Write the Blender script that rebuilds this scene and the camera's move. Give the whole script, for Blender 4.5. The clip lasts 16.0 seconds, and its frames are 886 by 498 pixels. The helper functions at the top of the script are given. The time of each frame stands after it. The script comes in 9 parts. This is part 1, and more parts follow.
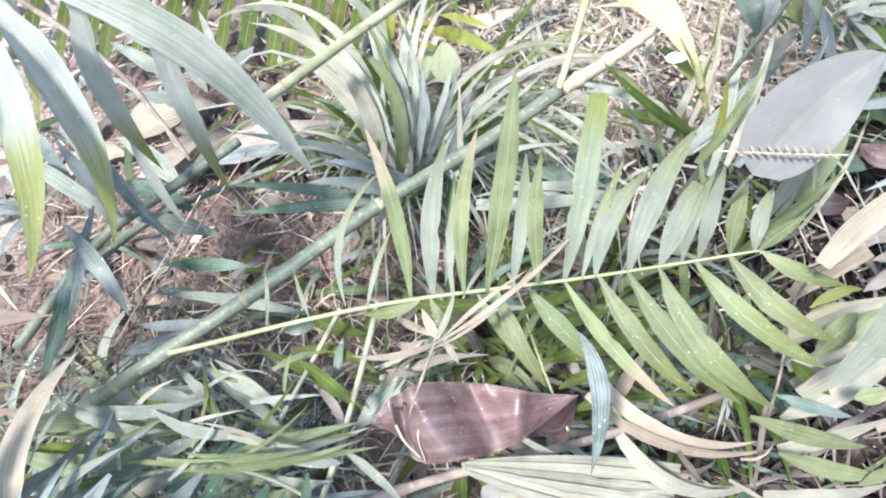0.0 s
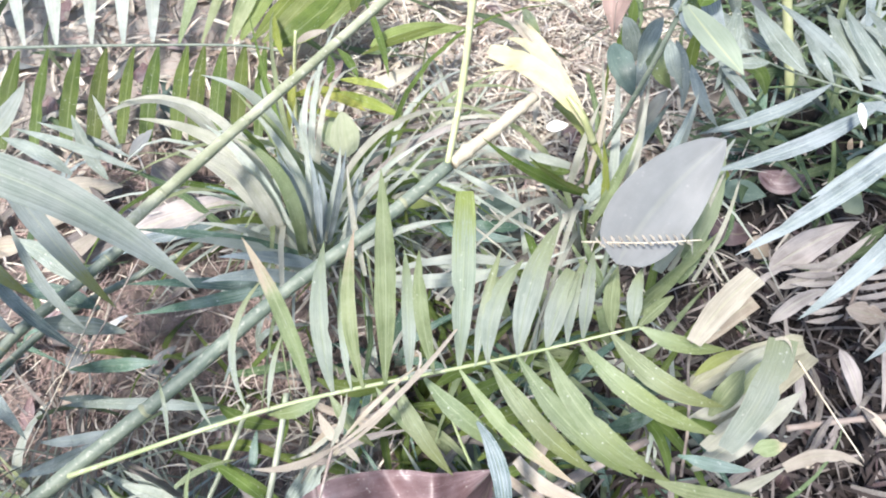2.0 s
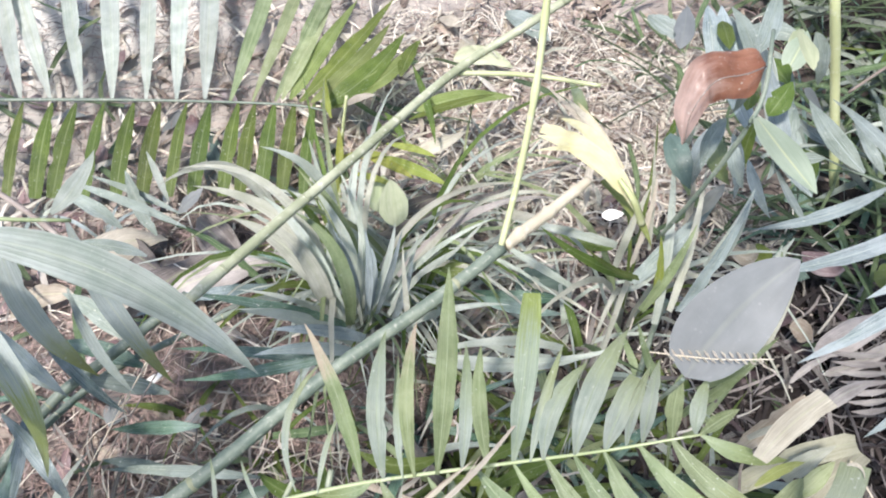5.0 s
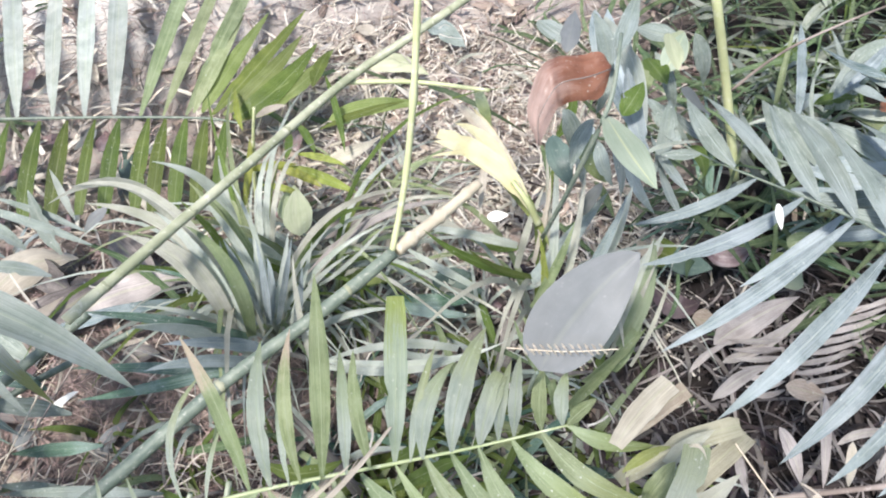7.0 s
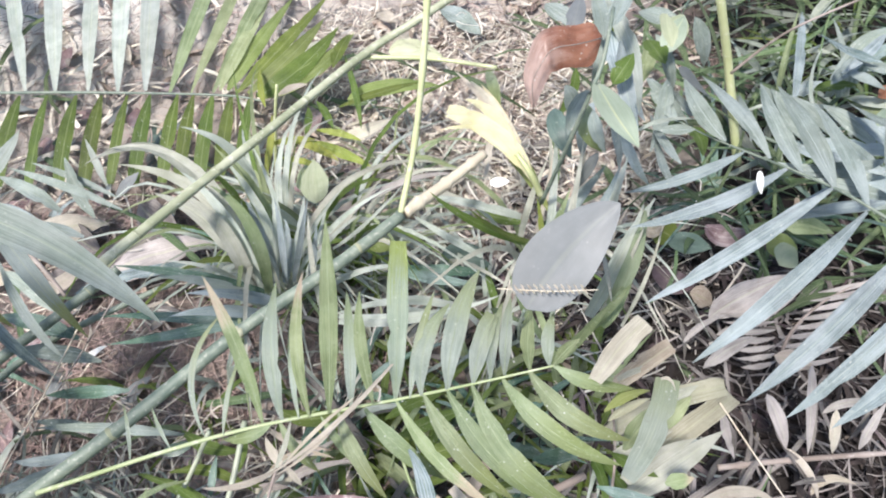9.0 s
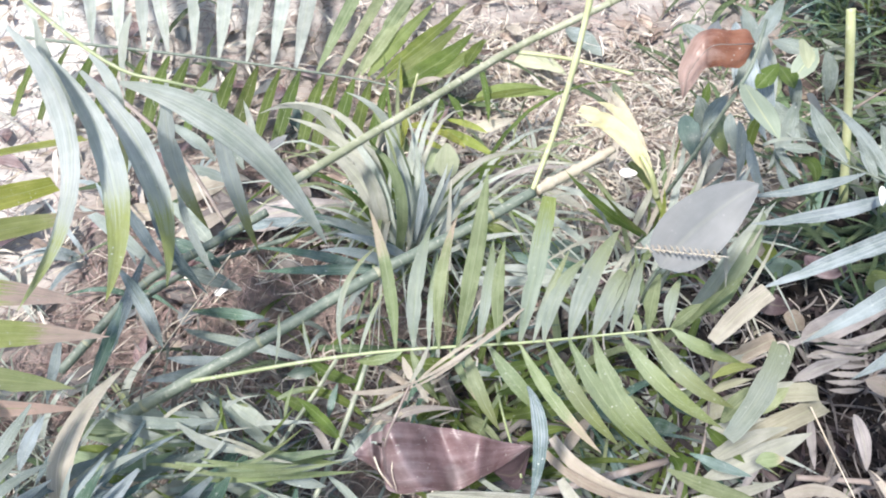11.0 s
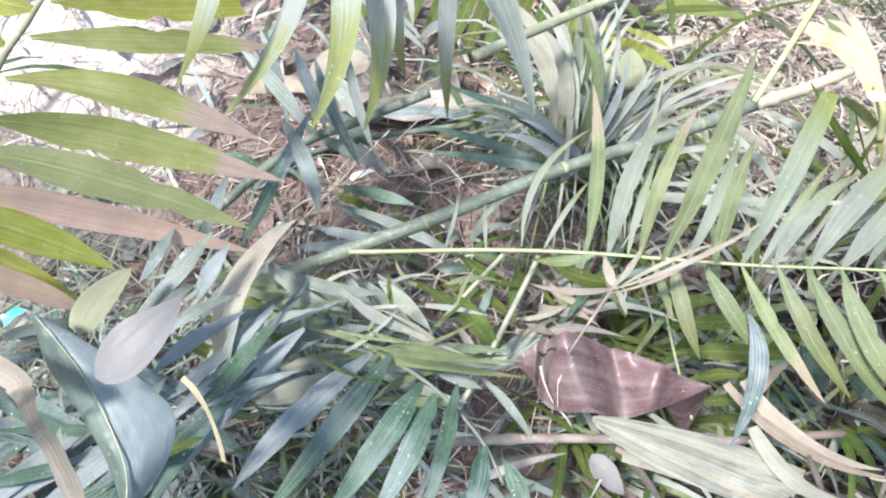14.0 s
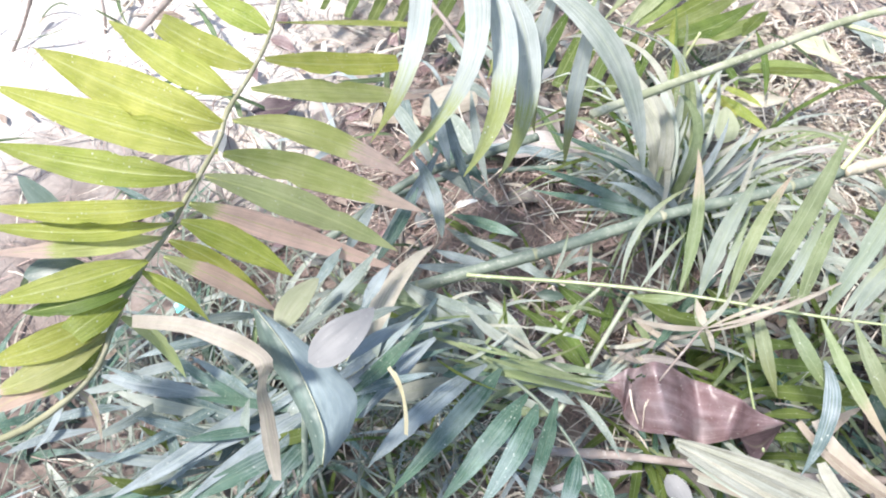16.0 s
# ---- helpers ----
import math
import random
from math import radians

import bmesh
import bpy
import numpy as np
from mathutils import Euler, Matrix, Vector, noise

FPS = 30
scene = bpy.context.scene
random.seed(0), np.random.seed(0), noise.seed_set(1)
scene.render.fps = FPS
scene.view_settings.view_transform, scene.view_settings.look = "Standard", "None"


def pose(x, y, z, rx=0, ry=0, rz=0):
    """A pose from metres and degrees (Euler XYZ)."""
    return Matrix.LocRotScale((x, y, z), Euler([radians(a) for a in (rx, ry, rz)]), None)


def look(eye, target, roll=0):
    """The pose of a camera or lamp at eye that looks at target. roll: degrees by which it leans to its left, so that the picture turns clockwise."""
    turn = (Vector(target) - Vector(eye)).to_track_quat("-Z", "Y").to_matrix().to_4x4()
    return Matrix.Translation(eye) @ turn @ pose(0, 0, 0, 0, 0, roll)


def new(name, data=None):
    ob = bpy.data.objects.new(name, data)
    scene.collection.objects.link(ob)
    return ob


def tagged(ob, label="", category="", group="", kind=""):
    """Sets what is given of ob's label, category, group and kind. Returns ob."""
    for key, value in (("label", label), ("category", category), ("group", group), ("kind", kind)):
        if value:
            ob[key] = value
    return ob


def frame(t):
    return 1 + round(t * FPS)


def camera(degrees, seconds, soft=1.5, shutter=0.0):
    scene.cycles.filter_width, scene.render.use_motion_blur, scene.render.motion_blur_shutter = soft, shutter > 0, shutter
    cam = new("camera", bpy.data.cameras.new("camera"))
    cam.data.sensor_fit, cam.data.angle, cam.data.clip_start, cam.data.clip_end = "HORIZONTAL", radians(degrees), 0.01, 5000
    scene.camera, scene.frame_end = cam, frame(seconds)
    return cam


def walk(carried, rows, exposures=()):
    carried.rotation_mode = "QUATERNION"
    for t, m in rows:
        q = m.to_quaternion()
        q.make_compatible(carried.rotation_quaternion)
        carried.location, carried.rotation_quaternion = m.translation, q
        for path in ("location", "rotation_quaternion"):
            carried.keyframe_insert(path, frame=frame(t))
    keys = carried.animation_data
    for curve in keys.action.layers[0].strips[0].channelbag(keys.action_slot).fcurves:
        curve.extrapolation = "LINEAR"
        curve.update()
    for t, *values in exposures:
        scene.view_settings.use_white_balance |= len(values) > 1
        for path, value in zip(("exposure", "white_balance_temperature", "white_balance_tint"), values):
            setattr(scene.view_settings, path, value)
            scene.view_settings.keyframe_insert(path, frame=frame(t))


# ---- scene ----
cam = camera(65.6, 16.0, soft=2.0)
PATH = [
    (0, (0.188, 0.081, 1.054), (-0.069, 1.155, -0.613), -6.5),
    (0.5, (0.201, 0.096, 1.057), (-0.018, 1.162, -0.621), -6.8),
    (1, (0.227, 0.112, 1.074), (0.051, 1.211, -0.587), -6.3),
    (1.5, (0.244, 0.134, 1.085), (0.083, 1.245, -0.57), -6.7),
    (2, (0.259, 0.154, 1.093), (0.116, 1.277, -0.556), -6.9),
    (2.5, (0.257, 0.162, 1.093), (0.08, 1.292, -0.547), -8.3),
    (3, (0.241, 0.169, 1.102), (0.052, 1.302, -0.534), -7.9),
    (3.2, (0.229, 0.169, 1.108), (0.036, 1.304, -0.527), -7.7),
    (5.3, (0.212, 0.198, 1.135), (0.036, 1.404, -0.451), -5.2),
    (5.5, (0.223, 0.198, 1.135), (0.061, 1.401, -0.454), -5.1),
    (6, (0.255, 0.195, 1.14), (0.132, 1.407, -0.447), -4.8),
    (6.5, (0.282, 0.194, 1.139), (0.19, 1.409, -0.447), -4.2),
    (7, (0.306, 0.191, 1.14), (0.226, 1.411, -0.442), -4.1),
    (7.5, (0.34, 0.186, 1.138), (0.269, 1.401, -0.449), -4.5),
    (8, (0.353, 0.176, 1.132), (0.291, 1.369, -0.472), -4.4),
    (8.5, (0.35, 0.151, 1.132), (0.266, 1.339, -0.475), -4.3),
    (9, (0.329, 0.114, 1.158), (0.192, 1.331, -0.423), -4.8),
    (9.2, (0.32, 0.099, 1.167), (0.171, 1.328, -0.404), -4.7),
    (11.3, (0.238, -0.048, 1.183), (-0.102, 1.225, -0.321), -2.3),
    (11.5, (0.23, -0.057, 1.184), (-0.13, 1.22, -0.313), -2.4),
    (12, (0.182, -0.071, 1.155), (-0.271, 1.145, -0.367), -3.2),
    (12.5, (0.117, -0.06, 1.092), (-0.351, 1.078, -0.484), -2.3),
    (13, (0.096, -0.063, 1.05), (-0.353, 1.039, -0.558), -1.0),
    (13.5, (0.088, -0.064, 1.042), (-0.343, 1.044, -0.566), 0.4),
    (14, (0.079, -0.075, 1.049), (-0.354, 1.035, -0.557), 1.0),
    (14.5, (0.071, -0.099, 1.081), (-0.384, 0.991, -0.532), 1.2),
    (15, (0.067, -0.123, 1.117), (-0.416, 0.977, -0.481), 1.5),
    (15.5, (0.056, -0.142, 1.143), (-0.494, 0.957, -0.435), 0.0),
    (16, (0.04, -0.17, 1.162), (-0.565, 0.904, -0.413), -0.8),
]
walk(cam, [(t, look(eye, target, roll)) for t, eye, target, roll in PATH], [(0, 0.97, 6640, 12.5), (3, 0.83, 6640, 12.5), (6, 0.63, 6640, 12.5), (9, 0.63, 6640, 12.5), (12.5, 0.74, 6640, 12.5), (16, 0.87, 6640, 12.5)])

# ---- light ----
world = bpy.data.worlds.new("world")
scene.world = world
world.use_nodes = True
wn = world.node_tree
sky = wn.nodes.new("ShaderNodeTexSky")
sky.sky_type, sky.sun_disc = "NISHITA", False
SUN_UP, SUN_ROUND = radians(62), radians(-150)
sky.sun_elevation, sky.sun_rotation = SUN_UP, SUN_ROUND
wn.links.new(sky.outputs[0], wn.nodes["Background"].inputs[0])
wn.nodes["Background"].inputs[1].default_value = 0.13
sun = new("sun", bpy.data.lights.new("sun", "SUN"))
sun.data.energy, sun.data.angle, sun.data.color = 4.0, radians(8), (1.0, 0.97, 0.94)
away = Vector((math.sin(SUN_ROUND) * math.cos(SUN_UP), math.cos(SUN_ROUND) * math.cos(SUN_UP), math.sin(SUN_UP)))
sun.matrix_world = Matrix.Translation((0, 0, 6)) @ away.to_track_quat("Z", "Y").to_matrix().to_4x4()


# ---- materials ----
def nodes_of(name):
    mat = bpy.data.materials.new(name)
    mat.use_nodes = True
    nt = mat.node_tree
    return mat, nt, nt.nodes["Principled BSDF"], nt.nodes["Material Output"]


def mathnode(nt, op, a, b=None, c=None):
    n = nt.nodes.new("ShaderNodeMath")
    n.operation = op
    for i, v in enumerate((a, b, c)):
        if v is None:
            continue
        if isinstance(v, (int, float)):
            n.inputs[i].default_value = v
        else:
            nt.links.new(v, n.inputs[i])
    return n.outputs[0]


def mixcol(nt, fac, a, b):
    n = nt.nodes.new("ShaderNodeMix")
    n.data_type = "RGBA"
    for sock, v in ((n.inputs[0], fac), (n.inputs[6], a), (n.inputs[7], b)):
        if isinstance(v, (int, float)):
            sock.default_value = v
        elif isinstance(v, tuple):
            sock.default_value = (*v, 1)
        else:
            nt.links.new(v, sock)
    return n.outputs[2]


def noisenode(nt, vec, scale, detail=4, rough=0.55):
    n = nt.nodes.new("ShaderNodeTexNoise")
    n.inputs["Scale"].default_value, n.inputs["Detail"].default_value, n.inputs["Roughness"].default_value = scale, detail, rough
    if vec is not None:
        nt.links.new(vec, n.inputs["Vector"])
    return n.outputs[0]


def band(nt, x, lo, hi):
    n = nt.nodes.new("ShaderNodeMapRange")
    n.interpolation_type = "SMOOTHSTEP"
    nt.links.new(x, n.inputs[0])
    n.inputs[1].default_value, n.inputs[2].default_value = lo, hi
    return n.outputs[0]


def leaf_material(name, base, second, rough=0.42, tip=None, tip_at=0.8, tip_soft=1.0, specks=0.5, glow=0.3, rib=0.25, islands=False, vary=0.3, veins=False, streaks=26.0, bloom_sheen=0.0, hairs=0.8):
    """A leaf: streaks along it, blotches, pale specks, a lighter midrib and, where given, a withered tip."""
    mat, nt, bsdf, out = nodes_of(name)
    tc = nt.nodes.new("ShaderNodeTexCoord")
    sep = nt.nodes.new("ShaderNodeSeparateXYZ")
    nt.links.new(tc.outputs["UV"], sep.inputs[0])
    u, v = sep.outputs[0], sep.outputs[1]
    if islands:
        rnd = nt.nodes.new("ShaderNodeNewGeometry").outputs["Random Per Island"]
    else:
        rnd = nt.nodes.new("ShaderNodeObjectInfo").outputs["Random"]
    comb = nt.nodes.new("ShaderNodeCombineXYZ")
    nt.links.new(mathnode(nt, "MULTIPLY", u, streaks), comb.inputs[0])
    nt.links.new(mathnode(nt, "MULTIPLY", v, 1.6), comb.inputs[1])
    nt.links.new(mathnode(nt, "MULTIPLY", rnd, 37.0), comb.inputs[2])
    streak = noisenode(nt, comb.outputs[0], 1.0, 3, 0.6)
    blotch = noisenode(nt, tc.outputs["Object"], 28.0, 4, 0.6)
    fac = mathnode(nt, "ADD", mathnode(nt, "MULTIPLY", streak, 0.6), mathnode(nt, "MULTIPLY", blotch, 0.6))
    col = mixcol(nt, band(nt, fac, 0.38, 0.82), base, second)
    if rib:
        off = mathnode(nt, "ABSOLUTE", mathnode(nt, "SUBTRACT", u, 0.5))
        line = mathnode(nt, "SUBTRACT", 1.0, band(nt, off, 0.012, 0.05))
        col = mixcol(nt, mathnode(nt, "MULTIPLY", line, rib), col, (0.55, 0.6, 0.36))
        if veins:
            side = mathnode(nt, "SINE", mathnode(nt, "SUBTRACT", mathnode(nt, "MULTIPLY", v, 60.0), mathnode(nt, "MULTIPLY", off, 40.0)))
            col = mixcol(nt, mathnode(nt, "MULTIPLY", band(nt, side, 0.85, 1.0), 0.12), col, (0.42, 0.46, 0.34))
    if tip:
        loose = min(1.0, tip_soft + 0.1)
        edge = mathnode(nt, "ADD", v, mathnode(nt, "MULTIPLY", mathnode(nt, "SUBTRACT", blotch, 0.5), 0.4 * loose))
        edge = mathnode(nt, "ADD", edge, mathnode(nt, "MULTIPLY", mathnode(nt, "SUBTRACT", streak, 0.5), 0.7 * loose))
        edge = mathnode(nt, "ADD", edge, mathnode(nt, "MULTIPLY", mathnode(nt, "SUBTRACT", rnd, 0.5), 0.3))
        dry = mixcol(nt, band(nt, fac, 0.4, 0.8), tuple(c * 0.68 for c in tip), tip)
        col = mixcol(nt, mathnode(nt, "MULTIPLY", band(nt, edge, tip_at - 0.16 * loose, tip_at + 0.04), 0.45), col, tuple((a + b) / 2 for a, b in zip(second, tip)))
        col = mixcol(nt, band(nt, edge, tip_at - 0.04 * tip_soft, tip_at + 0.08 * tip_soft), col, dry)
    if specks:
        vor = nt.nodes.new("ShaderNodeTexVoronoi")
        vor.inputs["Scale"].default_value = 150.0
        nt.links.new(tc.outputs["Object"], vor.inputs["Vector"])
        big = noisenode(nt, tc.outputs["Object"], 60.0, 2)
        dot = mathnode(nt, "SUBTRACT", 1.0, band(nt, vor.outputs[0], 0.10, 0.22))
        dot = mathnode(nt, "MULTIPLY", mathnode(nt, "MULTIPLY", dot, band(nt, big, 0.5, 0.62)), specks)
        thin = nt.nodes.new("ShaderNodeCombineXYZ")
        nt.links.new(mathnode(nt, "MULTIPLY", u, 46.0), thin.inputs[0])
        nt.links.new(mathnode(nt, "MULTIPLY", v, 5.0), thin.inputs[1])
        nt.links.new(mathnode(nt, "MULTIPLY", rnd, 91.0), thin.inputs[2])
        # pale lengthwise scratches, strengthened to double as painted glossy streaks
        scratch_glint = band(nt, noisenode(nt, thin.outputs[0], 1.0, 2), 0.64, 0.72)
        col = mixcol(nt, mathnode(nt, "MULTIPLY", scratch_glint, 0.55 * specks), col, tuple(min(0.75, c * 1.6 + 0.05) for c in second))
        dark = band(nt, noisenode(nt, tc.outputs["Object"], 95.0, 3, 0.7), 0.62, 0.74)
        col = mixcol(nt, mathnode(nt, "MULTIPLY", dark, 0.5 * specks), col, tuple(c * f for c, f in zip(base, (0.7, 0.55, 0.5))))
        dust = mathnode(nt, "MULTIPLY", band(nt, noisenode(nt, tc.outputs["Object"], 420.0, 2), 0.62, 0.72), 0.35 * specks)
        col = mixcol(nt, mathnode(nt, "MAXIMUM", dot, dust), col, (0.68, 0.70, 0.62))
    # pale blotches: waxy coating, with the sky's reflection painted in as colour
    if bloom_sheen:
        wax_sheen = mathnode(nt, "ADD", noisenode(nt, tc.outputs["Object"], 13.0, 3), mathnode(nt, "MULTIPLY", mathnode(nt, "SUBTRACT", streak, 0.5), 0.5))
        col = mixcol(nt, mathnode(nt, "MULTIPLY", band(nt, wax_sheen, 0.42, 0.68), bloom_sheen), col, (0.50, 0.57, 0.60))
    hsv = nt.nodes.new("ShaderNodeHueSaturation")
    # fine lengthwise tone lines imitate lines of light along the blade
    hair = nt.nodes.new("ShaderNodeCombineXYZ")
    nt.links.new(mathnode(nt, "MULTIPLY", u, streaks * 3.4), hair.inputs[0])
    nt.links.new(mathnode(nt, "MULTIPLY", v, 2.4), hair.inputs[1])
    nt.links.new(mathnode(nt, "MULTIPLY", rnd, 53.0), hair.inputs[2])
    fine = noisenode(nt, hair.outputs[0], 1.0, 2)
    cloud = noisenode(nt, tc.outputs["Object"], 11.0, 3)
    tone = mathnode(nt, "ADD", mathnode(nt, "MULTIPLY", mathnode(nt, "SUBTRACT", fine, 0.5), hairs), mathnode(nt, "MULTIPLY", mathnode(nt, "SUBTRACT", cloud, 0.5), 0.7))
    nt.links.new(mathnode(nt, "ADD", mathnode(nt, "ADD", 1.0 - vary / 2, tone), mathnode(nt, "MULTIPLY", rnd, vary)), hsv.inputs["Value"])
    nt.links.new(mathnode(nt, "ADD", 0.485, mathnode(nt, "MULTIPLY", mathnode(nt, "FRACT", mathnode(nt, "MULTIPLY", rnd, 7.3)), 0.03)), hsv.inputs["Hue"])
    nt.links.new(col, hsv.inputs["Color"])
    col = hsv.outputs[0]
    nt.links.new(col, bsdf.inputs["Base Color"])
    nt.links.new(mathnode(nt, "ADD", rough - 0.14, mathnode(nt, "MULTIPLY", cloud, 0.3)), bsdf.inputs["Roughness"])
    bump = nt.nodes.new("ShaderNodeBump")
    bump.inputs["Strength"].default_value, bump.inputs["Distance"].default_value = 0.6 if hairs > 0.5 else 0.2, 0.003
    nt.links.new(mathnode(nt, "ADD", fac, mathnode(nt, "MULTIPLY", fine, 0.5)), bump.inputs["Height"])
    nt.links.new(bump.outputs[0], bsdf.inputs["Normal"])
    tr = nt.nodes.new("ShaderNodeBsdfTranslucent")
    nt.links.new(col, tr.inputs[0])
    mix = nt.nodes.new("ShaderNodeMixShader")
    mix.inputs[0].default_value = glow
    nt.links.new(bsdf.outputs[0], mix.inputs[1])
    nt.links.new(tr.outputs[0], mix.inputs[2])
    nt.links.new(mix.outputs[0], out.inputs[0])
    return mat


def bark_material(name, base, second, pale, scale=60.0, rough=0.6):
    mat, nt, bsdf, out = nodes_of(name)
    tc = nt.nodes.new("ShaderNodeTexCoord")
    a = noisenode(nt, tc.outputs["Object"], scale, 5, 0.65)
    b = noisenode(nt, tc.outputs["Object"], scale * 0.2, 3)
    col = mixcol(nt, band(nt, b, 0.35, 0.65), base, second)
    col = mixcol(nt, mathnode(nt, "MULTIPLY", band(nt, a, 0.55, 0.68), 0.7), col, pale)
    nt.links.new(col, bsdf.inputs["Base Color"])
    bsdf.inputs["Roughness"].default_value = rough
    bump = nt.nodes.new("ShaderNodeBump")
    bump.inputs["Strength"].default_value, bump.inputs["Distance"].default_value = 0.5, 0.002
    nt.links.new(a, bump.inputs["Height"])
    nt.links.new(bump.outputs[0], bsdf.inputs["Normal"])
    return mat


def soil_material():
    mat, nt, bsdf, out = nodes_of("soil")
    tc = nt.nodes.new("ShaderNodeTexCoord")
    pos = tc.outputs["Object"]
    a = noisenode(nt, pos, 5.0, 5)
    b = noisenode(nt, pos, 60.0, 6, 0.7)
    c = noisenode(nt, pos, 330.0, 3, 0.7)
    col = mixcol(nt, band(nt, a, 0.35, 0.65), (0.12, 0.09, 0.078), (0.28, 0.23, 0.205))
    col = mixcol(nt, mathnode(nt, "MULTIPLY", band(nt, b, 0.45, 0.7), 0.7), col, (0.36, 0.295, 0.255))
    col = mixcol(nt, mathnode(nt, "MULTIPLY", band(nt, c, 0.55, 0.75), 0.6), col, (0.08, 0.05, 0.04))
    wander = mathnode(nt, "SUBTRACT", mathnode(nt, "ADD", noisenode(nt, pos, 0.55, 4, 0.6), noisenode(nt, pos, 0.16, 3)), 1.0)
    # overexposed sunlit ground further off, painted as a pale colour
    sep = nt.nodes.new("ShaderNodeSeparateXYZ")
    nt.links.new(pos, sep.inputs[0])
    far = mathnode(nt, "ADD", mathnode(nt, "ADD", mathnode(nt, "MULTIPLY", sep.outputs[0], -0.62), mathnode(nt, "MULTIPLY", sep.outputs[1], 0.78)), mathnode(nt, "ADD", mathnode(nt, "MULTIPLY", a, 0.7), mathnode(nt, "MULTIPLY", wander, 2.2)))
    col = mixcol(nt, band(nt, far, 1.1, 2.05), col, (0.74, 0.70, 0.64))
    # pale colour round the straw stands in for a patch of sun
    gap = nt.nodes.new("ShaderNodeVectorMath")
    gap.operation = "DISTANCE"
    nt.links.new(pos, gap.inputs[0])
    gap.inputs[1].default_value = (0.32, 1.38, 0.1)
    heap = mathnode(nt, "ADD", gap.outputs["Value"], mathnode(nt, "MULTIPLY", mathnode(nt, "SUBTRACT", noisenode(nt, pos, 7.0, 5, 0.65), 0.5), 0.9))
    # near-black patch painted in for the shade under and between the plants
    shaded = mathnode(nt, "ADD", mathnode(nt, "SUBTRACT", sep.outputs[0], mathnode(nt, "MULTIPLY", sep.outputs[1], 0.55)), mathnode(nt, "ADD", mathnode(nt, "MULTIPLY", a, 0.6), mathnode(nt, "MULTIPLY", wander, 2.0)))
    col = mixcol(nt, mathnode(nt, "MULTIPLY", band(nt, shaded, 0.0, 0.36), 0.97), col, (0.012, 0.009, 0.008))
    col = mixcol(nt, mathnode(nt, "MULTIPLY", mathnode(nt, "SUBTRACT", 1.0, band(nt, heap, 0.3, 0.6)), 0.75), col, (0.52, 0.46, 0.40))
    nt.links.new(col, bsdf.inputs["Base Color"])
    bsdf.inputs["Roughness"].default_value = 0.9
    bump = nt.nodes.new("ShaderNodeBump")
    bump.inputs["Strength"].default_value, bump.inputs["Distance"].default_value = 0.8, 0.006
    nt.links.new(mathnode(nt, "ADD", b, mathnode(nt, "MULTIPLY", c, 0.5)), bump.inputs["Height"])
    nt.links.new(bump.outputs[0], bsdf.inputs["Normal"])
    return mat


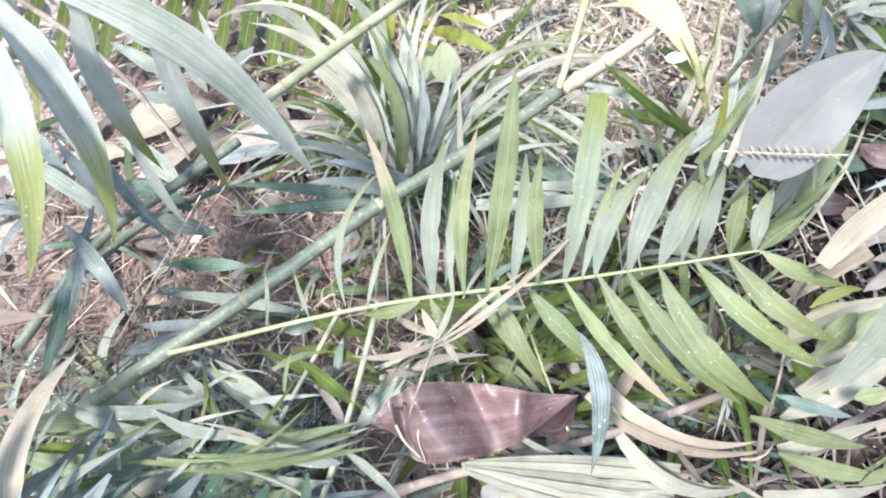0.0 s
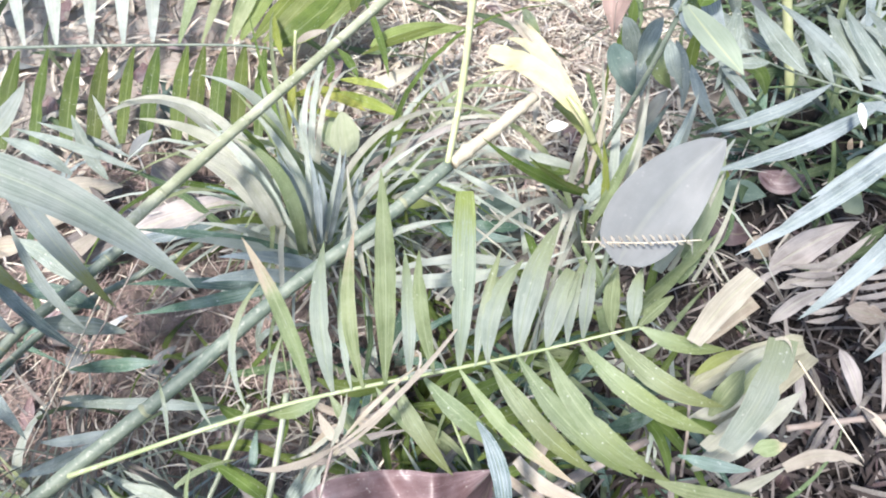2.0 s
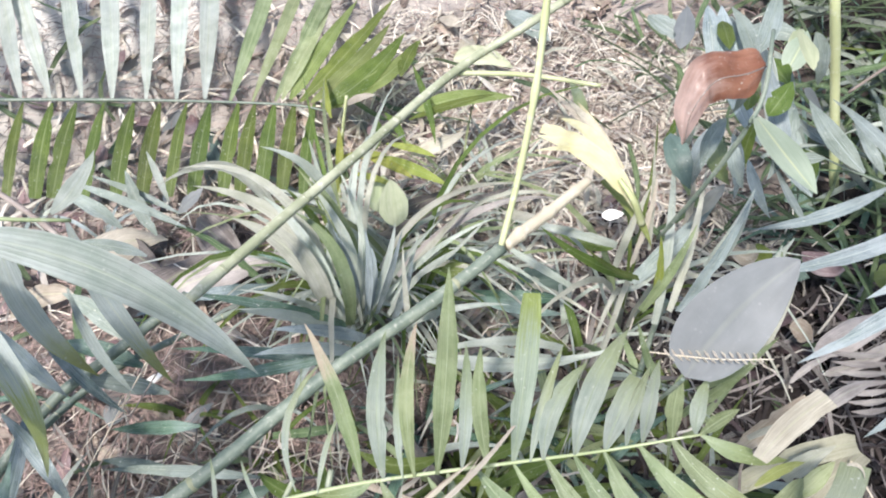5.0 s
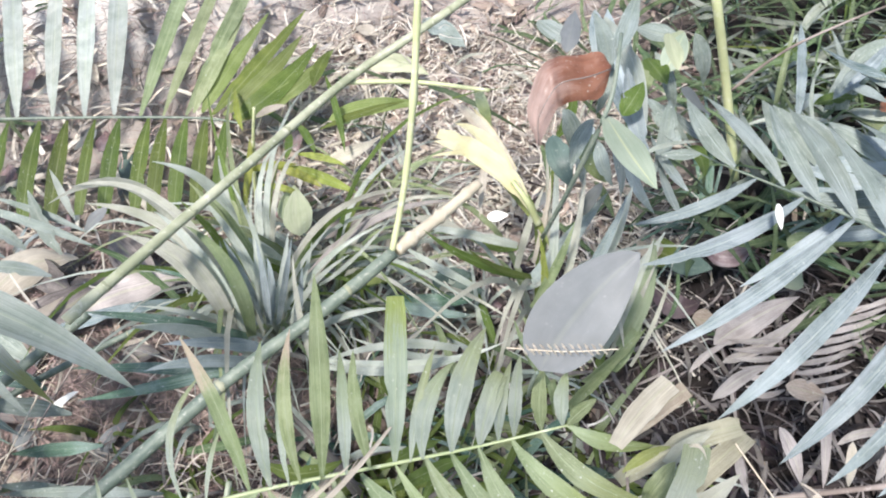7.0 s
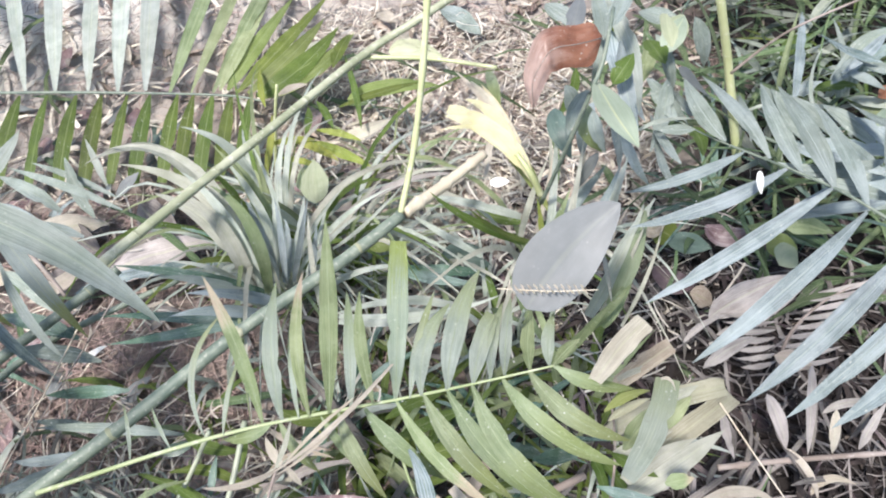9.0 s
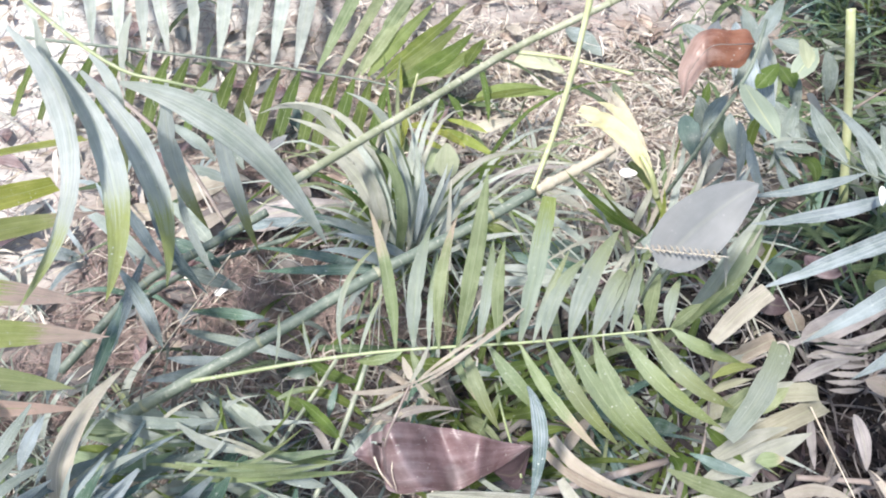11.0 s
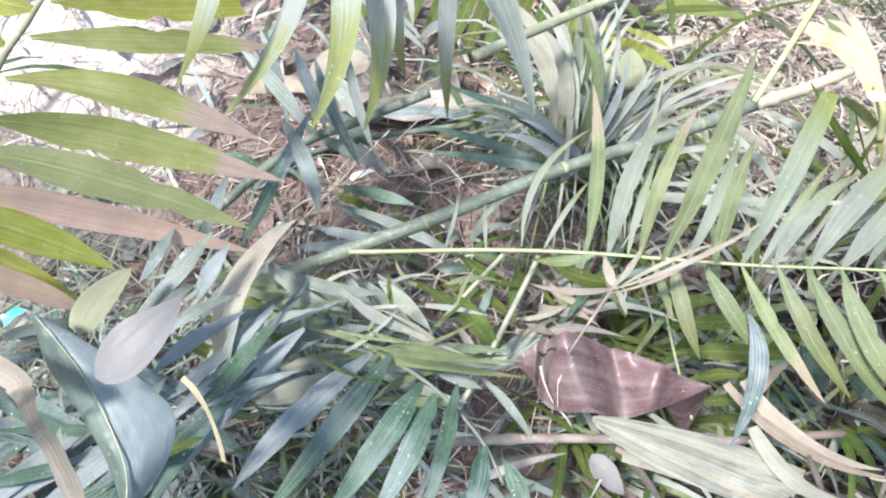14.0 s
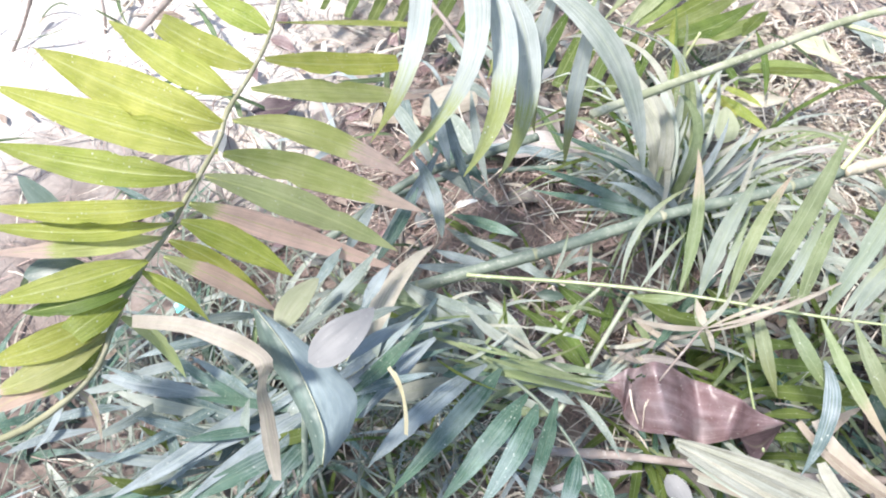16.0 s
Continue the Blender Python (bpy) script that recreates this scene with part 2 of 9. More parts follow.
TAN = (0.60, 0.50, 0.38)
GREEN, GREEN_LIGHT = (0.19, 0.25, 0.11), (0.40, 0.46, 0.27)
M = {
    "green": leaf_material("leaflet_green", GREEN, GREEN_LIGHT, specks=0.6, glow=0.35),
    "main": leaf_material("leaflet_glaucous_to_olive", (0.29, 0.35, 0.28), (0.52, 0.57, 0.48), rough=0.36, tip=(0.32, 0.38, 0.21), tip_at=0.6, tip_soft=4.0, specks=0.8, glow=0.35, rib=0.15, bloom_sheen=0.20),
    "mainlow": leaf_material("leaflet_olive_green", (0.20, 0.26, 0.13), (0.38, 0.44, 0.28), rough=0.36, tip=(0.25, 0.30, 0.12), tip_at=0.5, tip_soft=4.0, specks=0.9, glow=0.3, rib=0.15),
    "greentip": leaf_material("leaflet_green_withered_tip", GREEN, GREEN_LIGHT, tip=TAN, tip_at=0.8),
    "pale": leaf_material("leaflet_pale", (0.34, 0.40, 0.33), (0.62, 0.66, 0.59), rough=0.36, specks=0.6, bloom_sheen=0.20),
    # blue, teal and dark carry part of their sky sheen as colour
    "blue": leaf_material("leaflet_bluish", (0.17, 0.225, 0.22), (0.40, 0.46, 0.47), rough=0.28, specks=0.8, glow=0.15, rib=0.15, bloom_sheen=0.42),
    "bluetip": leaf_material("leaflet_bluish_yellow_tip", (0.36, 0.42, 0.39), (0.62, 0.67, 0.64), rough=0.36, tip=(0.38, 0.42, 0.14), tip_at=0.68, tip_soft=1.6, specks=0.7, glow=0.3, bloom_sheen=0.25),
    "teal": leaf_material("leaflet_dark_teal", (0.07, 0.12, 0.11), (0.27, 0.345, 0.34), rough=0.2, specks=1.0, glow=0.15, rib=0.15, bloom_sheen=0.6),
    "dark": leaf_material("leaflet_dark", (0.045, 0.105, 0.07), (0.16, 0.262, 0.19), rough=0.2, specks=0.9, glow=0.15, rib=0.08, bloom_sheen=0.32),
    "yellow": leaf_material("leaflet_yellow_green", (0.27, 0.33, 0.05), (0.47, 0.51, 0.14), specks=0.7, glow=0.42),
    "yellowtip": leaf_material("leaflet_yellow_green_tan_tip", (0.34, 0.40, 0.12), (0.55, 0.59, 0.26), tip=(0.72, 0.57, 0.48), tip_at=0.79, tip_soft=0.3, specks=0.5, glow=0.45),
    "backlit": leaf_material("leaflet_olive", (0.11, 0.17, 0.035), (0.21, 0.28, 0.07), specks=0.5, glow=0.5),
    "olive": leaf_material("leaflet_olive_shaded", (0.07, 0.115, 0.02), (0.15, 0.205, 0.045), rough=0.34, specks=0.5, glow=0.35),
    "mainyellow": leaf_material("leaflet_glaucous_yellow_tip", (0.29, 0.36, 0.26), (0.50, 0.56, 0.44), rough=0.36, tip=(0.38, 0.44, 0.13), tip_at=0.74, specks=0.7, glow=0.35, rib=0.15, bloom_sheen=0.2),
    "yellowolive": leaf_material("leaflet_yellow_olive", (0.22, 0.28, 0.08), (0.36, 0.42, 0.16), specks=0.4, glow=0.5),
    "halftan": leaf_material("leaflet_half_withered", (0.28, 0.34, 0.11), (0.44, 0.48, 0.22), tip=(0.66, 0.50, 0.40), tip_at=0.32, tip_soft=0.35, specks=0.3, glow=0.4),
    "tan": leaf_material("leaf_dry_tan", (0.30, 0.245, 0.19), (0.56, 0.49, 0.40), rough=0.65, specks=0.5, glow=0.25),
    "straw": leaf_material("leaf_straw", (0.37, 0.38, 0.30), (0.61, 0.61, 0.53), rough=0.5, specks=0.6, glow=0.3),
    "strawolive": leaf_material("leaf_straw_olive", (0.31, 0.30, 0.21), (0.49, 0.47, 0.35), rough=0.5, specks=0.5, glow=0.25),
    "cream": leaf_material("leaf_cream", (0.46, 0.41, 0.33), (0.70, 0.65, 0.55), rough=0.6, specks=0.4, glow=0.35),
    "yellowdry": leaf_material("leaf_yellow_dry", (0.74, 0.68, 0.38), (0.90, 0.85, 0.60), rough=0.6, specks=0.3, glow=0.4),
    "grey": leaf_material("leaf_grey_green", (0.165, 0.178, 0.178), (0.215, 0.228, 0.228), rough=0.5, specks=0.1, glow=0.15, rib=0.06, vary=0.15, streaks=2.0, hairs=0.25),
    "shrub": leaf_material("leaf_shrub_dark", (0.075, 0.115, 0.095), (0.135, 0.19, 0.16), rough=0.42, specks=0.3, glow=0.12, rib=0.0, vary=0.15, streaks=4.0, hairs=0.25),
    "shrubsky": leaf_material("leaf_shrub_sky_reflection", (0.19, 0.245, 0.25), (0.29, 0.355, 0.365), rough=0.35, specks=0.3, glow=0.12, rib=0.001, veins=True, vary=0.15, streaks=4.0, hairs=0.25),
    "greymauve": leaf_material("leaf_grey_mauve", (0.165, 0.17, 0.175), (0.215, 0.22, 0.22), rough=0.5, specks=0.15, glow=0.12, rib=0.0, vary=0.1, streaks=3.0, hairs=0.25),
    "dusty": leaf_material("leaflet_dusty", (0.165, 0.21, 0.175), (0.34, 0.39, 0.345), rough=0.5, specks=0.9, glow=0.15, rib=0.12, bloom_sheen=0.30),
    "shrubpale": leaf_material("leaf_shrub_pale", (0.40, 0.45, 0.28), (0.52, 0.55, 0.38), rough=0.45, specks=0.2, glow=0.35, rib=0.2, streaks=6.0, hairs=0.25),
    "fresh": leaf_material("leaf_fresh_green", (0.31, 0.39, 0.28), (0.43, 0.50, 0.39), rough=0.4, specks=0.1, glow=0.3, rib=0.8, veins=True, hairs=0.25),
    "midgreen": leaf_material("leaflet_mid_green", (0.24, 0.33, 0.19), (0.40, 0.48, 0.32), rough=0.4, specks=0.4, glow=0.35),
    "orange": leaf_material("leaf_orange_brown", (0.20, 0.075, 0.045), (0.36, 0.18, 0.12), rough=0.33, tip=(0.56, 0.40, 0.35), tip_at=0.5, tip_soft=3.0, specks=0.4, glow=0.35, rib=0.0, streaks=3.0, hairs=0.25),
    "turquoise": bark_material("turquoise_plastic", (0.10, 0.55, 0.55), (0.14, 0.62, 0.60), (0.30, 0.70, 0.68), 40.0, 0.35),
    "browndark": leaf_material("leaf_dark_brown", (0.04, 0.025, 0.028), (0.11, 0.075, 0.08), rough=0.5, specks=0.2, glow=0.03, rib=0.1, vary=0.1, hairs=0.25),
    "brown": leaf_material("leaf_purple_brown", (0.12, 0.068, 0.066), (0.28, 0.20, 0.20), rough=0.4, specks=0.6, glow=0.05, rib=0.0, vary=0.1, streaks=5.0, bloom_sheen=0.15, hairs=0.25),
    "deadgrey": leaf_material("leaf_dead_grey", (0.09, 0.078, 0.072), (0.29, 0.262, 0.242), rough=0.7, specks=0.2, glow=0.15),
    "litter": leaf_material("litter_leaf", (0.20, 0.15, 0.12), (0.46, 0.38, 0.31), rough=0.75, specks=0.3, glow=0.1, islands=True, vary=0.9),
    "strawbits": leaf_material("litter_straw", (0.46, 0.39, 0.30), (0.88, 0.82, 0.71), rough=0.7, specks=0, glow=0.15, rib=0, islands=True, vary=0.7),
    "fibre": leaf_material("litter_fibre", (0.21, 0.14, 0.12), (0.48, 0.37, 0.33), rough=0.75, specks=0, glow=0.0, rib=0, islands=True, vary=0.9),
    # darkbits: litter coloured near black to give shaded gaps
    "darkbits": leaf_material("litter_gap_shade", (0.010, 0.008, 0.008), (0.06, 0.045, 0.042), rough=0.8, specks=0, glow=0.0, rib=0, islands=True, vary=1.0),
    "whitebits": leaf_material("litter_bleached", (0.62, 0.57, 0.48), (0.82, 0.78, 0.70), rough=0.7, specks=0, glow=0.15, rib=0, islands=True, vary=0.4),
    "greybits": leaf_material("litter_grey", (0.12, 0.105, 0.098), (0.36, 0.325, 0.305), rough=0.75, specks=0, glow=0.1, rib=0.1, islands=True, vary=0.8),
    "underpale": leaf_material("undergrowth_pale", (0.14, 0.18, 0.14), (0.38, 0.41, 0.34), specks=0.4, glow=0.25, islands=True, vary=0.8),
    "undergreen": leaf_material("undergrowth_blade", (0.05, 0.092, 0.035), (0.155, 0.215, 0.105), specks=0.4, glow=0.25, islands=True, vary=0.9),
    "palegrey": leaf_material("leaf_dead_pale_grey", (0.26, 0.235, 0.22), (0.52, 0.48, 0.45), rough=0.6, specks=0.2, glow=0.15),
    "pleated": leaf_material("leaf_pleated_straw", (0.25, 0.265, 0.22), (0.50, 0.52, 0.46), rough=0.5, specks=0.4, glow=0.25, streaks=12.0, hairs=1.5, rib=0.1),
    "bright": leaf_material("leaflet_bright_green", (0.30, 0.38, 0.16), (0.48, 0.54, 0.28), specks=0.5, glow=0.42),
    "cane": bark_material("cane_skin", (0.13, 0.17, 0.135), (0.22, 0.26, 0.205), (0.40, 0.41, 0.35), 160.0, 0.5),
    "canelight": bark_material("cane_skin_light", (0.29, 0.315, 0.20), (0.45, 0.465, 0.33), (0.64, 0.63, 0.52), 110.0, 0.45),
    "petiole": bark_material("petiole_skin", (0.28, 0.34, 0.17), (0.38, 0.43, 0.25), (0.52, 0.55, 0.41), 60.0, 0.4),
    "petiolegrey": bark_material("petiole_skin_grey", (0.28, 0.32, 0.23), (0.38, 0.41, 0.31), (0.56, 0.58, 0.50), 60.0, 0.45),
    "petioleyellow": bark_material("petiole_skin_yellow", (0.42, 0.46, 0.23), (0.52, 0.55, 0.31), (0.62, 0.63, 0.46), 60.0, 0.4),
    "rachisolive": bark_material("rachis_skin_olive", (0.24, 0.24, 0.14), (0.36, 0.35, 0.23), (0.48, 0.45, 0.34), 90.0, 0.75),
    "ribgreen": bark_material("midrib_green", (0.30, 0.37, 0.22), (0.40, 0.46, 0.31), (0.48, 0.53, 0.40), 90.0, 0.4),
    "ribyellow": bark_material("midrib_yellow", (0.36, 0.41, 0.12), (0.48, 0.52, 0.22), (0.56, 0.56, 0.34), 90.0, 0.4),
    "ribblue": bark_material("midrib_bluish", (0.28, 0.34, 0.33), (0.42, 0.48, 0.48), (0.55, 0.60, 0.60), 90.0, 0.4),
    "stub": bark_material("dead_cane", (0.42, 0.37, 0.28), (0.56, 0.50, 0.38), (0.66, 0.62, 0.50), 90.0, 0.7),
    "wood": bark_material("twig_bark", (0.21, 0.17, 0.145), (0.35, 0.30, 0.27), (0.50, 0.45, 0.41), 80.0, 0.8),
    "joint": bark_material("cane_joint", (0.26, 0.28, 0.18), (0.42, 0.42, 0.30), (0.14, 0.14, 0.09), 120.0, 0.7),
    "straw2": bark_material("dry_stalk", (0.62, 0.54, 0.42), (0.72, 0.66, 0.54), (0.80, 0.74, 0.64), 80.0, 0.7),
    "petal": bark_material("petal_white", (0.80, 0.80, 0.74), (0.84, 0.83, 0.78), (0.74, 0.72, 0.62), 80.0, 0.6),
    "soil": soil_material(),
}


# ---- builders ----
def part(name, verts, faces, mat, parent=None, label="", uvs=None, smooth=True):
    me = bpy.data.meshes.new(name)
    me.from_pydata(verts, [], faces)
    if uvs is not None:
        layer = me.uv_layers.new(name="UVMap")
        loops = np.empty(len(me.loops), dtype=np.int32)
        me.loops.foreach_get("vertex_index", loops)
        layer.data.foreach_set("uv", np.asarray(uvs, dtype=np.float32)[loops].ravel())
    me.materials.append(mat)
    if smooth:
        me.polygons.foreach_set("use_smooth", [True] * len(me.polygons))
    ob = new(name, me)
    if parent is not None:
        ob.parent = parent
    if label:
        tagged(ob, label)
    return ob


def thing(name, label, category, group="", kind=""):
    return tagged(new(name), label, category, group, kind)


WIDTHS = {
    "leaflet": lambda s: (0.16 + 0.84 * math.sin(math.pi / 2 * min(1.0, s / 0.42)) ** 1.1) * (1 - max(0.0, (s - 0.42) / 0.58) ** 2.1) * 0.9 + 0.008,
    "blunt": lambda s: (0.16 + 0.84 * math.sin(math.pi / 2 * min(1.0, s / 0.5))) * (1 - 0.3 * max(0.0, (s - 0.65) / 0.35) ** 2) * 0.85,
    "torn": lambda s: (0.62 + 0.38 * min(1.0, 3 * s)) * (1 - 0.12 * max(0.0, (s - 0.8) / 0.2)) * (1 + 0.04 * math.sin(14 * s)),
    "ovate": lambda s: max(0.02, math.sin(math.pi * s ** 0.72) ** 0.62) * (1 - 0.1 * s),
    "grass": lambda s: min(1.0, 0.6 + 1.2 * s) * (1 - s ** 2.2) + 0.01,
    "strap": lambda s: 0.85 + 0.15 * math.sin(9 * s),
    "broad": lambda s: max(0.05, math.sin(math.pi * s) ** 0.5) * (1 + 0.12 * math.sin(11 * s)),
    "oval": lambda s: max(0.02, math.sin(math.pi * min(1.0, s ** 0.85)) ** 0.7) * (1 - 0.25 * s),
    "lance": lambda s: max(0.02, math.sin(math.pi * s ** 0.8) ** 0.9),
}
rng = random.Random(7)


def blade_mesh(a, m, b, w, shape, fold=0.16, face=None, curl=0.0, wave=0.05, n=14, cols=2, r=rng, crumple=0.0, torn=True):
    """A leaf blade along the curve a, m, b: a keeled strip with a wavy edge."""
    a, m, b = Vector(a), Vector(m), Vector(b)
    c = 2 * m - (a + b) / 2
    face = (Vector(face) if face else Vector((r.uniform(-0.35, 0.35), -0.5 + r.uniform(-0.3, 0.3), 0.85))).normalized()
    width, verts, uvs, faces = WIDTHS[shape], [], [], []
    phase, k = r.uniform(0, 6), 2 * cols + 1
    for i in range(n + 1):
        s = i / n
        p = a * (1 - s) ** 2 + c * (2 * s * (1 - s)) + b * s * s
        t = ((c - a) * (1 - s) + (b - c) * s).normalized()
        side = t.cross(face)
        if side.length < 0.15:
            side = t.cross(Vector((1, 0.3, 0.2)))
        side.normalize()
        up = side.cross(t)
        half = 0.5 * w * width(s)
        nick = [1.0, 1.0]
        if torn and n > 8:
            nick = [1 + 0.03 * math.sin(17 * s + 3 * phase + 2 * h) - 0.03 * r.random() - (r.uniform(0.15, 0.4) if r.random() < 0.03 else 0) for h in (0, 1)]
        for j in range(k):
            q = (j - cols) / cols
            lift = fold * abs(q) - curl * q * q + wave * math.sin(7 * s + phase + 1.6 * q) * q
            place = p + side * (half * q * (nick[0 if q < 0 else 1] if abs(q) == 1 else 1) * (1 - 0.3 * abs(curl) * q * q)) + up * (half * lift)
            if crumple:
                place += up * (crumple * (0.7 - 2.0 * abs(noise.noise(place * 9.5)) + 0.12 * noise.noise(place * 70))) + side * (crumple * 0.6 * noise.noise(place * 30 + Vector((5, 0, 0))))
            verts.append(place)
            uvs.append((j / (k - 1), s))
    for i in range(n):
        for j in range(k - 1):
            o = i * k + j
            faces.append((o, o + 1, o + k + 1, o + k))
    return verts, faces, uvs


RIBBED = {}


def blade(name, parent, a, m, b, w, mat, shape="leaflet", label="", **more):
    verts, faces, uvs = blade_mesh(a, m, b, w, shape, **more)
    ob = part(name, verts, faces, M[mat], parent, label, uvs)
    if parent in RIBBED and name == "leaflet":
        k = 2 * more.get("cols", 2) + 1
        spine = [verts[i * k + k // 2] for i in range(0, len(verts) // k - 1, 2)]
        tube("midrib", ob, spine, 0.009 * w + 0.0002, 0.0002, RIBBED[parent], n=12, sides=5)
    return ob


def lone_leaf(name, label, category, a, m, b, w, mat, shape="oval", group="", **more):
    return tagged(blade(name, None, a, m, b, w, mat, shape, **more), label, category, group)


def along(points, n):
    """n + 1 points on a smooth curve through the given ones."""
    p = [Vector(q) for q in points]
    p = [2 * p[0] - p[1]] + p + [2 * p[-1] - p[-2]]
    out = []
    for i in range(n + 1):
        f = i / n * (len(p) - 3)
        k = min(int(f), len(p) - 4)
        s = f - k
        a, b, c, d = p[k:k + 4]
        out.append(0.5 * (2 * b + (c - a) * s + (2 * a - 5 * b + 4 * c - d) * s * s + (3 * b - a - 3 * c + d) * s ** 3))
    return out


def tube(name, parent, points, r0, r1, mat, n=24, sides=8, knots=0, rough=0.04, label=""):
    """A round stem along the points; knots: how many swollen rings it has."""
    spine = along(points, n)
    verts, uvs, faces = [], [], []
    for i, p in enumerate(spine):
        s = i / n
        t = (spine[min(i + 1, n)] - spine[max(i - 1, 0)]).normalized()
        x = t.cross(Vector((0.3, 0.2, 1))).normalized()
        y = t.cross(x)
        rad = r0 + (r1 - r0) * s
        if knots:
            rad *= 1 + 0.3 * math.exp(-((((s * knots) % 1) - 0.5) / 0.06) ** 2)
        for j in range(sides):
            g = 2 * math.pi * j / sides
            rr = rad * (1 + rough * noise.noise(p * 60 + Vector((math.cos(g), math.sin(g), 0))))
            verts.append(p + x * (rr * math.cos(g)) + y * (rr * math.sin(g)))
            uvs.append((j / sides, s))
    for i in range(n):
        for j in range(sides):
            k = (j + 1) % sides
            faces.append((i * sides + j, i * sides + k, (i + 1) * sides + k, (i + 1) * sides + j))
    faces += [tuple(range(sides))[::-1], tuple(n * sides + j for j in range(sides))]
    return part(name, verts, faces, M[mat], parent, label, uvs)


def cane(label, points, r0, r1, mat, knots):
    """A jointed cane: its stalk and a swollen ring at each joint."""
    ob = thing("cane", label, "cane")
    tube("stalk", ob, points, r0, r1, mat, n=48, sides=12, rough=0.1)
    spine = along(points, 200)
    for i in range(knots):
        s = (i + 0.4) / knots
        k, rad = int(s * 200), (r0 + (r1 - r0) * s) * 1.07
        tube("joint", ob, [spine[k], spine[k + 1], spine[k + 2]], rad, rad * 0.9, "joint", n=3, sides=12, rough=0.15)
    return ob


def sheet(name, parent, upper, lower, mat, puff=0.0, creases=(), hole=None, label="", n=60, m=26, fine=0.002):
    """A leaf between two edge curves, puffed up in the middle; a crease is (height, place at the upper edge, at the lower edge, width)."""
    one, two = along(upper, n), along(lower, n)
    verts, uvs, faces = [], [], []
    for i in range(n + 1):
        s = i / n
        for j in range(m + 1):
            q = j / m
            h = puff * math.sin(math.pi * q) * math.sin(math.pi * s) ** 0.5
            for height, c0, c1, wide in creases:
                h += height * max(0.0, 1 - abs(s - (c0 + (c1 - c0) * q)) / wide) * min(1.0, 5 * s, 5 - 5 * s)
            place = one[i] * (1 - q) + two[i] * q
            h += fine * noise.noise(place * 40) + 0.4 * fine * noise.noise(place * 130)
            verts.append(place + Vector((0, -0.35, 0.94)) * h)
            uvs.append((q, s))
    for i in range(n):
        for j in range(m):
            if hole and hole[0] < i / n < hole[1] and hole[2] < j / m + 0.06 * noise.noise(Vector((i * 0.35, 7.1, 0))) < hole[3]:
                continue
            o = i * (m + 1) + j
            faces.append((o, o + 1, o + m + 2, o + m + 1))
    return part(name, verts, faces, M[mat], parent, label, uvs)


# ---- ground ----
def ground_height(x, y):
    near = max(0.0, 1 - (x * x + y * y) / 60)
    h = near * (0.0 + 0.10 * max(-1.2, min(1.5, y - 0.75)) - 0.09 * max(-1.2, min(1.2, x + 0.2)))
    return h + near * (0.025 * noise.noise(Vector((x * 3, y * 3, 0))) + 0.012 * noise.noise(Vector((x * 14, y * 14, 3))))


def build_ground():
    n = 150
    ticks = [math.sinh(6.2 * (2 * i / n - 1)) / math.sinh(6.2) * 80 for i in range(n + 1)]
    verts = [(x, y + 0.9, ground_height(x, y + 0.9)) for y in ticks for x in ticks]
    faces = [(j * (n + 1) + i, j * (n + 1) + i + 1, (j + 1) * (n + 1) + i + 1, (j + 1) * (n + 1) + i) for j in range(n) for i in range(n)]
    tagged(part("ground", verts, faces, M["soil"]), "bare brown soil strewn with litter, shade painted dark under plants, sunlight painted pale further off", "ground", kind="structure")


build_ground()


def scatter(name, label, category, count, area, size, width, mat, shape, seed, rise=(0.0, 0.02), tilt=0.25, lift=0.0, n=4, bow=0.1, where=None):
    """A drift of small pieces lying about on the ground, in one mesh."""
    r = random.Random(seed)
    verts, faces, uvs = [], [], []
    x0, x1, y0, y1 = area
    for _ in range(count):
        x, y = r.uniform(x0, x1), r.uniform(y0, y1)
        if x1 - x0 > 0.95:
            x, y = x + r.gauss(0, 0.16 * (x1 - x0)), y + r.gauss(0, 0.12 * (y1 - y0))
        l, g = r.uniform(*size), r.uniform(0, 6.283)
        if where and not where(x, y):
            continue
        z = ground_height(x, y) + r.uniform(*rise) + lift
        d = Vector((math.cos(g) * l / 2, math.sin(g) * l / 2, r.uniform(-tilt, tilt) * l / 2))
        a, b = Vector((x, y, z)) - d, Vector((x, y, z)) + d
        for q in (a, b):
            q.z = max(q.z, ground_height(q.x, q.y) + 0.003)
        m = (a + b) / 2 + Vector((r.uniform(-bow, bow) * l, r.uniform(-bow, bow) * l, abs(r.uniform(0, bow)) * l))
        v, f, t = blade_mesh(a, m, b, r.uniform(*width), shape, n=n, cols=1, r=r, face=(r.uniform(-0.5, 0.5), r.uniform(-0.5, 0.5), 1), fold=r.uniform(-0.3, 0.4))
        faces += [tuple(i + len(verts) for i in q) for q in f]
        verts += v
        uvs += t
    tagged(part(name, verts, faces, M[mat], None, "", uvs), label, category, kind="stuff")


AREA = (-2.2, 2.2, -0.5, 3.4)
NEAR = (-1.1, 1.1, 0.0, 1.9)
def dry(x, y):
    """Where fibres cover the soil, clear of its painted dark patch."""
    return x - 0.55 * y + 0.15 * noise.noise(Vector((3 * x, 3 * y, 0))) < -0.02


scatter("fibre_litter", "reddish brown needles and plant fibres covering the soil", "litter", 5000, AREA, (0.03, 0.11), (0.0012, 0.003), "fibre", "strap", 1, tilt=0.12, n=3, bow=0.12, where=dry)
scatter("fibre_mat", "dense reddish brown fibres matted on the soil", "litter", 7000, NEAR, (0.02, 0.09), (0.001, 0.0028), "fibre", "strap", 2, rise=(0, 0.03), tilt=0.2, n=3, bow=0.15, where=dry)
LEFT = (-2.2, 0.5, -0.5, 3.4)
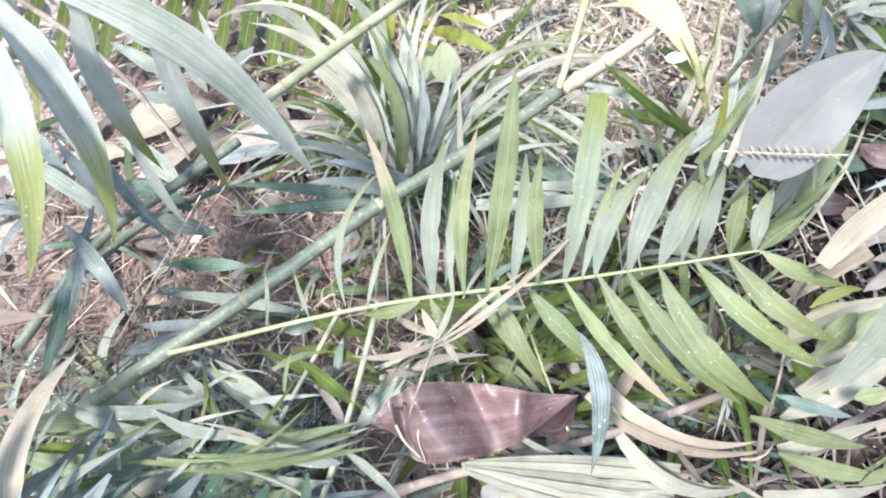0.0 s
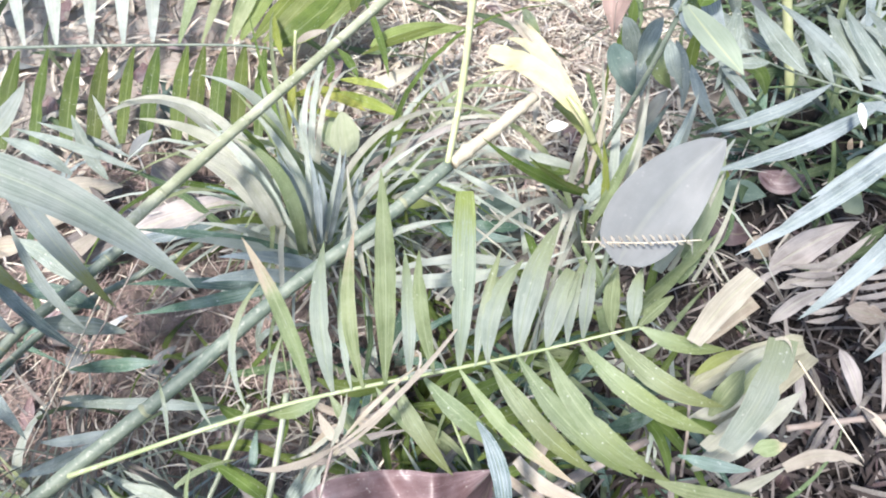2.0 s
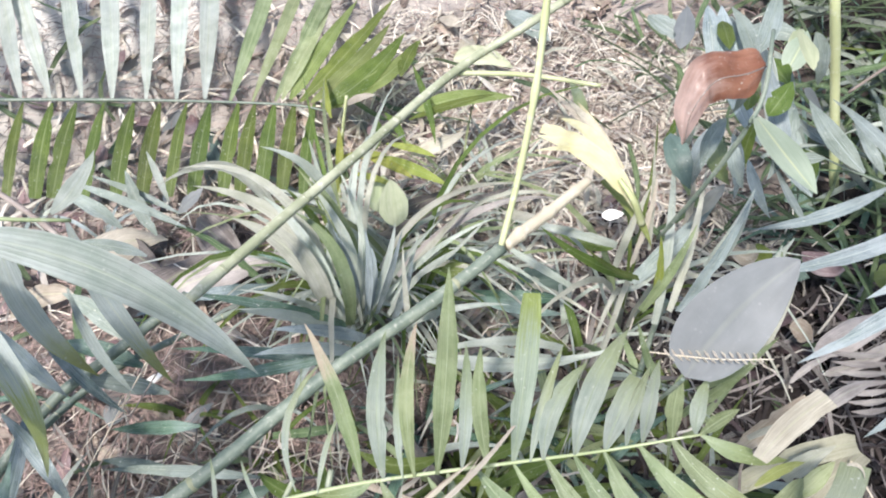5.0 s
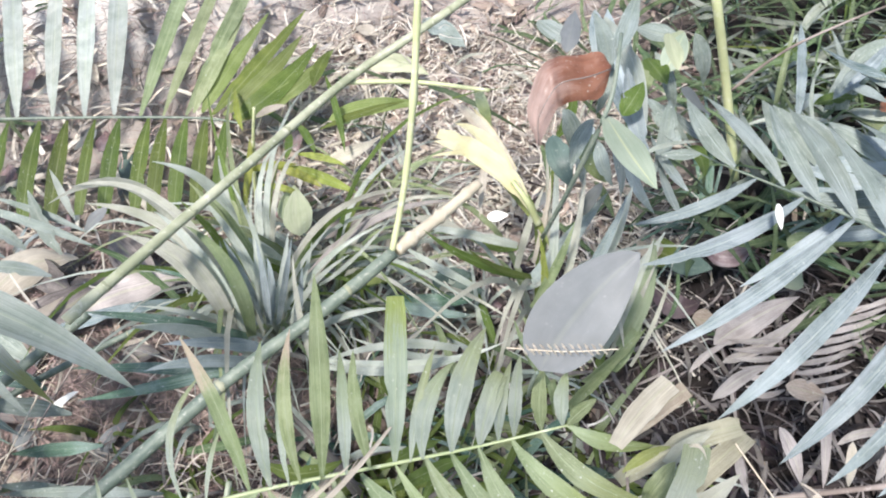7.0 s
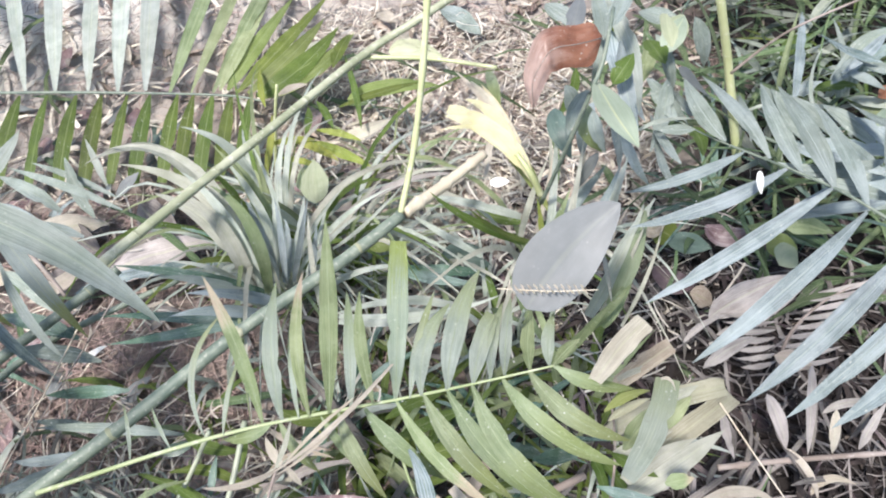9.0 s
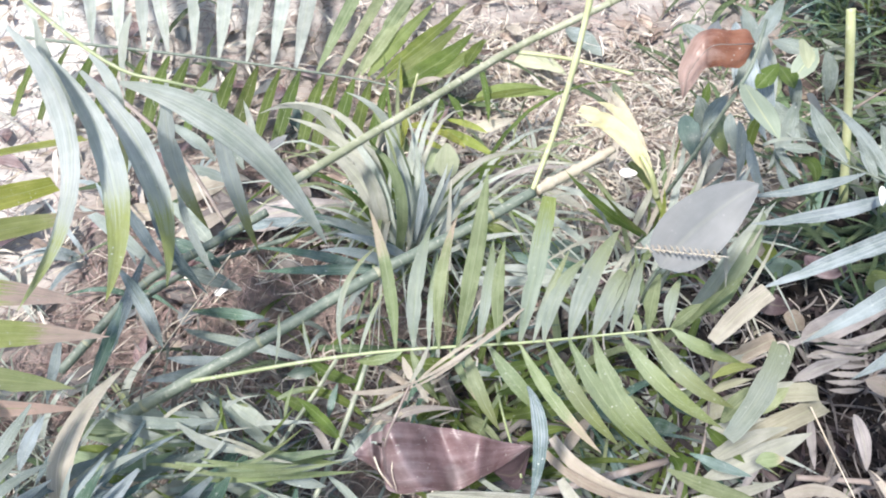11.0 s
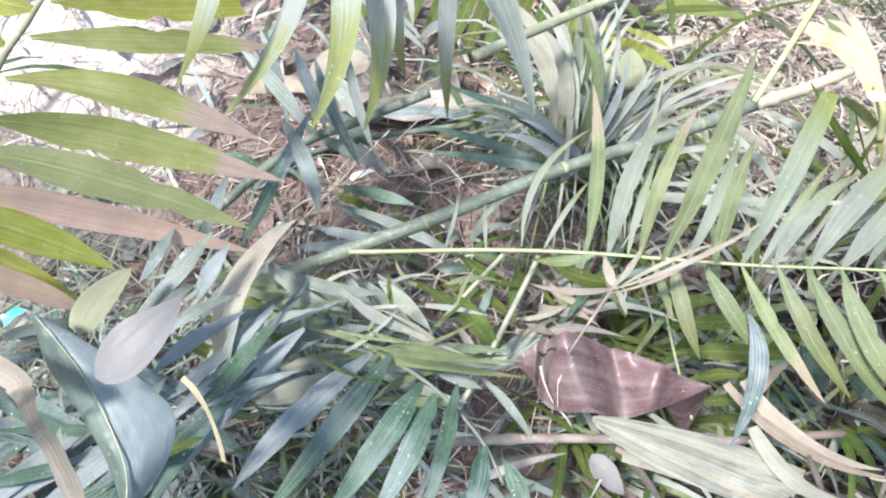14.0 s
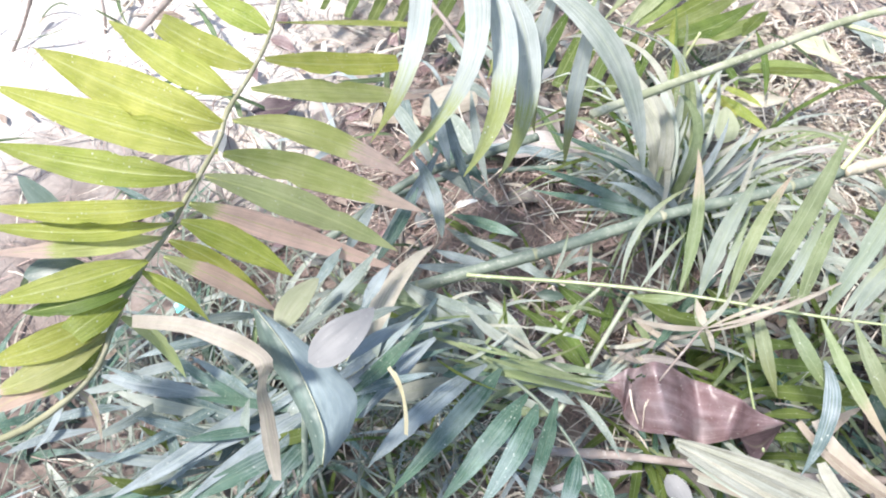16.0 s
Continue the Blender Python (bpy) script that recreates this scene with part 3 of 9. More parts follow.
scatter("straw_litter", "pale dry straw and leaf shreds lying on the soil", "litter", 1200, LEFT, (0.04, 0.16), (0.003, 0.009), "strawbits", "grass", 3, rise=(0, 0.03), tilt=0.2)
scatter("leaf_litter", "brown and grey broken dead leaves on the soil", "litter", 380, LEFT, (0.03, 0.10), (0.012, 0.035), "litter", "lance", 4, tilt=0.25, bow=0.15)
scatter("undergrowth", "low green and grey blades of young plants among the litter", "undergrowth", 420, AREA, (0.08, 0.24), (0.008, 0.02), "undergreen", "grass", 5, rise=(0.01, 0.12), tilt=0.7, n=5, bow=0.2, where=dry)
# the pale heap of dry straw behind the canes
scatter("straw_heap", "sunlit heap of bleached straw and dry stalks", "litter", 950, (-0.15, 0.75, 1.0, 1.75), (0.02, 0.085), (0.0015, 0.005), "strawbits", "grass", 6, rise=(0, 0.06), tilt=0.3, bow=0.05)
scatter("straw_shreds", "broad torn shreds of pale dry palm leaf", "litter", 480, (-0.2, 0.8, 0.95, 1.8), (0.025, 0.08), (0.004, 0.013), "strawbits", "blunt", 26, rise=(0, 0.05), tilt=0.3, bow=0.08)
scatter("brown_chips", "brown chips and rotting bits under the straw", "litter", 900, (-0.3, 0.9, 0.8, 1.9), (0.02, 0.07), (0.004, 0.014), "litter", "lance", 27, rise=(0, 0.03), tilt=0.4, bow=0.1)
scatter("white_stalks", "thin whitish dry stalks lying crosswise", "litter", 700, (-0.2, 0.8, 0.75, 1.7), (0.02, 0.09), (0.002, 0.005), "whitebits", "strap", 7, rise=(0, 0.12), tilt=0.9, n=3, bow=0.2)
scatter("bleached_strips", "bleached palm strips on pale ground", "litter", 190, (-1.7, -0.1, 1.0, 2.3), (0.05, 0.18), (0.006, 0.02), "whitebits", "grass", 8, rise=(0, 0.05), tilt=0.15, bow=0.12)
scatter("pale_fallen_leaves", "pale fallen leaves on the open ground", "litter", 60, (-1.6, 0.6, 1.2, 2.6), (0.05, 0.11), (0.03, 0.05), "litter", "oval", 9, tilt=0.15)


scatter("fine_twigs", "fine grey twigs and fibres strewn over the pale ground", "litter", 4200, (-1.6, 0.3, 1.1, 2.4), (0.012, 0.05), (0.001, 0.003), "greybits", "strap", 71, rise=(0, 0.012), tilt=0.2, n=3, bow=0.15)
# whitish chaff added so that the straw looks sunlit
scatter("chaff", "fine pale chaff strewn under the straw to brighten it like sunlight", "litter", 4200, (-0.1, 0.75, 0.95, 1.75), (0.008, 0.03), (0.002, 0.007), "whitebits", "blunt", 72, rise=(0, 0.025), tilt=0.5, n=2, bow=0.1)


# ---- loose litter and seedlings ----
def litter_leaves(name, labels, category, group, count, area, size, width, mats, shape, seed, rise, tilt, bow):
    """Single dead leaves strewn over a stretch of ground."""
    r = random.Random(seed)
    for i in range(count):
        x, y = r.uniform(area[0], area[1]), r.uniform(area[2], area[3])
        l, g, k = r.uniform(*size), r.uniform(0, 6.283), r.randrange(len(mats))
        d = Vector((math.cos(g) * l / 2, math.sin(g) * l / 2, r.uniform(-tilt, tilt) * l / 2))
        mid = Vector((x, y, ground_height(x, y) + 0.006 + r.uniform(0, rise)))
        a, b = mid - d, mid + d
        for q in (a, b):
            q.z = max(q.z, ground_height(q.x, q.y) + 0.004)
        m = (a + b) / 2 + Vector((r.uniform(-bow, bow) * l, r.uniform(-bow, bow) * l, r.uniform(0.2, 1) * bow * l))
        v, f, uv = blade_mesh(a, m, b, r.uniform(*width), shape, n=6, cols=1, r=r, face=(r.uniform(-0.5, 0.5), r.uniform(-0.6, 0.3), 1), fold=r.uniform(-0.4, 0.5), wave=0.15)
        tagged(part(name, v, f, M[mats[k]], None, "", uv), labels[k], category, group)


SEEDLINGS = {
    "dark": "dark green seedling with narrow arching blades",
    "backlit": "olive green seedling with narrow arching blades",
    "pale": "pale grey-green seedling with soft arching blades",
    "blue": "bluish green seedling with glossy arching blades",
    "dusty": "dusty grey-green seedling with narrow blades",
    "green": "fresh green seedling with narrow blades",
    "deadgrey": "withered grey seedling with limp dry blades",
    "straw": "bleached straw-coloured grass tuft with arching dry blades",
    "teal": "dark teal seedling with glossy arching blades",
}


def seedlings(count, area, blades, size, width, mats, seed, spread=1.0):
    """Young palms and grasses: blades that rise from one foot on the ground and arch outward."""
    r = random.Random(seed)
    for _ in range(count):
        x, y = r.uniform(area[0], area[1]), r.uniform(area[2], area[3])
        kind = r.choice(mats)
        foot = Vector((x, y, ground_height(x, y) - 0.004))
        ob = thing("palm_seedling", SEEDLINGS[kind], "seedling", "seedlings in the undergrowth")
        for _ in range(r.randint(*blades)):
            l, g, up = r.uniform(*size), r.uniform(0, 6.283), r.uniform(0.25, 0.9)
            out = Vector((math.cos(g), math.sin(g), 0))
            m = foot + out * (l * 0.32 * spread) + Vector((0, 0, l * up * 0.55))
            b = foot + out * (l * 0.85 * spread) + Vector((0, 0, l * up * r.uniform(0.3, 0.75)))
            start = foot + out * 0.008
            v, f, uv = blade_mesh(start, m, b, r.uniform(*width), "grass", n=7, cols=1, r=r)
            part("blade", v, f, M[kind], ob, "", uv)


def grass_clump(foot, count):
    """A tuft of long fine arching blades."""
    r = random.Random(int(abs(foot[0]) * 1000) + count)
    foot = Vector((foot[0], foot[1], ground_height(foot[0], foot[1])))
    ob = thing("grass_tuft", "tuft of long fine arching pale green blades", "grass tuft")
    for _ in range(count):
        l, g, up = r.uniform(0.3, 0.52), r.uniform(0, 6.283), r.uniform(0.6, 1.0)
        out = Vector((math.cos(g), math.sin(g), 0))
        m = foot + out * (l * 0.25) + Vector((0, 0, l * up * 0.75))
        b = foot + out * (l * r.uniform(0.5, 0.85)) + Vector((0, 0, l * up * r.uniform(0.35, 0.9)))
        v, f, uv = blade_mesh(foot + out * 0.012, m, b, r.uniform(0.006, 0.014), "grass", n=9, cols=1, r=r)
        part("blade", v, f, M[r.choice(("pale", "green", "pale", "straw", "backlit"))], ob, "", uv)


litter_leaves("dead_palm_strip", ("grey dead palm strip in the litter", "blackish rotting palm strip in the litter"), "dead leaf", "dead strips in the litter", 150, (0.40, 1.25, 0.1, 1.08), (0.04, 0.17), (0.004, 0.013), ("deadgrey", "browndark"), "blunt", 10, 0.08, 0.5, 0.18)
litter_leaves("fallen_leaf", ("curled blackish brown fallen leaf", "curled grey fallen leaf", "curled blackish fallen leaf"), "dead leaf", "fallen leaves", 55, (0.40, 1.3, 0.05, 1.15), (0.04, 0.09), (0.02, 0.04), ("browndark", "deadgrey", "browndark"), "lance", 11, 0.04, 0.6, 0.28)
litter_leaves("fallen_leaf", ("flat grey fallen leaf on brown soil", "purple-brown fallen leaf on brown soil", "dull green fallen leaf on brown soil"), "dead leaf", "fallen leaves", 130, (-1.1, 0.5, 0.3, 1.6), (0.05, 0.10), (0.025, 0.045), ("deadgrey", "brown", "grey"), "lance", 21, 0.015, 0.2, 0.15)
litter_leaves("straw_strip", ("cream dry palm strip on the straw heap", "bleached dry palm strip on the straw heap", "pale grey dry palm strip on the straw heap"), "dry leaf", "dry strips on the straw heap", 130, (-0.12, 0.62, 0.98, 1.65), (0.05, 0.15), (0.005, 0.014), ("cream", "straw", "palegrey"), "grass", 73, 0.05, 0.25, 0.12)
seedlings(30, (-0.02, 0.62, 0.3, 0.85), (5, 8), (0.14, 0.3), (0.010, 0.020), ("dark", "backlit", "backlit", "green", "deadgrey"), 12)
seedlings(16, (-0.5, 0.45, -0.05, 0.42), (4, 7), (0.12, 0.24), (0.008, 0.018), ("pale", "deadgrey", "green", "backlit"), 13)
seedlings(52, (0.8, 2.1, 0.95, 2.5), (8, 12), (0.2, 0.45), (0.007, 0.016), ("dark", "dark", "backlit", "dusty"), 14)
seedlings(10, (-0.1, 0.42, 0.72, 1.2), (7, 10), (0.16, 0.34), (0.005, 0.011), ("pale", "green", "pale"), 16)
seedlings(12, (-1.0, -0.45, 0.3, 1.05), (4, 6), (0.10, 0.22), (0.008, 0.018), ("blue", "dark", "deadgrey", "pale"), 17)
seedlings(20, (-1.0, 0.05, -0.45, 0.2), (5, 8), (0.16, 0.34), (0.012, 0.022), ("blue", "blue", "dark", "pale"), 18)
seedlings(22, (0.05, 0.55, 0.36, 0.7), (5, 8), (0.12, 0.28), (0.010, 0.019), ("dark", "backlit", "green", "pale"), 81)
seedlings(9, (-0.55, 0.0, 0.35, 0.75), (4, 7), (0.10, 0.24), (0.006, 0.014), ("pale", "dusty", "green", "backlit", "deadgrey"), 82)
seedlings(16, (-0.25, 0.35, 0.7, 1.1), (6, 9), (0.14, 0.30), (0.006, 0.013), ("pale", "dusty", "straw", "backlit"), 83)
seedlings(14, (-0.6, 0.0, -0.15, 0.3), (5, 8), (0.14, 0.28), (0.008, 0.016), ("blue", "dusty", "teal", "backlit"), 84)
scatter("thicket", "dense thicket of fine green blades", "undergrowth", 1250, (0.75, 2.4, 0.95, 3.0), (0.1, 0.3), (0.005, 0.014), "undergreen", "grass", 14, rise=(0.03, 0.3), tilt=0.9, n=6, bow=0.25)
scatter("leafy_thicket", "tangle of broad grey-green and dull green blades", "undergrowth", 190, (0.85, 1.7, 1.05, 2.1), (0.08, 0.22), (0.012, 0.028), "underpale", "leaflet", 41, rise=(0.02, 0.22), tilt=0.8, n=6, bow=0.2)
scatter("dark_thicket", "tangle of dark green blades in the shade", "undergrowth", 420, (0.72, 1.9, 0.95, 2.3), (0.08, 0.22), (0.012, 0.026), "undergreen", "leaflet", 42, rise=(0.0, 0.16), tilt=0.8, n=6, bow=0.2)
seedlings(14, (-0.75, -0.15, -0.1, 0.35), (7, 11), (0.14, 0.32), (0.005, 0.011), ("dusty", "blue", "pale", "backlit"), 43)
scatter("fine_blades", "fine pale and dry blades tangled among the fronds", "undergrowth", 650, (-0.85, -0.1, -0.15, 0.45), (0.06, 0.2), (0.002, 0.006), "underpale", "grass", 44, rise=(0.02, 0.2), tilt=0.8, n=6, bow=0.2)
# black chips, strips and shreds here deepen the shade by their colour
scatter("rotten_chips", "blackish chips and crumbs darkening the gaps like shade", "litter", 2600, (0.35, 1.3, 0.0, 1.1), (0.012, 0.05), (0.003, 0.012), "darkbits", "blunt", 51, rise=(0, 0.03), tilt=0.6, n=3, bow=0.2)
scatter("grey_shreds", "thin grey shreds of rotting palm leaf", "litter", 420, (0.38, 1.25, 0.05, 1.1), (0.03, 0.11), (0.0015, 0.005), "greybits", "blunt", 52, rise=(0.005, 0.06), tilt=0.6, n=4, bow=0.2)
scatter("tangled_strips", "grey and brown palm strips tangled over soil darkened for shade", "litter", 430, (0.45, 1.2, 0.25, 1.0), (0.04, 0.13), (0.003, 0.010), "greybits", "grass", 91, rise=(0.01, 0.10), tilt=0.8, n=5, bow=0.2)
scatter("dark_strips", "blackish palm strips darkening the gaps like shade", "litter", 800, (0.42, 1.2, 0.25, 1.0), (0.04, 0.13), (0.005, 0.014), "darkbits", "grass", 92, rise=(0.0, 0.08), tilt=0.7, n=5, bow=0.2)
scatter("white_shreds", "bleached bits of straw under the fronds", "litter", 260, (-0.8, -0.1, -0.2, 0.4), (0.02, 0.07), (0.003, 0.009), "whitebits", "blunt", 53, rise=(0, 0.04), tilt=0.4, n=3, bow=0.2)
scatter("bleached_shreds", "bleached straw shreds over the bare soil", "litter", 420, (-0.95, -0.2, 0.55, 1.2), (0.02, 0.09), (0.0015, 0.005), "strawbits", "grass", 61, rise=(0, 0.03), tilt=0.3, bow=0.1)
scatter("dark_shreds", "dark brown shreds between the strips, darkened for shade", "litter", 900, (0.35, 1.4, 0.0, 1.15), (0.03, 0.09), (0.003, 0.010), "darkbits", "grass", 22, rise=(0, 0.05), tilt=0.5, bow=0.25)
scatter("red_fibres", "rust-brown fibres matted on the bare soil", "litter", 3500, (-0.75, 0.15, 0.4, 1.05), (0.02, 0.08), (0.001, 0.0026), "fibre", "strap", 24, rise=(0, 0.025), tilt=0.35, n=3, bow=0.12)
scatter("brown_shreds", "brown shreds and chaff on the bare soil", "litter", 1200, (-1.1, 0.4, 0.1, 1.2), (0.02, 0.07), (0.002, 0.006), "greybits", "grass", 23, rise=(0, 0.02), tilt=0.3, bow=0.2)
seedlings(9, (-0.4, 0.05, 0.2, 0.6), (5, 8), (0.10, 0.22), (0.005, 0.012), ("green", "deadgrey", "backlit"), 31)
scatter("fine_grass", "fine dry grass blades between the stems", "undergrowth", 420, (-0.45, 0.1, 0.15, 0.62), (0.04, 0.12), (0.002, 0.005), "strawbits", "grass", 32, rise=(0.0, 0.08), tilt=0.8, bow=0.2)


# ---- plants ----

main_frond = thing("palm_frond", "green palm frond with narrow leaflets leaning over the undergrowth", "palm frond")
RIBBED[main_frond] = "ribgreen"
tube("rachis", main_frond, [(-0.222, 0.366, 0.338), (-0.183, 0.377, 0.345), (-0.056, 0.411, 0.372), (0.061, 0.435, 0.397), (0.223, 0.450, 0.441), (0.311, 0.453, 0.478), (0.397, 0.463, 0.504)], 0.0034, 0.0012, "petiole")
blade("leaflet", main_frond, (-0.014, 0.427, 0.381), (-0.017, 0.477, 0.453), (0.024, 0.524, 0.504), 0.0097, "main")
blade("leaflet", main_frond, (0.061, 0.436, 0.397), (0.044, 0.488, 0.487), (0.012, 0.540, 0.554), 0.0187, "greentip")
blade("leaflet", main_frond, (0.086, 0.437, 0.403), (0.083, 0.485, 0.484), (0.093, 0.540, 0.544), 0.0244, "main")
blade("leaflet", main_frond, (0.120, 0.439, 0.412), (0.115, 0.488, 0.498), (0.126, 0.542, 0.561), 0.0182, "greentip")
blade("leaflet", main_frond, (0.144, 0.441, 0.419), (0.156, 0.502, 0.535), (0.159, 0.565, 0.623), 0.0251, "green")
blade("leaflet", main_frond, (0.170, 0.444, 0.426), (0.175, 0.483, 0.496), (0.174, 0.527, 0.548), 0.0157, "main")
blade("leaflet", main_frond, (0.197, 0.447, 0.434), (0.189, 0.483, 0.500), (0.189, 0.524, 0.551), 0.0189, "green")
blade("leaflet", main_frond, (0.223, 0.450, 0.441), (0.231, 0.496, 0.537), (0.235, 0.546, 0.610), 0.0266, "mainyellow", "blunt")
blade("leaflet", main_frond, (0.253, 0.450, 0.453), (0.260, 0.480, 0.514), (0.288, 0.504, 0.560), 0.0205, "main")
blade("leaflet", main_frond, (0.283, 0.451, 0.466), (0.294, 0.484, 0.546), (0.319, 0.513, 0.607), 0.0258, "main")
blade("leaflet", main_frond, (0.311, 0.453, 0.478), (0.319, 0.471, 0.525), (0.332, 0.491, 0.560), 0.0240, "main", "blunt")
blade("leaflet", main_frond, (0.345, 0.458, 0.488), (0.346, 0.478, 0.538), (0.350, 0.502, 0.576), 0.0154, "main")
blade("leaflet", main_frond, (0.372, 0.461, 0.496), (0.368, 0.477, 0.535), (0.372, 0.496, 0.564), 0.0174, "green")
blade("leaflet", main_frond, (0.392, 0.463, 0.503), (0.389, 0.476, 0.537), (0.394, 0.492, 0.563), 0.0163, "main")
blade("leaflet", main_frond, (0.396, 0.463, 0.504), (0.406, 0.465, 0.532), (0.419, 0.467, 0.554), 0.0141, "green")
blade("leaflet", main_frond, (-0.105, 0.400, 0.362), (-0.102, 0.424, 0.394), (-0.107, 0.450, 0.417), 0.0057, "main")
blade("leaflet", main_frond, (-0.055, 0.413, 0.372), (-0.063, 0.428, 0.398), (-0.071, 0.447, 0.417), 0.0057, "main")
blade("leaflet", main_frond, (0.012, 0.424, 0.386), (0.024, 0.453, 0.431), (0.040, 0.485, 0.463), 0.0085, "main")
blade("leaflet", main_frond, (0.134, 0.439, 0.416), (0.156, 0.414, 0.401), (0.178, 0.394, 0.376), 0.0114, "greentip")
# leaflets below the rib: mainlow's darker colour stands in for their dimmer light
blade("leaflet", main_frond, (0.082, 0.437, 0.402), (0.103, 0.411, 0.382), (0.128, 0.396, 0.352), 0.0150, "mainlow")
blade("leaflet", main_frond, (0.155, 0.442, 0.422), (0.181, 0.395, 0.404), (0.215, 0.360, 0.372), 0.0200, "mainlow")
blade("leaflet", main_frond, (0.187, 0.443, 0.431), (0.231, 0.403, 0.413), (0.283, 0.381, 0.381), 0.0232, "mainlow")
blade("leaflet", main_frond, (0.224, 0.448, 0.441), (0.276, 0.385, 0.426), (0.340, 0.346, 0.391), 0.0172, "greentip")
blade("leaflet", main_frond, (0.256, 0.450, 0.455), (0.300, 0.390, 0.438), (0.358, 0.353, 0.405), 0.0240, "mainlow")
blade("leaflet", main_frond, (0.283, 0.450, 0.466), (0.331, 0.385, 0.450), (0.395, 0.346, 0.416), 0.0240, "mainlow")
blade("leaflet", main_frond, (0.310, 0.452, 0.478), (0.353, 0.377, 0.462), (0.422, 0.340, 0.428), 0.0260, "mainlow")
blade("leaflet", main_frond, (0.342, 0.457, 0.487), (0.395, 0.403, 0.472), (0.469, 0.382, 0.437), 0.0234, "mainlow")
blade("leaflet", main_frond, (0.371, 0.461, 0.496), (0.414, 0.418, 0.479), (0.480, 0.406, 0.446), 0.0234, "mainlow")
blade("leaflet", main_frond, (0.396, 0.463, 0.504), (0.436, 0.451, 0.490), (0.487, 0.458, 0.464), 0.0179, "mainlow")
blade("leaflet", main_frond, (0.072, 0.435, 0.400), (0.039, 0.427, 0.380), (-0.003, 0.435, 0.350), 0.0177, "mainlow")
blade("leaflet", main_frond, (0.107, 0.438, 0.409), (0.102, 0.484, 0.462), (0.101, 0.539, 0.499), 0.0119, "main")
blade("leaflet", main_frond, (0.240, 0.449, 0.448), (0.251, 0.489, 0.501), (0.269, 0.535, 0.538), 0.0122, "main")
blade("leaflet", main_frond, (0.330, 0.455, 0.484), (0.332, 0.475, 0.535), (0.342, 0.497, 0.574), 0.0134, "main")

withered_frond = thing("palm_frond", "straw-coloured withered palm frond under the green one", "palm frond")
tube("rachis", withered_frond, [(0.491, 0.411, 0.200), (0.495, 0.459, 0.260), (0.483, 0.494, 0.340), (0.444, 0.451, 0.500)], 0.0022, 0.0014, "wood")
blade("leaflet", withered_frond, (0.432, 0.428, 0.540), (0.453, 0.448, 0.570), (0.474, 0.460, 0.600), 0.0219, "cream", "torn", label="cream dry broken leaflet")
blade("leaflet", withered_frond, (0.485, 0.517, 0.340), (0.518, 0.535, 0.370), (0.556, 0.555, 0.390), 0.0229, "tan", "torn")
blade("leaflet", withered_frond, (0.490, 0.522, 0.360), (0.521, 0.533, 0.370), (0.555, 0.544, 0.370), 0.0086, "straw", "grass")
blade("leaflet", withered_frond, (0.489, 0.496, 0.250), (0.563, 0.528, 0.280), (0.654, 0.561, 0.270), 0.0292, "strawolive", "torn")
blade("leaflet", withered_frond, (0.523, 0.457, 0.220), (0.588, 0.497, 0.250), (0.672, 0.560, 0.240), 0.0309, "strawolive", "torn")
blade("leaflet", withered_frond, (0.470, 0.364, 0.450), (0.486, 0.386, 0.520), (0.493, 0.414, 0.575), 0.0241, "main", "torn")
blade("leaflet", withered_frond, (0.486, 0.413, 0.575), (0.493, 0.410, 0.580), (0.499, 0.403, 0.570), 0.0036, "cream", "grass", label="pale folded edge")
blade("leaflet", withered_frond, (0.484, 0.422, 0.380), (0.499, 0.437, 0.410), (0.520, 0.461, 0.410), 0.0296, "green")
blade("leaflet", withered_frond, (0.495, 0.407, 0.240), (0.562, 0.444, 0.260), (0.648, 0.505, 0.250), 0.0355, "straw")
blade("leaflet", withered_frond, (0.452, 0.432, 0.460), (0.474, 0.445, 0.470), (0.504, 0.458, 0.460), 0.0122, "yellowolive")
blade("leaflet", withered_frond, (0.466, 0.448, 0.400), (0.486, 0.460, 0.410), (0.516, 0.473, 0.410), 0.0118, "strawolive")
blade("leaflet", withered_frond, (0.611, 0.416, 0.220), (0.662, 0.429, 0.230), (0.706, 0.419, 0.220), 0.0209, "cream", "grass")
blade("leaflet", withered_frond, (0.661, 0.547, 0.220), (0.674, 0.533, 0.180), (0.699, 0.514, 0.120), 0.0166, "palegrey")
cane("thick green palm cane lying across the undergrowth", [(-0.339, 0.283, 0.300), (-0.231, 0.369, 0.330), (-0.119, 0.460, 0.360), (-0.004, 0.567, 0.385), (0.123, 0.665, 0.410), (0.206, 0.735, 0.430)], 0.0094, 0.0084, "cane", 4)
cane("leaning green palm cane with pale scars, cut at its lower end", [(-0.142, 0.587, 0.510), (-0.066, 0.700, 0.510), (0.015, 0.817, 0.510), (0.132, 0.979, 0.515), (0.234, 1.046, 0.545), (0.355, 1.128, 0.580)], 0.0068, 0.0058, "canelight", 5)
cane("dark thin cane lying low in the litter", [(-0.460, 0.537, 0.220), (-0.392, 0.633, 0.220), (-0.287, 0.711, 0.220), (-0.201, 0.766, 0.220)], 0.006, 0.005, "cane", 4)
cane("dark cane crossing under the hanging leaves", [(-0.524, 0.405, 0.200), (-0.433, 0.557, 0.260), (-0.350, 0.644, 0.280), (-0.268, 0.738, 0.290)], 0.008, 0.008, "cane", 4)
tagged(tube("dead_stub", None, [(0.209, 0.738, 0.430), (0.265, 0.794, 0.430), (0.320, 0.845, 0.440)], 0.0095, 0.007, "stub", knots=3), "grey-tan dead end of a cane beyond the fork", "dead cane")
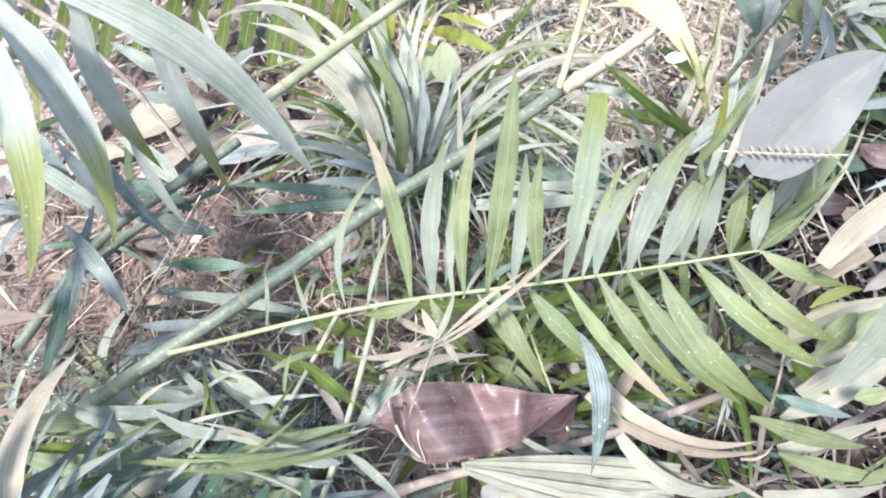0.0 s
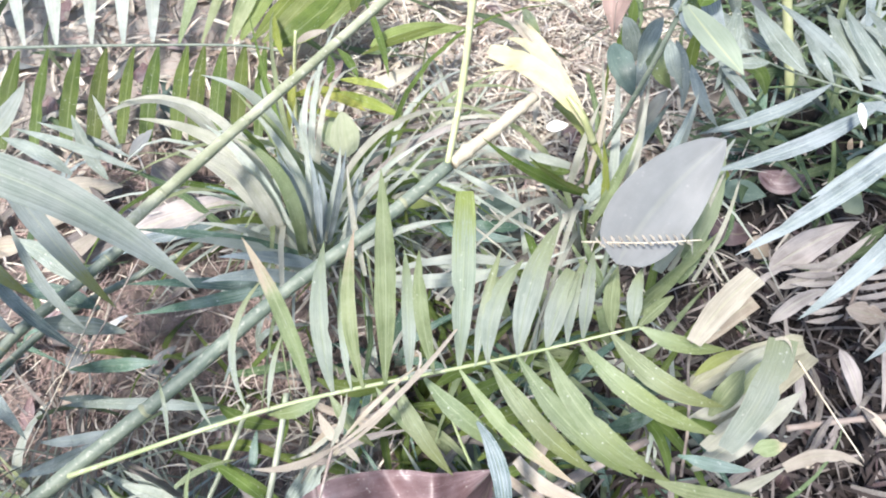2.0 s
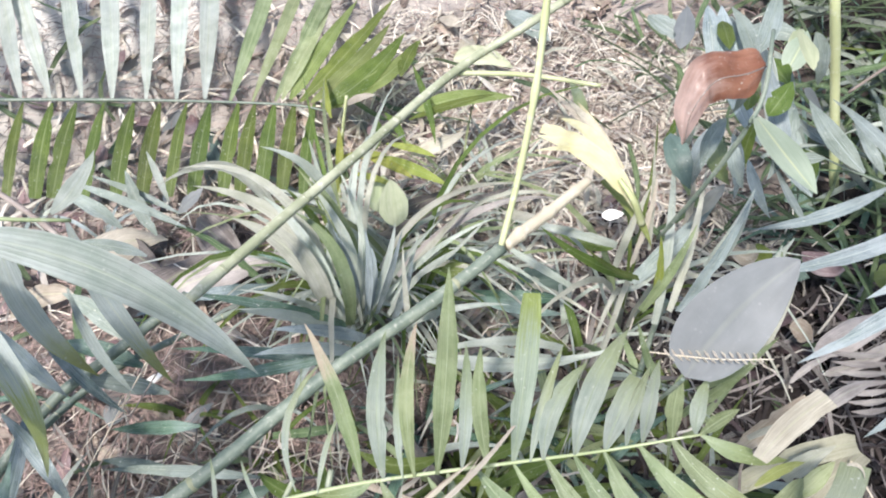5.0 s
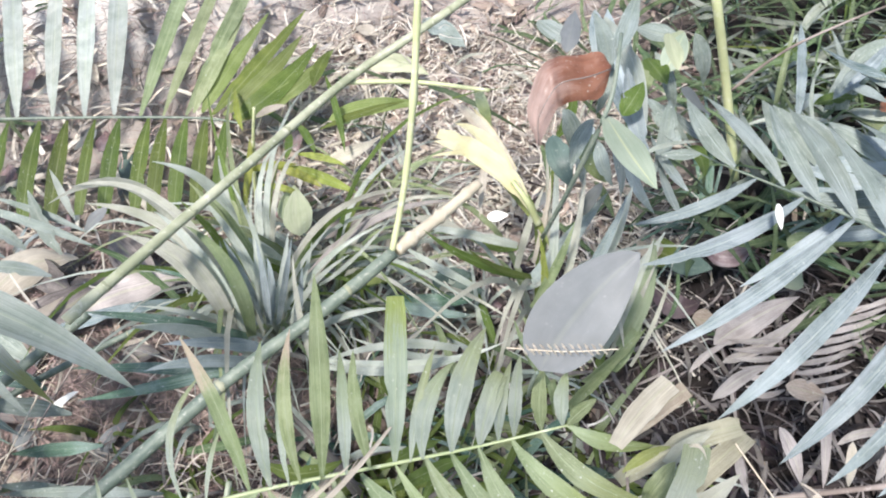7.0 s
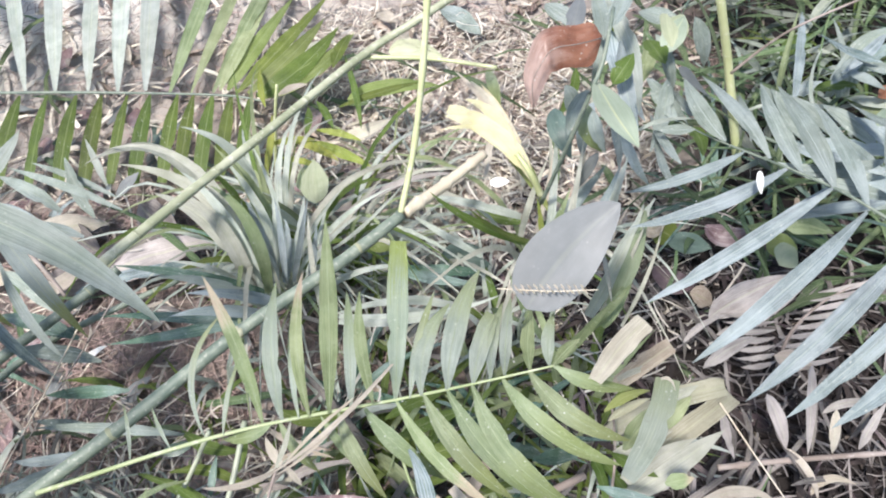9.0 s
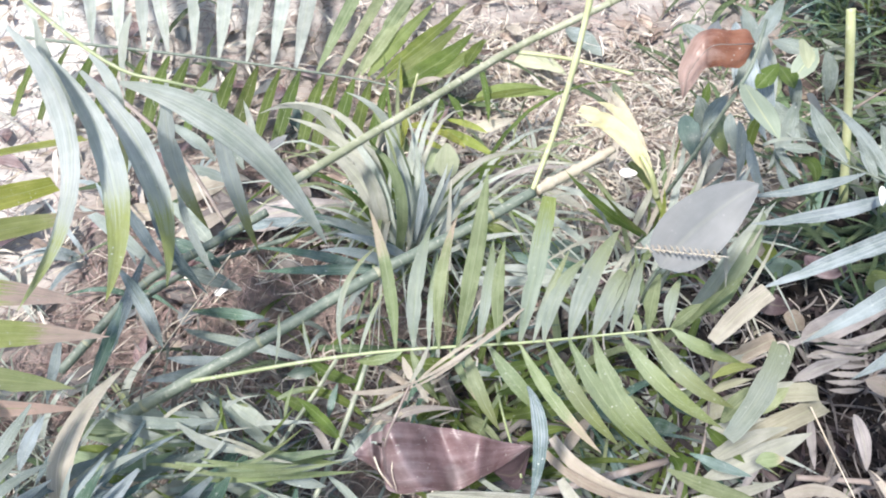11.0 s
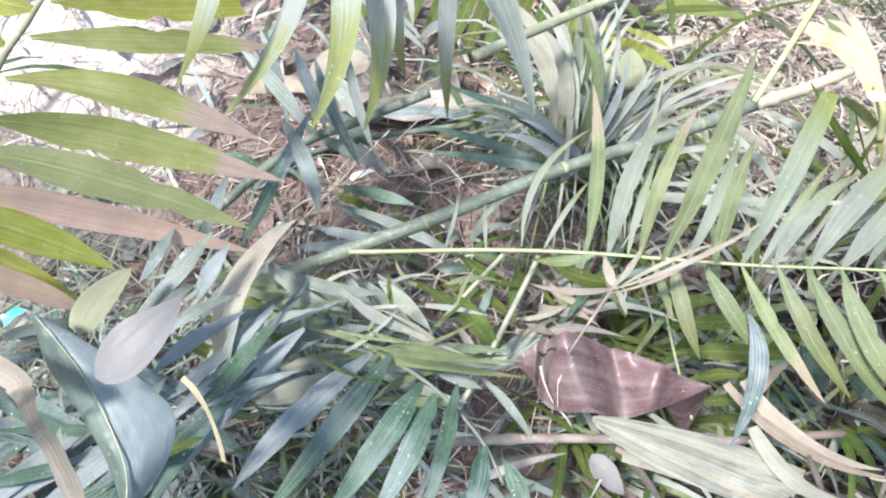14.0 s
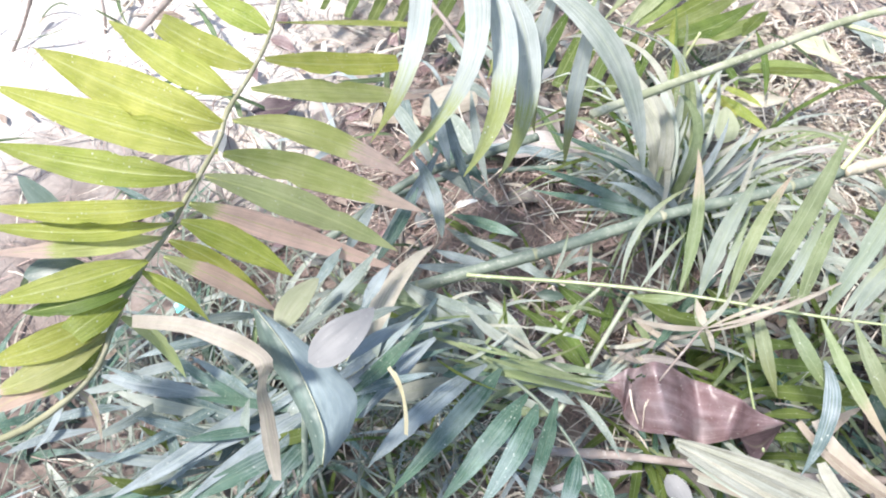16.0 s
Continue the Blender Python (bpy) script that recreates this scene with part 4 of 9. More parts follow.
tagged(tube("petiole", None, [(0.203, 0.730, 0.430), (0.224, 0.792, 0.500), (0.241, 0.839, 0.600), (0.250, 0.891, 0.680), (0.256, 0.933, 0.730)], 0.0042, 0.0046, "petioleyellow", knots=5), "bright yellow-green petiole rising from the cane", "petiole")
tagged(tube("side_twig", None, [(0.130, 0.986, 0.508), (0.234, 0.991, 0.500), (0.338, 0.980, 0.490)], 0.004, 0.003, "petioleyellow"), "thin yellow-green side twig of the leaning cane", "twig")
tagged(tube("petiole", None, [(0.001, 0.481, 0.300), (-0.008, 0.411, 0.270), (-0.019, 0.313, 0.250), (-0.038, 0.216, 0.220)], 0.004, 0.0038, "petiolegrey"), "slender pale green petiole slanting down", "petiole")
tagged(tube("petiole", None, [(-0.044, 0.466, 0.300), (-0.077, 0.420, 0.250), (-0.112, 0.337, 0.220)], 0.0034, 0.0032, "petiolegrey"), "slender pale green petiole slanting down", "petiole")

rear_frond = thing("palm_frond", "long palm frond lying over pale ground, coloured dark olive for shade below its rib", "palm frond")
tube("rachis", rear_frond, [(-1.043, 1.163, 0.300), (-0.775, 1.203, 0.270), (-0.510, 1.243, 0.235), (-0.251, 1.266, 0.205), (-0.158, 1.261, 0.190)], 0.0042, 0.002, "cane")
# upper leaflets: the sky's sheen is part of their pale colour
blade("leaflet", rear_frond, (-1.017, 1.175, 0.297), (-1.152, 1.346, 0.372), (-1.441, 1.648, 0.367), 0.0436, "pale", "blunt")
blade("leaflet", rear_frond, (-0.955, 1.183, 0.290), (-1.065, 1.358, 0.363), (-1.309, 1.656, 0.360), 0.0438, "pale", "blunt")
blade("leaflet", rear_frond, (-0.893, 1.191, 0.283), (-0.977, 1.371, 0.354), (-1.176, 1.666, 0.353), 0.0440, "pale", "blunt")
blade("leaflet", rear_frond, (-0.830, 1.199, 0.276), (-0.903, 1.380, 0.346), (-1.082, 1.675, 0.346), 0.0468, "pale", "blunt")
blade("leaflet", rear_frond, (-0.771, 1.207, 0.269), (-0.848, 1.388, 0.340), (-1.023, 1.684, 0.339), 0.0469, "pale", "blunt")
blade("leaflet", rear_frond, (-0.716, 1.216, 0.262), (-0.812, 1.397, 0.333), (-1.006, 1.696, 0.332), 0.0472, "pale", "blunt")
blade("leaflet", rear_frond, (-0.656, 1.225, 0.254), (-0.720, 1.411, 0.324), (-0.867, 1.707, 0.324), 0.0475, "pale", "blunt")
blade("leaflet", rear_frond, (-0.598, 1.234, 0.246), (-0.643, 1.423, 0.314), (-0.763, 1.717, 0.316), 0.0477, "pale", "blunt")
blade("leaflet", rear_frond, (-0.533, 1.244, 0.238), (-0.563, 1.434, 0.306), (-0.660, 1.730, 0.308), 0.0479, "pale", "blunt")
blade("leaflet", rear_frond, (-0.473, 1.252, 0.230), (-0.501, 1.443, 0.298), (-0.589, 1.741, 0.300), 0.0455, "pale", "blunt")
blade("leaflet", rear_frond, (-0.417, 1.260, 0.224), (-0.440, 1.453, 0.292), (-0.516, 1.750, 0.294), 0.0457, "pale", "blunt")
blade("leaflet", rear_frond, (-0.365, 1.260, 0.218), (-0.336, 1.454, 0.277), (-0.347, 1.749, 0.274), 0.0376, "green", "blunt")
blade("leaflet", rear_frond, (-0.320, 1.266, 0.213), (-0.275, 1.460, 0.272), (-0.265, 1.756, 0.269), 0.0377, "green", "blunt")
blade("leaflet", rear_frond, (-0.275, 1.272, 0.208), (-0.217, 1.460, 0.266), (-0.191, 1.747, 0.264), 0.0377, "green", "blunt")
# lower leaflets face away from the light; their shade is in the olive
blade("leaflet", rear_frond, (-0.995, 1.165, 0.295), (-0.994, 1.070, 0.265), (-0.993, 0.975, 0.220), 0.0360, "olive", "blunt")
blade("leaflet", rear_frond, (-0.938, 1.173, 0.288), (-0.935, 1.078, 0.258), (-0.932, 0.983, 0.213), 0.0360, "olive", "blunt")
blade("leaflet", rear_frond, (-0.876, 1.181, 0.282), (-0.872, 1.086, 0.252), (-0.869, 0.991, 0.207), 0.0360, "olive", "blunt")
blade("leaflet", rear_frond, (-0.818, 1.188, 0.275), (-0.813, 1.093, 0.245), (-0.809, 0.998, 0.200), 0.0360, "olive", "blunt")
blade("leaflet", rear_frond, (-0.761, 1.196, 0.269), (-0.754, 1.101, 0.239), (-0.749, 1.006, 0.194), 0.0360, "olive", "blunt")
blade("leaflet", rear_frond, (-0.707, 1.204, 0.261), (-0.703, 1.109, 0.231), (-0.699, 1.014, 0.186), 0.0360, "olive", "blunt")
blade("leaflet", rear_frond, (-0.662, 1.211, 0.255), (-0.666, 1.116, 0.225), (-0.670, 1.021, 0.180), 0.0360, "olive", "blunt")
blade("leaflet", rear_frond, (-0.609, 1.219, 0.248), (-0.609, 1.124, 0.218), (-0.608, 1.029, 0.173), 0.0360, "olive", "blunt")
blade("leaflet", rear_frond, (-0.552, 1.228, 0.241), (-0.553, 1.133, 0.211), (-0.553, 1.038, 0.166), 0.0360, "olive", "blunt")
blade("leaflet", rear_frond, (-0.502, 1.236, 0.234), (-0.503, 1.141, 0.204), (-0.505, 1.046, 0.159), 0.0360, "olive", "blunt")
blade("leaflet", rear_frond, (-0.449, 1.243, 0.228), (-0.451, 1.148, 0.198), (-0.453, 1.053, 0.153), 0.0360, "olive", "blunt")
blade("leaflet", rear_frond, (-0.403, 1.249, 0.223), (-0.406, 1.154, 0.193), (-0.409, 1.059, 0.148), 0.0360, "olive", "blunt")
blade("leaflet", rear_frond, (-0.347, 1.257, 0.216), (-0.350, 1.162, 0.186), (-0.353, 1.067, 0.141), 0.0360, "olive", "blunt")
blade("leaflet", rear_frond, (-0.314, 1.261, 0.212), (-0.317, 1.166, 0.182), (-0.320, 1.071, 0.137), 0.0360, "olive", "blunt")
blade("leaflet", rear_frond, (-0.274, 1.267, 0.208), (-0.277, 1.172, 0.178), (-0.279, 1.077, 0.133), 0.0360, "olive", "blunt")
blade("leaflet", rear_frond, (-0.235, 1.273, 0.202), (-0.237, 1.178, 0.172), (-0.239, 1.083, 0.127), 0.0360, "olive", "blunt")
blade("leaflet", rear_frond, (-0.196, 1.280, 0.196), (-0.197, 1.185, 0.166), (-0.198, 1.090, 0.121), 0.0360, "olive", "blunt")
blade("leaflet", rear_frond, (-0.245, 1.282, 0.205), (-0.199, 1.375, 0.240), (-0.139, 1.570, 0.250), 0.0393, "yellowolive")
blade("leaflet", rear_frond, (-0.223, 1.277, 0.203), (-0.136, 1.390, 0.240), (-0.056, 1.574, 0.250), 0.0473, "backlit")
blade("leaflet", rear_frond, (-0.201, 1.278, 0.200), (-0.118, 1.348, 0.235), (-0.056, 1.493, 0.240), 0.0389, "yellowolive")
blade("leaflet", rear_frond, (-0.180, 1.272, 0.198), (-0.093, 1.323, 0.225), (-0.022, 1.474, 0.230), 0.0541, "backlit")
blade("leaflet", rear_frond, (-0.167, 1.266, 0.196), (-0.059, 1.326, 0.220), (0.014, 1.465, 0.220), 0.0517, "yellowolive")
blade("leaflet", rear_frond, (-0.262, 1.280, 0.207), (-0.223, 1.373, 0.250), (-0.190, 1.548, 0.260), 0.0338, "green")

hanging_frond = thing("palm_frond", "pale bluish palm frond with drooping leaflets yellowing at the tips", "palm frond")
tube("rachis", hanging_frond, [(-0.504, 0.615, 0.860), (-0.414, 0.589, 0.800), (-0.306, 0.536, 0.770), (-0.237, 0.513, 0.750), (-0.186, 0.515, 0.740), (-0.144, 0.531, 0.720)], 0.003, 0.0015, "petiole")
blade("leaflet", hanging_frond, (-0.189, 0.514, 0.741), (-0.197, 0.483, 0.653), (-0.184, 0.478, 0.541), 0.0240, "bluetip", wave=0.25)
blade("leaflet", hanging_frond, (-0.146, 0.528, 0.721), (-0.150, 0.512, 0.611), (-0.145, 0.507, 0.471), 0.0224, "bluetip")
blade("leaflet", hanging_frond, (-0.348, 0.543, 0.783), (-0.330, 0.512, 0.739), (-0.318, 0.503, 0.683), 0.0168, "pale")
blade("leaflet", hanging_frond, (-0.278, 0.612, 0.758), (-0.293, 0.587, 0.715), (-0.306, 0.574, 0.658), 0.0237, "pale")
blade("leaflet", hanging_frond, (-0.240, 0.590, 0.745), (-0.257, 0.576, 0.702), (-0.269, 0.574, 0.645), 0.0194, "pale")
blade("leaflet", hanging_frond, (-0.320, 0.678, 0.550), (-0.302, 0.717, 0.556), (-0.308, 0.784, 0.550), 0.0294, "pale")
blade("leaflet", hanging_frond, (-0.403, 0.580, 0.450), (-0.369, 0.555, 0.407), (-0.344, 0.539, 0.350), 0.0211, "blue")
blade("leaflet", hanging_frond, (-0.356, 0.342, 0.450), (-0.371, 0.314, 0.407), (-0.396, 0.289, 0.350), 0.0211, "blue")
blade("leaflet", hanging_frond, (-0.356, 0.463, 0.800), (-0.266, 0.333, 0.770), (-0.269, 0.233, 0.690), 0.0256, "bluetip", wave=0.25)
blade("leaflet", hanging_frond, (-0.352, 0.507, 0.795), (-0.229, 0.390, 0.740), (-0.259, 0.261, 0.640), 0.0346, "bluetip", wave=0.25)
blade("leaflet", hanging_frond, (-0.297, 0.488, 0.775), (-0.197, 0.392, 0.710), (-0.201, 0.306, 0.610), 0.0312, "bluetip", wave=0.25)
blade("leaflet", hanging_frond, (-0.265, 0.485, 0.765), (-0.184, 0.429, 0.680), (-0.188, 0.375, 0.550), 0.0316, "bluetip", wave=0.25)
blade("leaflet", hanging_frond, (-0.229, 0.491, 0.750), (-0.115, 0.503, 0.680), (-0.037, 0.501, 0.515), 0.0394, "pale", wave=0.2)
blade("leaflet", hanging_frond, (-0.266, 0.508, 0.770), (-0.236, 0.483, 0.720), (-0.237, 0.433, 0.640), 0.0215, "bluetip", wave=0.2)

near_frond = thing("palm_frond", "yellow-green palm frond with tan withered leaflet tips", "palm frond")
RIBBED[near_frond] = "ribyellow"
tube("rachis", near_frond, [(-0.521, 0.424, 0.685), (-0.481, 0.345, 0.680), (-0.459, 0.280, 0.675), (-0.451, 0.226, 0.665), (-0.439, 0.194, 0.655), (-0.434, 0.160, 0.645), (-0.434, 0.125, 0.630), (-0.435, 0.087, 0.610), (-0.439, 0.047, 0.595), (-0.431, -0.004, 0.580), (-0.411, -0.059, 0.570), (-0.435, -0.121, 0.550), (-0.485, -0.171, 0.530)], 0.0022, 0.0036, "rachisolive", n=40, knots=14)
blade("leaflet", near_frond, (-0.488, 0.367, 0.680), (-0.453, 0.464, 0.630), (-0.398, 0.572, 0.580), 0.0436, "yellow", "blunt")
blade("leaflet", near_frond, (-0.461, 0.308, 0.675), (-0.434, 0.394, 0.620), (-0.400, 0.492, 0.570), 0.0386, "yellow", "blunt")
blade("leaflet", near_frond, (-0.446, 0.262, 0.670), (-0.412, 0.370, 0.600), (-0.363, 0.498, 0.520), 0.0418, "yellowtip")
blade("leaflet", near_frond, (-0.439, 0.218, 0.660), (-0.391, 0.300, 0.590), (-0.315, 0.367, 0.500), 0.0417, "yellowtip")
blade("leaflet", near_frond, (-0.425, 0.181, 0.650), (-0.375, 0.260, 0.570), (-0.267, 0.334, 0.485), 0.0427, "yellowtip")
blade("leaflet", near_frond, (-0.429, 0.152, 0.640), (-0.363, 0.210, 0.570), (-0.265, 0.259, 0.490), 0.0412, "bright")
blade("leaflet", near_frond, (-0.426, 0.120, 0.630), (-0.364, 0.176, 0.560), (-0.253, 0.246, 0.470), 0.0316, "halftan")
blade("leaflet", near_frond, (-0.425, 0.102, 0.620), (-0.392, 0.133, 0.570), (-0.344, 0.156, 0.510), 0.0365, "yellow")
blade("leaflet", near_frond, (-0.427, 0.082, 0.610), (-0.395, 0.105, 0.560), (-0.349, 0.116, 0.500), 0.0318, "yellow")
blade("leaflet", near_frond, (-0.421, 0.065, 0.605), (-0.375, 0.090, 0.560), (-0.332, 0.107, 0.510), 0.0242, "halftan")
blade("leaflet", near_frond, (-0.437, 0.044, 0.595), (-0.397, 0.053, 0.560), (-0.380, 0.057, 0.510), 0.0280, "yellow")
blade("leaflet", near_frond, (-0.426, -0.002, 0.580), (-0.404, 0.008, 0.540), (-0.377, -0.001, 0.490), 0.0290, "bright")
blade("leaflet", near_frond, (-0.482, 0.347, 0.680), (-0.529, 0.348, 0.690), (-0.600, 0.358, 0.690), 0.0364, "yellow")
blade("leaflet", near_frond, (-0.462, 0.292, 0.675), (-0.511, 0.276, 0.690), (-0.599, 0.291, 0.690), 0.0404, "yellow", "blunt")
blade("leaflet", near_frond, (-0.460, 0.247, 0.670), (-0.528, 0.238, 0.690), (-0.659, 0.266, 0.690), 0.0426, "yellow")
blade("leaflet", near_frond, (-0.444, 0.209, 0.660), (-0.528, 0.178, 0.690), (-0.692, 0.185, 0.690), 0.0576, "yellow")
blade("leaflet", near_frond, (-0.432, 0.181, 0.650), (-0.528, 0.140, 0.680), (-0.698, 0.122, 0.680), 0.0455, "yellow")
blade("leaflet", near_frond, (-0.435, 0.149, 0.640), (-0.500, 0.092, 0.670), (-0.634, 0.064, 0.670), 0.0439, "yellow")
blade("leaflet", near_frond, (-0.431, 0.117, 0.630), (-0.476, 0.048, 0.660), (-0.576, 0.004, 0.660), 0.0283, "yellow")
blade("leaflet", near_frond, (-0.431, 0.096, 0.620), (-0.477, 0.034, 0.645), (-0.573, -0.008, 0.645), 0.0271, "yellow")
blade("leaflet", near_frond, (-0.435, 0.082, 0.610), (-0.473, 0.024, 0.635), (-0.554, -0.029, 0.635), 0.0234, "yellowtip")
blade("leaflet", near_frond, (-0.436, 0.055, 0.600), (-0.459, -0.004, 0.620), (-0.517, -0.062, 0.620), 0.0359, "yellow")
blade("leaflet", near_frond, (-0.437, 0.038, 0.590), (-0.448, -0.013, 0.610), (-0.498, -0.051, 0.600), 0.0333, "backlit")
blade("leaflet", near_frond, (-0.432, 0.015, 0.585), (-0.434, -0.031, 0.600), (-0.453, -0.067, 0.580), 0.0343, "yellow")
blade("leaflet", near_frond, (-0.431, 0.003, 0.580), (-0.446, -0.062, 0.600), (-0.492, -0.102, 0.590), 0.0362, "yellow")
blade("leaflet", near_frond, (-0.426, -0.020, 0.575), (-0.435, -0.078, 0.590), (-0.471, -0.124, 0.580), 0.0335, "yellowtip")
blade("leaflet", near_frond, (-0.421, -0.034, 0.572), (-0.424, -0.055, 0.575), (-0.436, -0.087, 0.560), 0.0218, "backlit")
blade("leaflet", near_frond, (-0.411, -0.059, 0.570), (-0.439, -0.100, 0.580), (-0.474, -0.141, 0.560), 0.0247, "halftan")
blade("leaflet", near_frond, (-0.422, -0.080, 0.560), (-0.406, -0.080, 0.540), (-0.401, -0.100, 0.490), 0.0117, "tan")
lone_leaf("broad_leaf", "dark green pointed leaf hanging over the frond", "leaf", (-0.580, 0.049, 0.660), (-0.516, 0.035, 0.646), (-0.467, 0.021, 0.620), 0.0292, "shrub", "lance")
lone_leaf("broad_leaf", "dark green leaf over the frond", "leaf", (-0.533, -0.020, 0.600), (-0.508, 0.002, 0.603), (-0.484, 0.023, 0.600), 0.0287, "shrub", "lance")

bent_leaf = thing("bent_dry_leaf", "cream-coloured dry bent palm leaf", "dry leaf")
sheet("strap", bent_leaf, [(-0.402, -0.001, 0.600), (-0.334, 0.011, 0.630), (-0.279, 0.013, 0.650), (-0.239, 0.009, 0.660), (-0.220, 0.003, 0.655), (-0.232, -0.004, 0.620), (-0.230, -0.010, 0.580), (-0.224, -0.022, 0.540), (-0.215, -0.043, 0.500)], [(-0.395, -0.011, 0.596), (-0.329, -0.002, 0.626), (-0.283, -0.004, 0.646), (-0.242, -0.005, 0.656), (-0.229, -0.008, 0.651), (-0.236, -0.014, 0.616), (-0.240, -0.019, 0.576), (-0.236, -0.032, 0.536), (-0.224, -0.046, 0.496)], "cream", 0.002, [(0.004, 0.5, 0.46, 0.03), (-0.003, 0.2, 0.25, 0.08)], n=64, m=10)

shrub = thing("shrub", "young broad-leaved shrub with dark glossy leaves", "shrub")
tube("stem", shrub, [(-0.222, -0.021, 0.400), (-0.239, 0.023, 0.480), (-0.244, 0.056, 0.550), (-0.249, 0.066, 0.570)], 0.004, 0.003, "cane")
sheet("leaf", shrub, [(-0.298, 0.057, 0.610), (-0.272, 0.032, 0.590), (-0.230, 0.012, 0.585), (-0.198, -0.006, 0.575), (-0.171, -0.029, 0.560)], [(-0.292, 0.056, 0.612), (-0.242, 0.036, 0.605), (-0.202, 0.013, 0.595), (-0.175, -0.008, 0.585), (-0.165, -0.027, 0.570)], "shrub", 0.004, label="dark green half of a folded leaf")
# same leaf as the dark half; its blue is reflected sky, put in as colour
sheet("leaf", shrub, [(-0.292, 0.056, 0.612), (-0.242, 0.036, 0.605), (-0.202, 0.013, 0.595), (-0.175, -0.008, 0.585), (-0.165, -0.027, 0.570)], [(-0.293, 0.058, 0.610), (-0.244, 0.055, 0.600), (-0.199, 0.049, 0.585), (-0.172, 0.039, 0.575), (-0.162, 0.012, 0.565), (-0.165, -0.027, 0.560)], "shrubsky", 0.004, label="half of a folded leaf with the sky's reflection as bluish colour")
tube("midrib", shrub, [(-0.290, 0.055, 0.614), (-0.241, 0.036, 0.607), (-0.201, 0.013, 0.597), (-0.174, -0.008, 0.587), (-0.164, -0.028, 0.572)], 0.0004, 0.0007, "canelight", label="pale midrib")
blade("leaf", shrub, (-0.210, 0.029, 0.625), (-0.191, 0.059, 0.639), (-0.181, 0.095, 0.645), 0.0411, "greymauve", "oval", label="grey-green underside of a broad leaf", n=16, cols=3, torn=False)
blade("leaf", shrub, (-0.281, 0.066, 0.575), (-0.283, 0.098, 0.579), (-0.282, 0.134, 0.575), 0.0299, "shrubpale", "ovate", label="pale green leaf", n=16, cols=3, torn=False, face=(0.1, -0.6, 0.8))
blade("leaf", shrub, (-0.265, 0.212, 0.540), (-0.272, 0.154, 0.532), (-0.295, 0.107, 0.510), 0.0185, "dusty")
blade("leaf", shrub, (-0.212, 0.092, 0.580), (-0.204, 0.119, 0.580), (-0.191, 0.154, 0.560), 0.0152, "dusty")
blade("leaf", shrub, (-0.241, 0.148, 0.530), (-0.239, 0.173, 0.543), (-0.236, 0.201, 0.550), 0.0160, "blue")
blade("leaf", shrub, (-0.317, 0.217, 0.520), (-0.314, 0.183, 0.514), (-0.322, 0.155, 0.500), 0.0183, "teal")
blade("leaf", shrub, (-0.185, 0.051, 0.610), (-0.180, 0.088, 0.600), (-0.168, 0.133, 0.580), 0.0142, "blue")
blade("leaf_stalk", shrub, (-0.126, 0.035, 0.680), (-0.110, 0.028, 0.660), (-0.101, 0.014, 0.620), 0.0044, "yellowdry", "strap", label="yellow stalk")
lone_leaf("dry_leaf", "cream dry blade curving up to a point", "dry leaf", (-0.231, 0.123, 0.390), (-0.249, 0.194, 0.470), (-0.243, 0.310, 0.460), 0.0310, "cream", "leaflet", face=(0.15, -0.45, 0.9), wave=0.02)
lone_leaf("dry_leaf", "small bleached dry blade lying across green blades", "dry leaf", (-0.267, 0.167, 0.420), (-0.238, 0.175, 0.430), (-0.206, 0.178, 0.420), 0.0116, "cream", "grass")
lone_leaf("dry_leaf", "small cream dry blade", "dry leaf", (-0.273, 0.181, 0.400), (-0.244, 0.188, 0.403), (-0.215, 0.189, 0.400), 0.0115, "cream", "leaflet")
lone_leaf("broad_leaf", "pale olive leaf in the undergrowth", "leaf", (-0.300, 0.175, 0.350), (-0.269, 0.160, 0.343), (-0.241, 0.147, 0.330), 0.0401, "shrubpale", "oval")

dark_frond = thing("palm_frond", "dark glossy palm frond close to the ground, bluish sheen painted in its colour", "palm frond")
tube("rachis", dark_frond, [(-0.220, 0.213, 0.360), (-0.132, 0.245, 0.340), (-0.056, 0.242, 0.320), (0.015, 0.213, 0.300), (0.057, 0.180, 0.280)], 0.003, 0.002, "cane")
# the blue leaflets have the sky's sheen in their colour
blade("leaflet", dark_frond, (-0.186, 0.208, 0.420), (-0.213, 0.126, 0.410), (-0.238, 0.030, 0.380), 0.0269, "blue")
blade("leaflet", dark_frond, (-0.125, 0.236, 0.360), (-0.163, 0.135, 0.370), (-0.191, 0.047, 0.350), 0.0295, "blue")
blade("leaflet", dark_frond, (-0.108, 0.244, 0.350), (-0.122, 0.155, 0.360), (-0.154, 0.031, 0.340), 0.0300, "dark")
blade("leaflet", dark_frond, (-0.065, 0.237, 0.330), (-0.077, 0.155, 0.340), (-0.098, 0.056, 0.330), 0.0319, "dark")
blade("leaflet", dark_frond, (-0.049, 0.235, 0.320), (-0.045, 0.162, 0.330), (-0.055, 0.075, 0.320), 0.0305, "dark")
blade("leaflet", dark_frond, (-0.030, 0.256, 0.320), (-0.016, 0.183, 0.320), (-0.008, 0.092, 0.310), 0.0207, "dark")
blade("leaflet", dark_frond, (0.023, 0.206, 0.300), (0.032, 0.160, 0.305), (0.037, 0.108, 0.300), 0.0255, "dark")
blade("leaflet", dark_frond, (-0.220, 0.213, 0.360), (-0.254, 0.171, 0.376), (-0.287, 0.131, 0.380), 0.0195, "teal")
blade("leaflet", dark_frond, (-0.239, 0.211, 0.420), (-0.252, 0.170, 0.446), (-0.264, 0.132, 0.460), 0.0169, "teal")
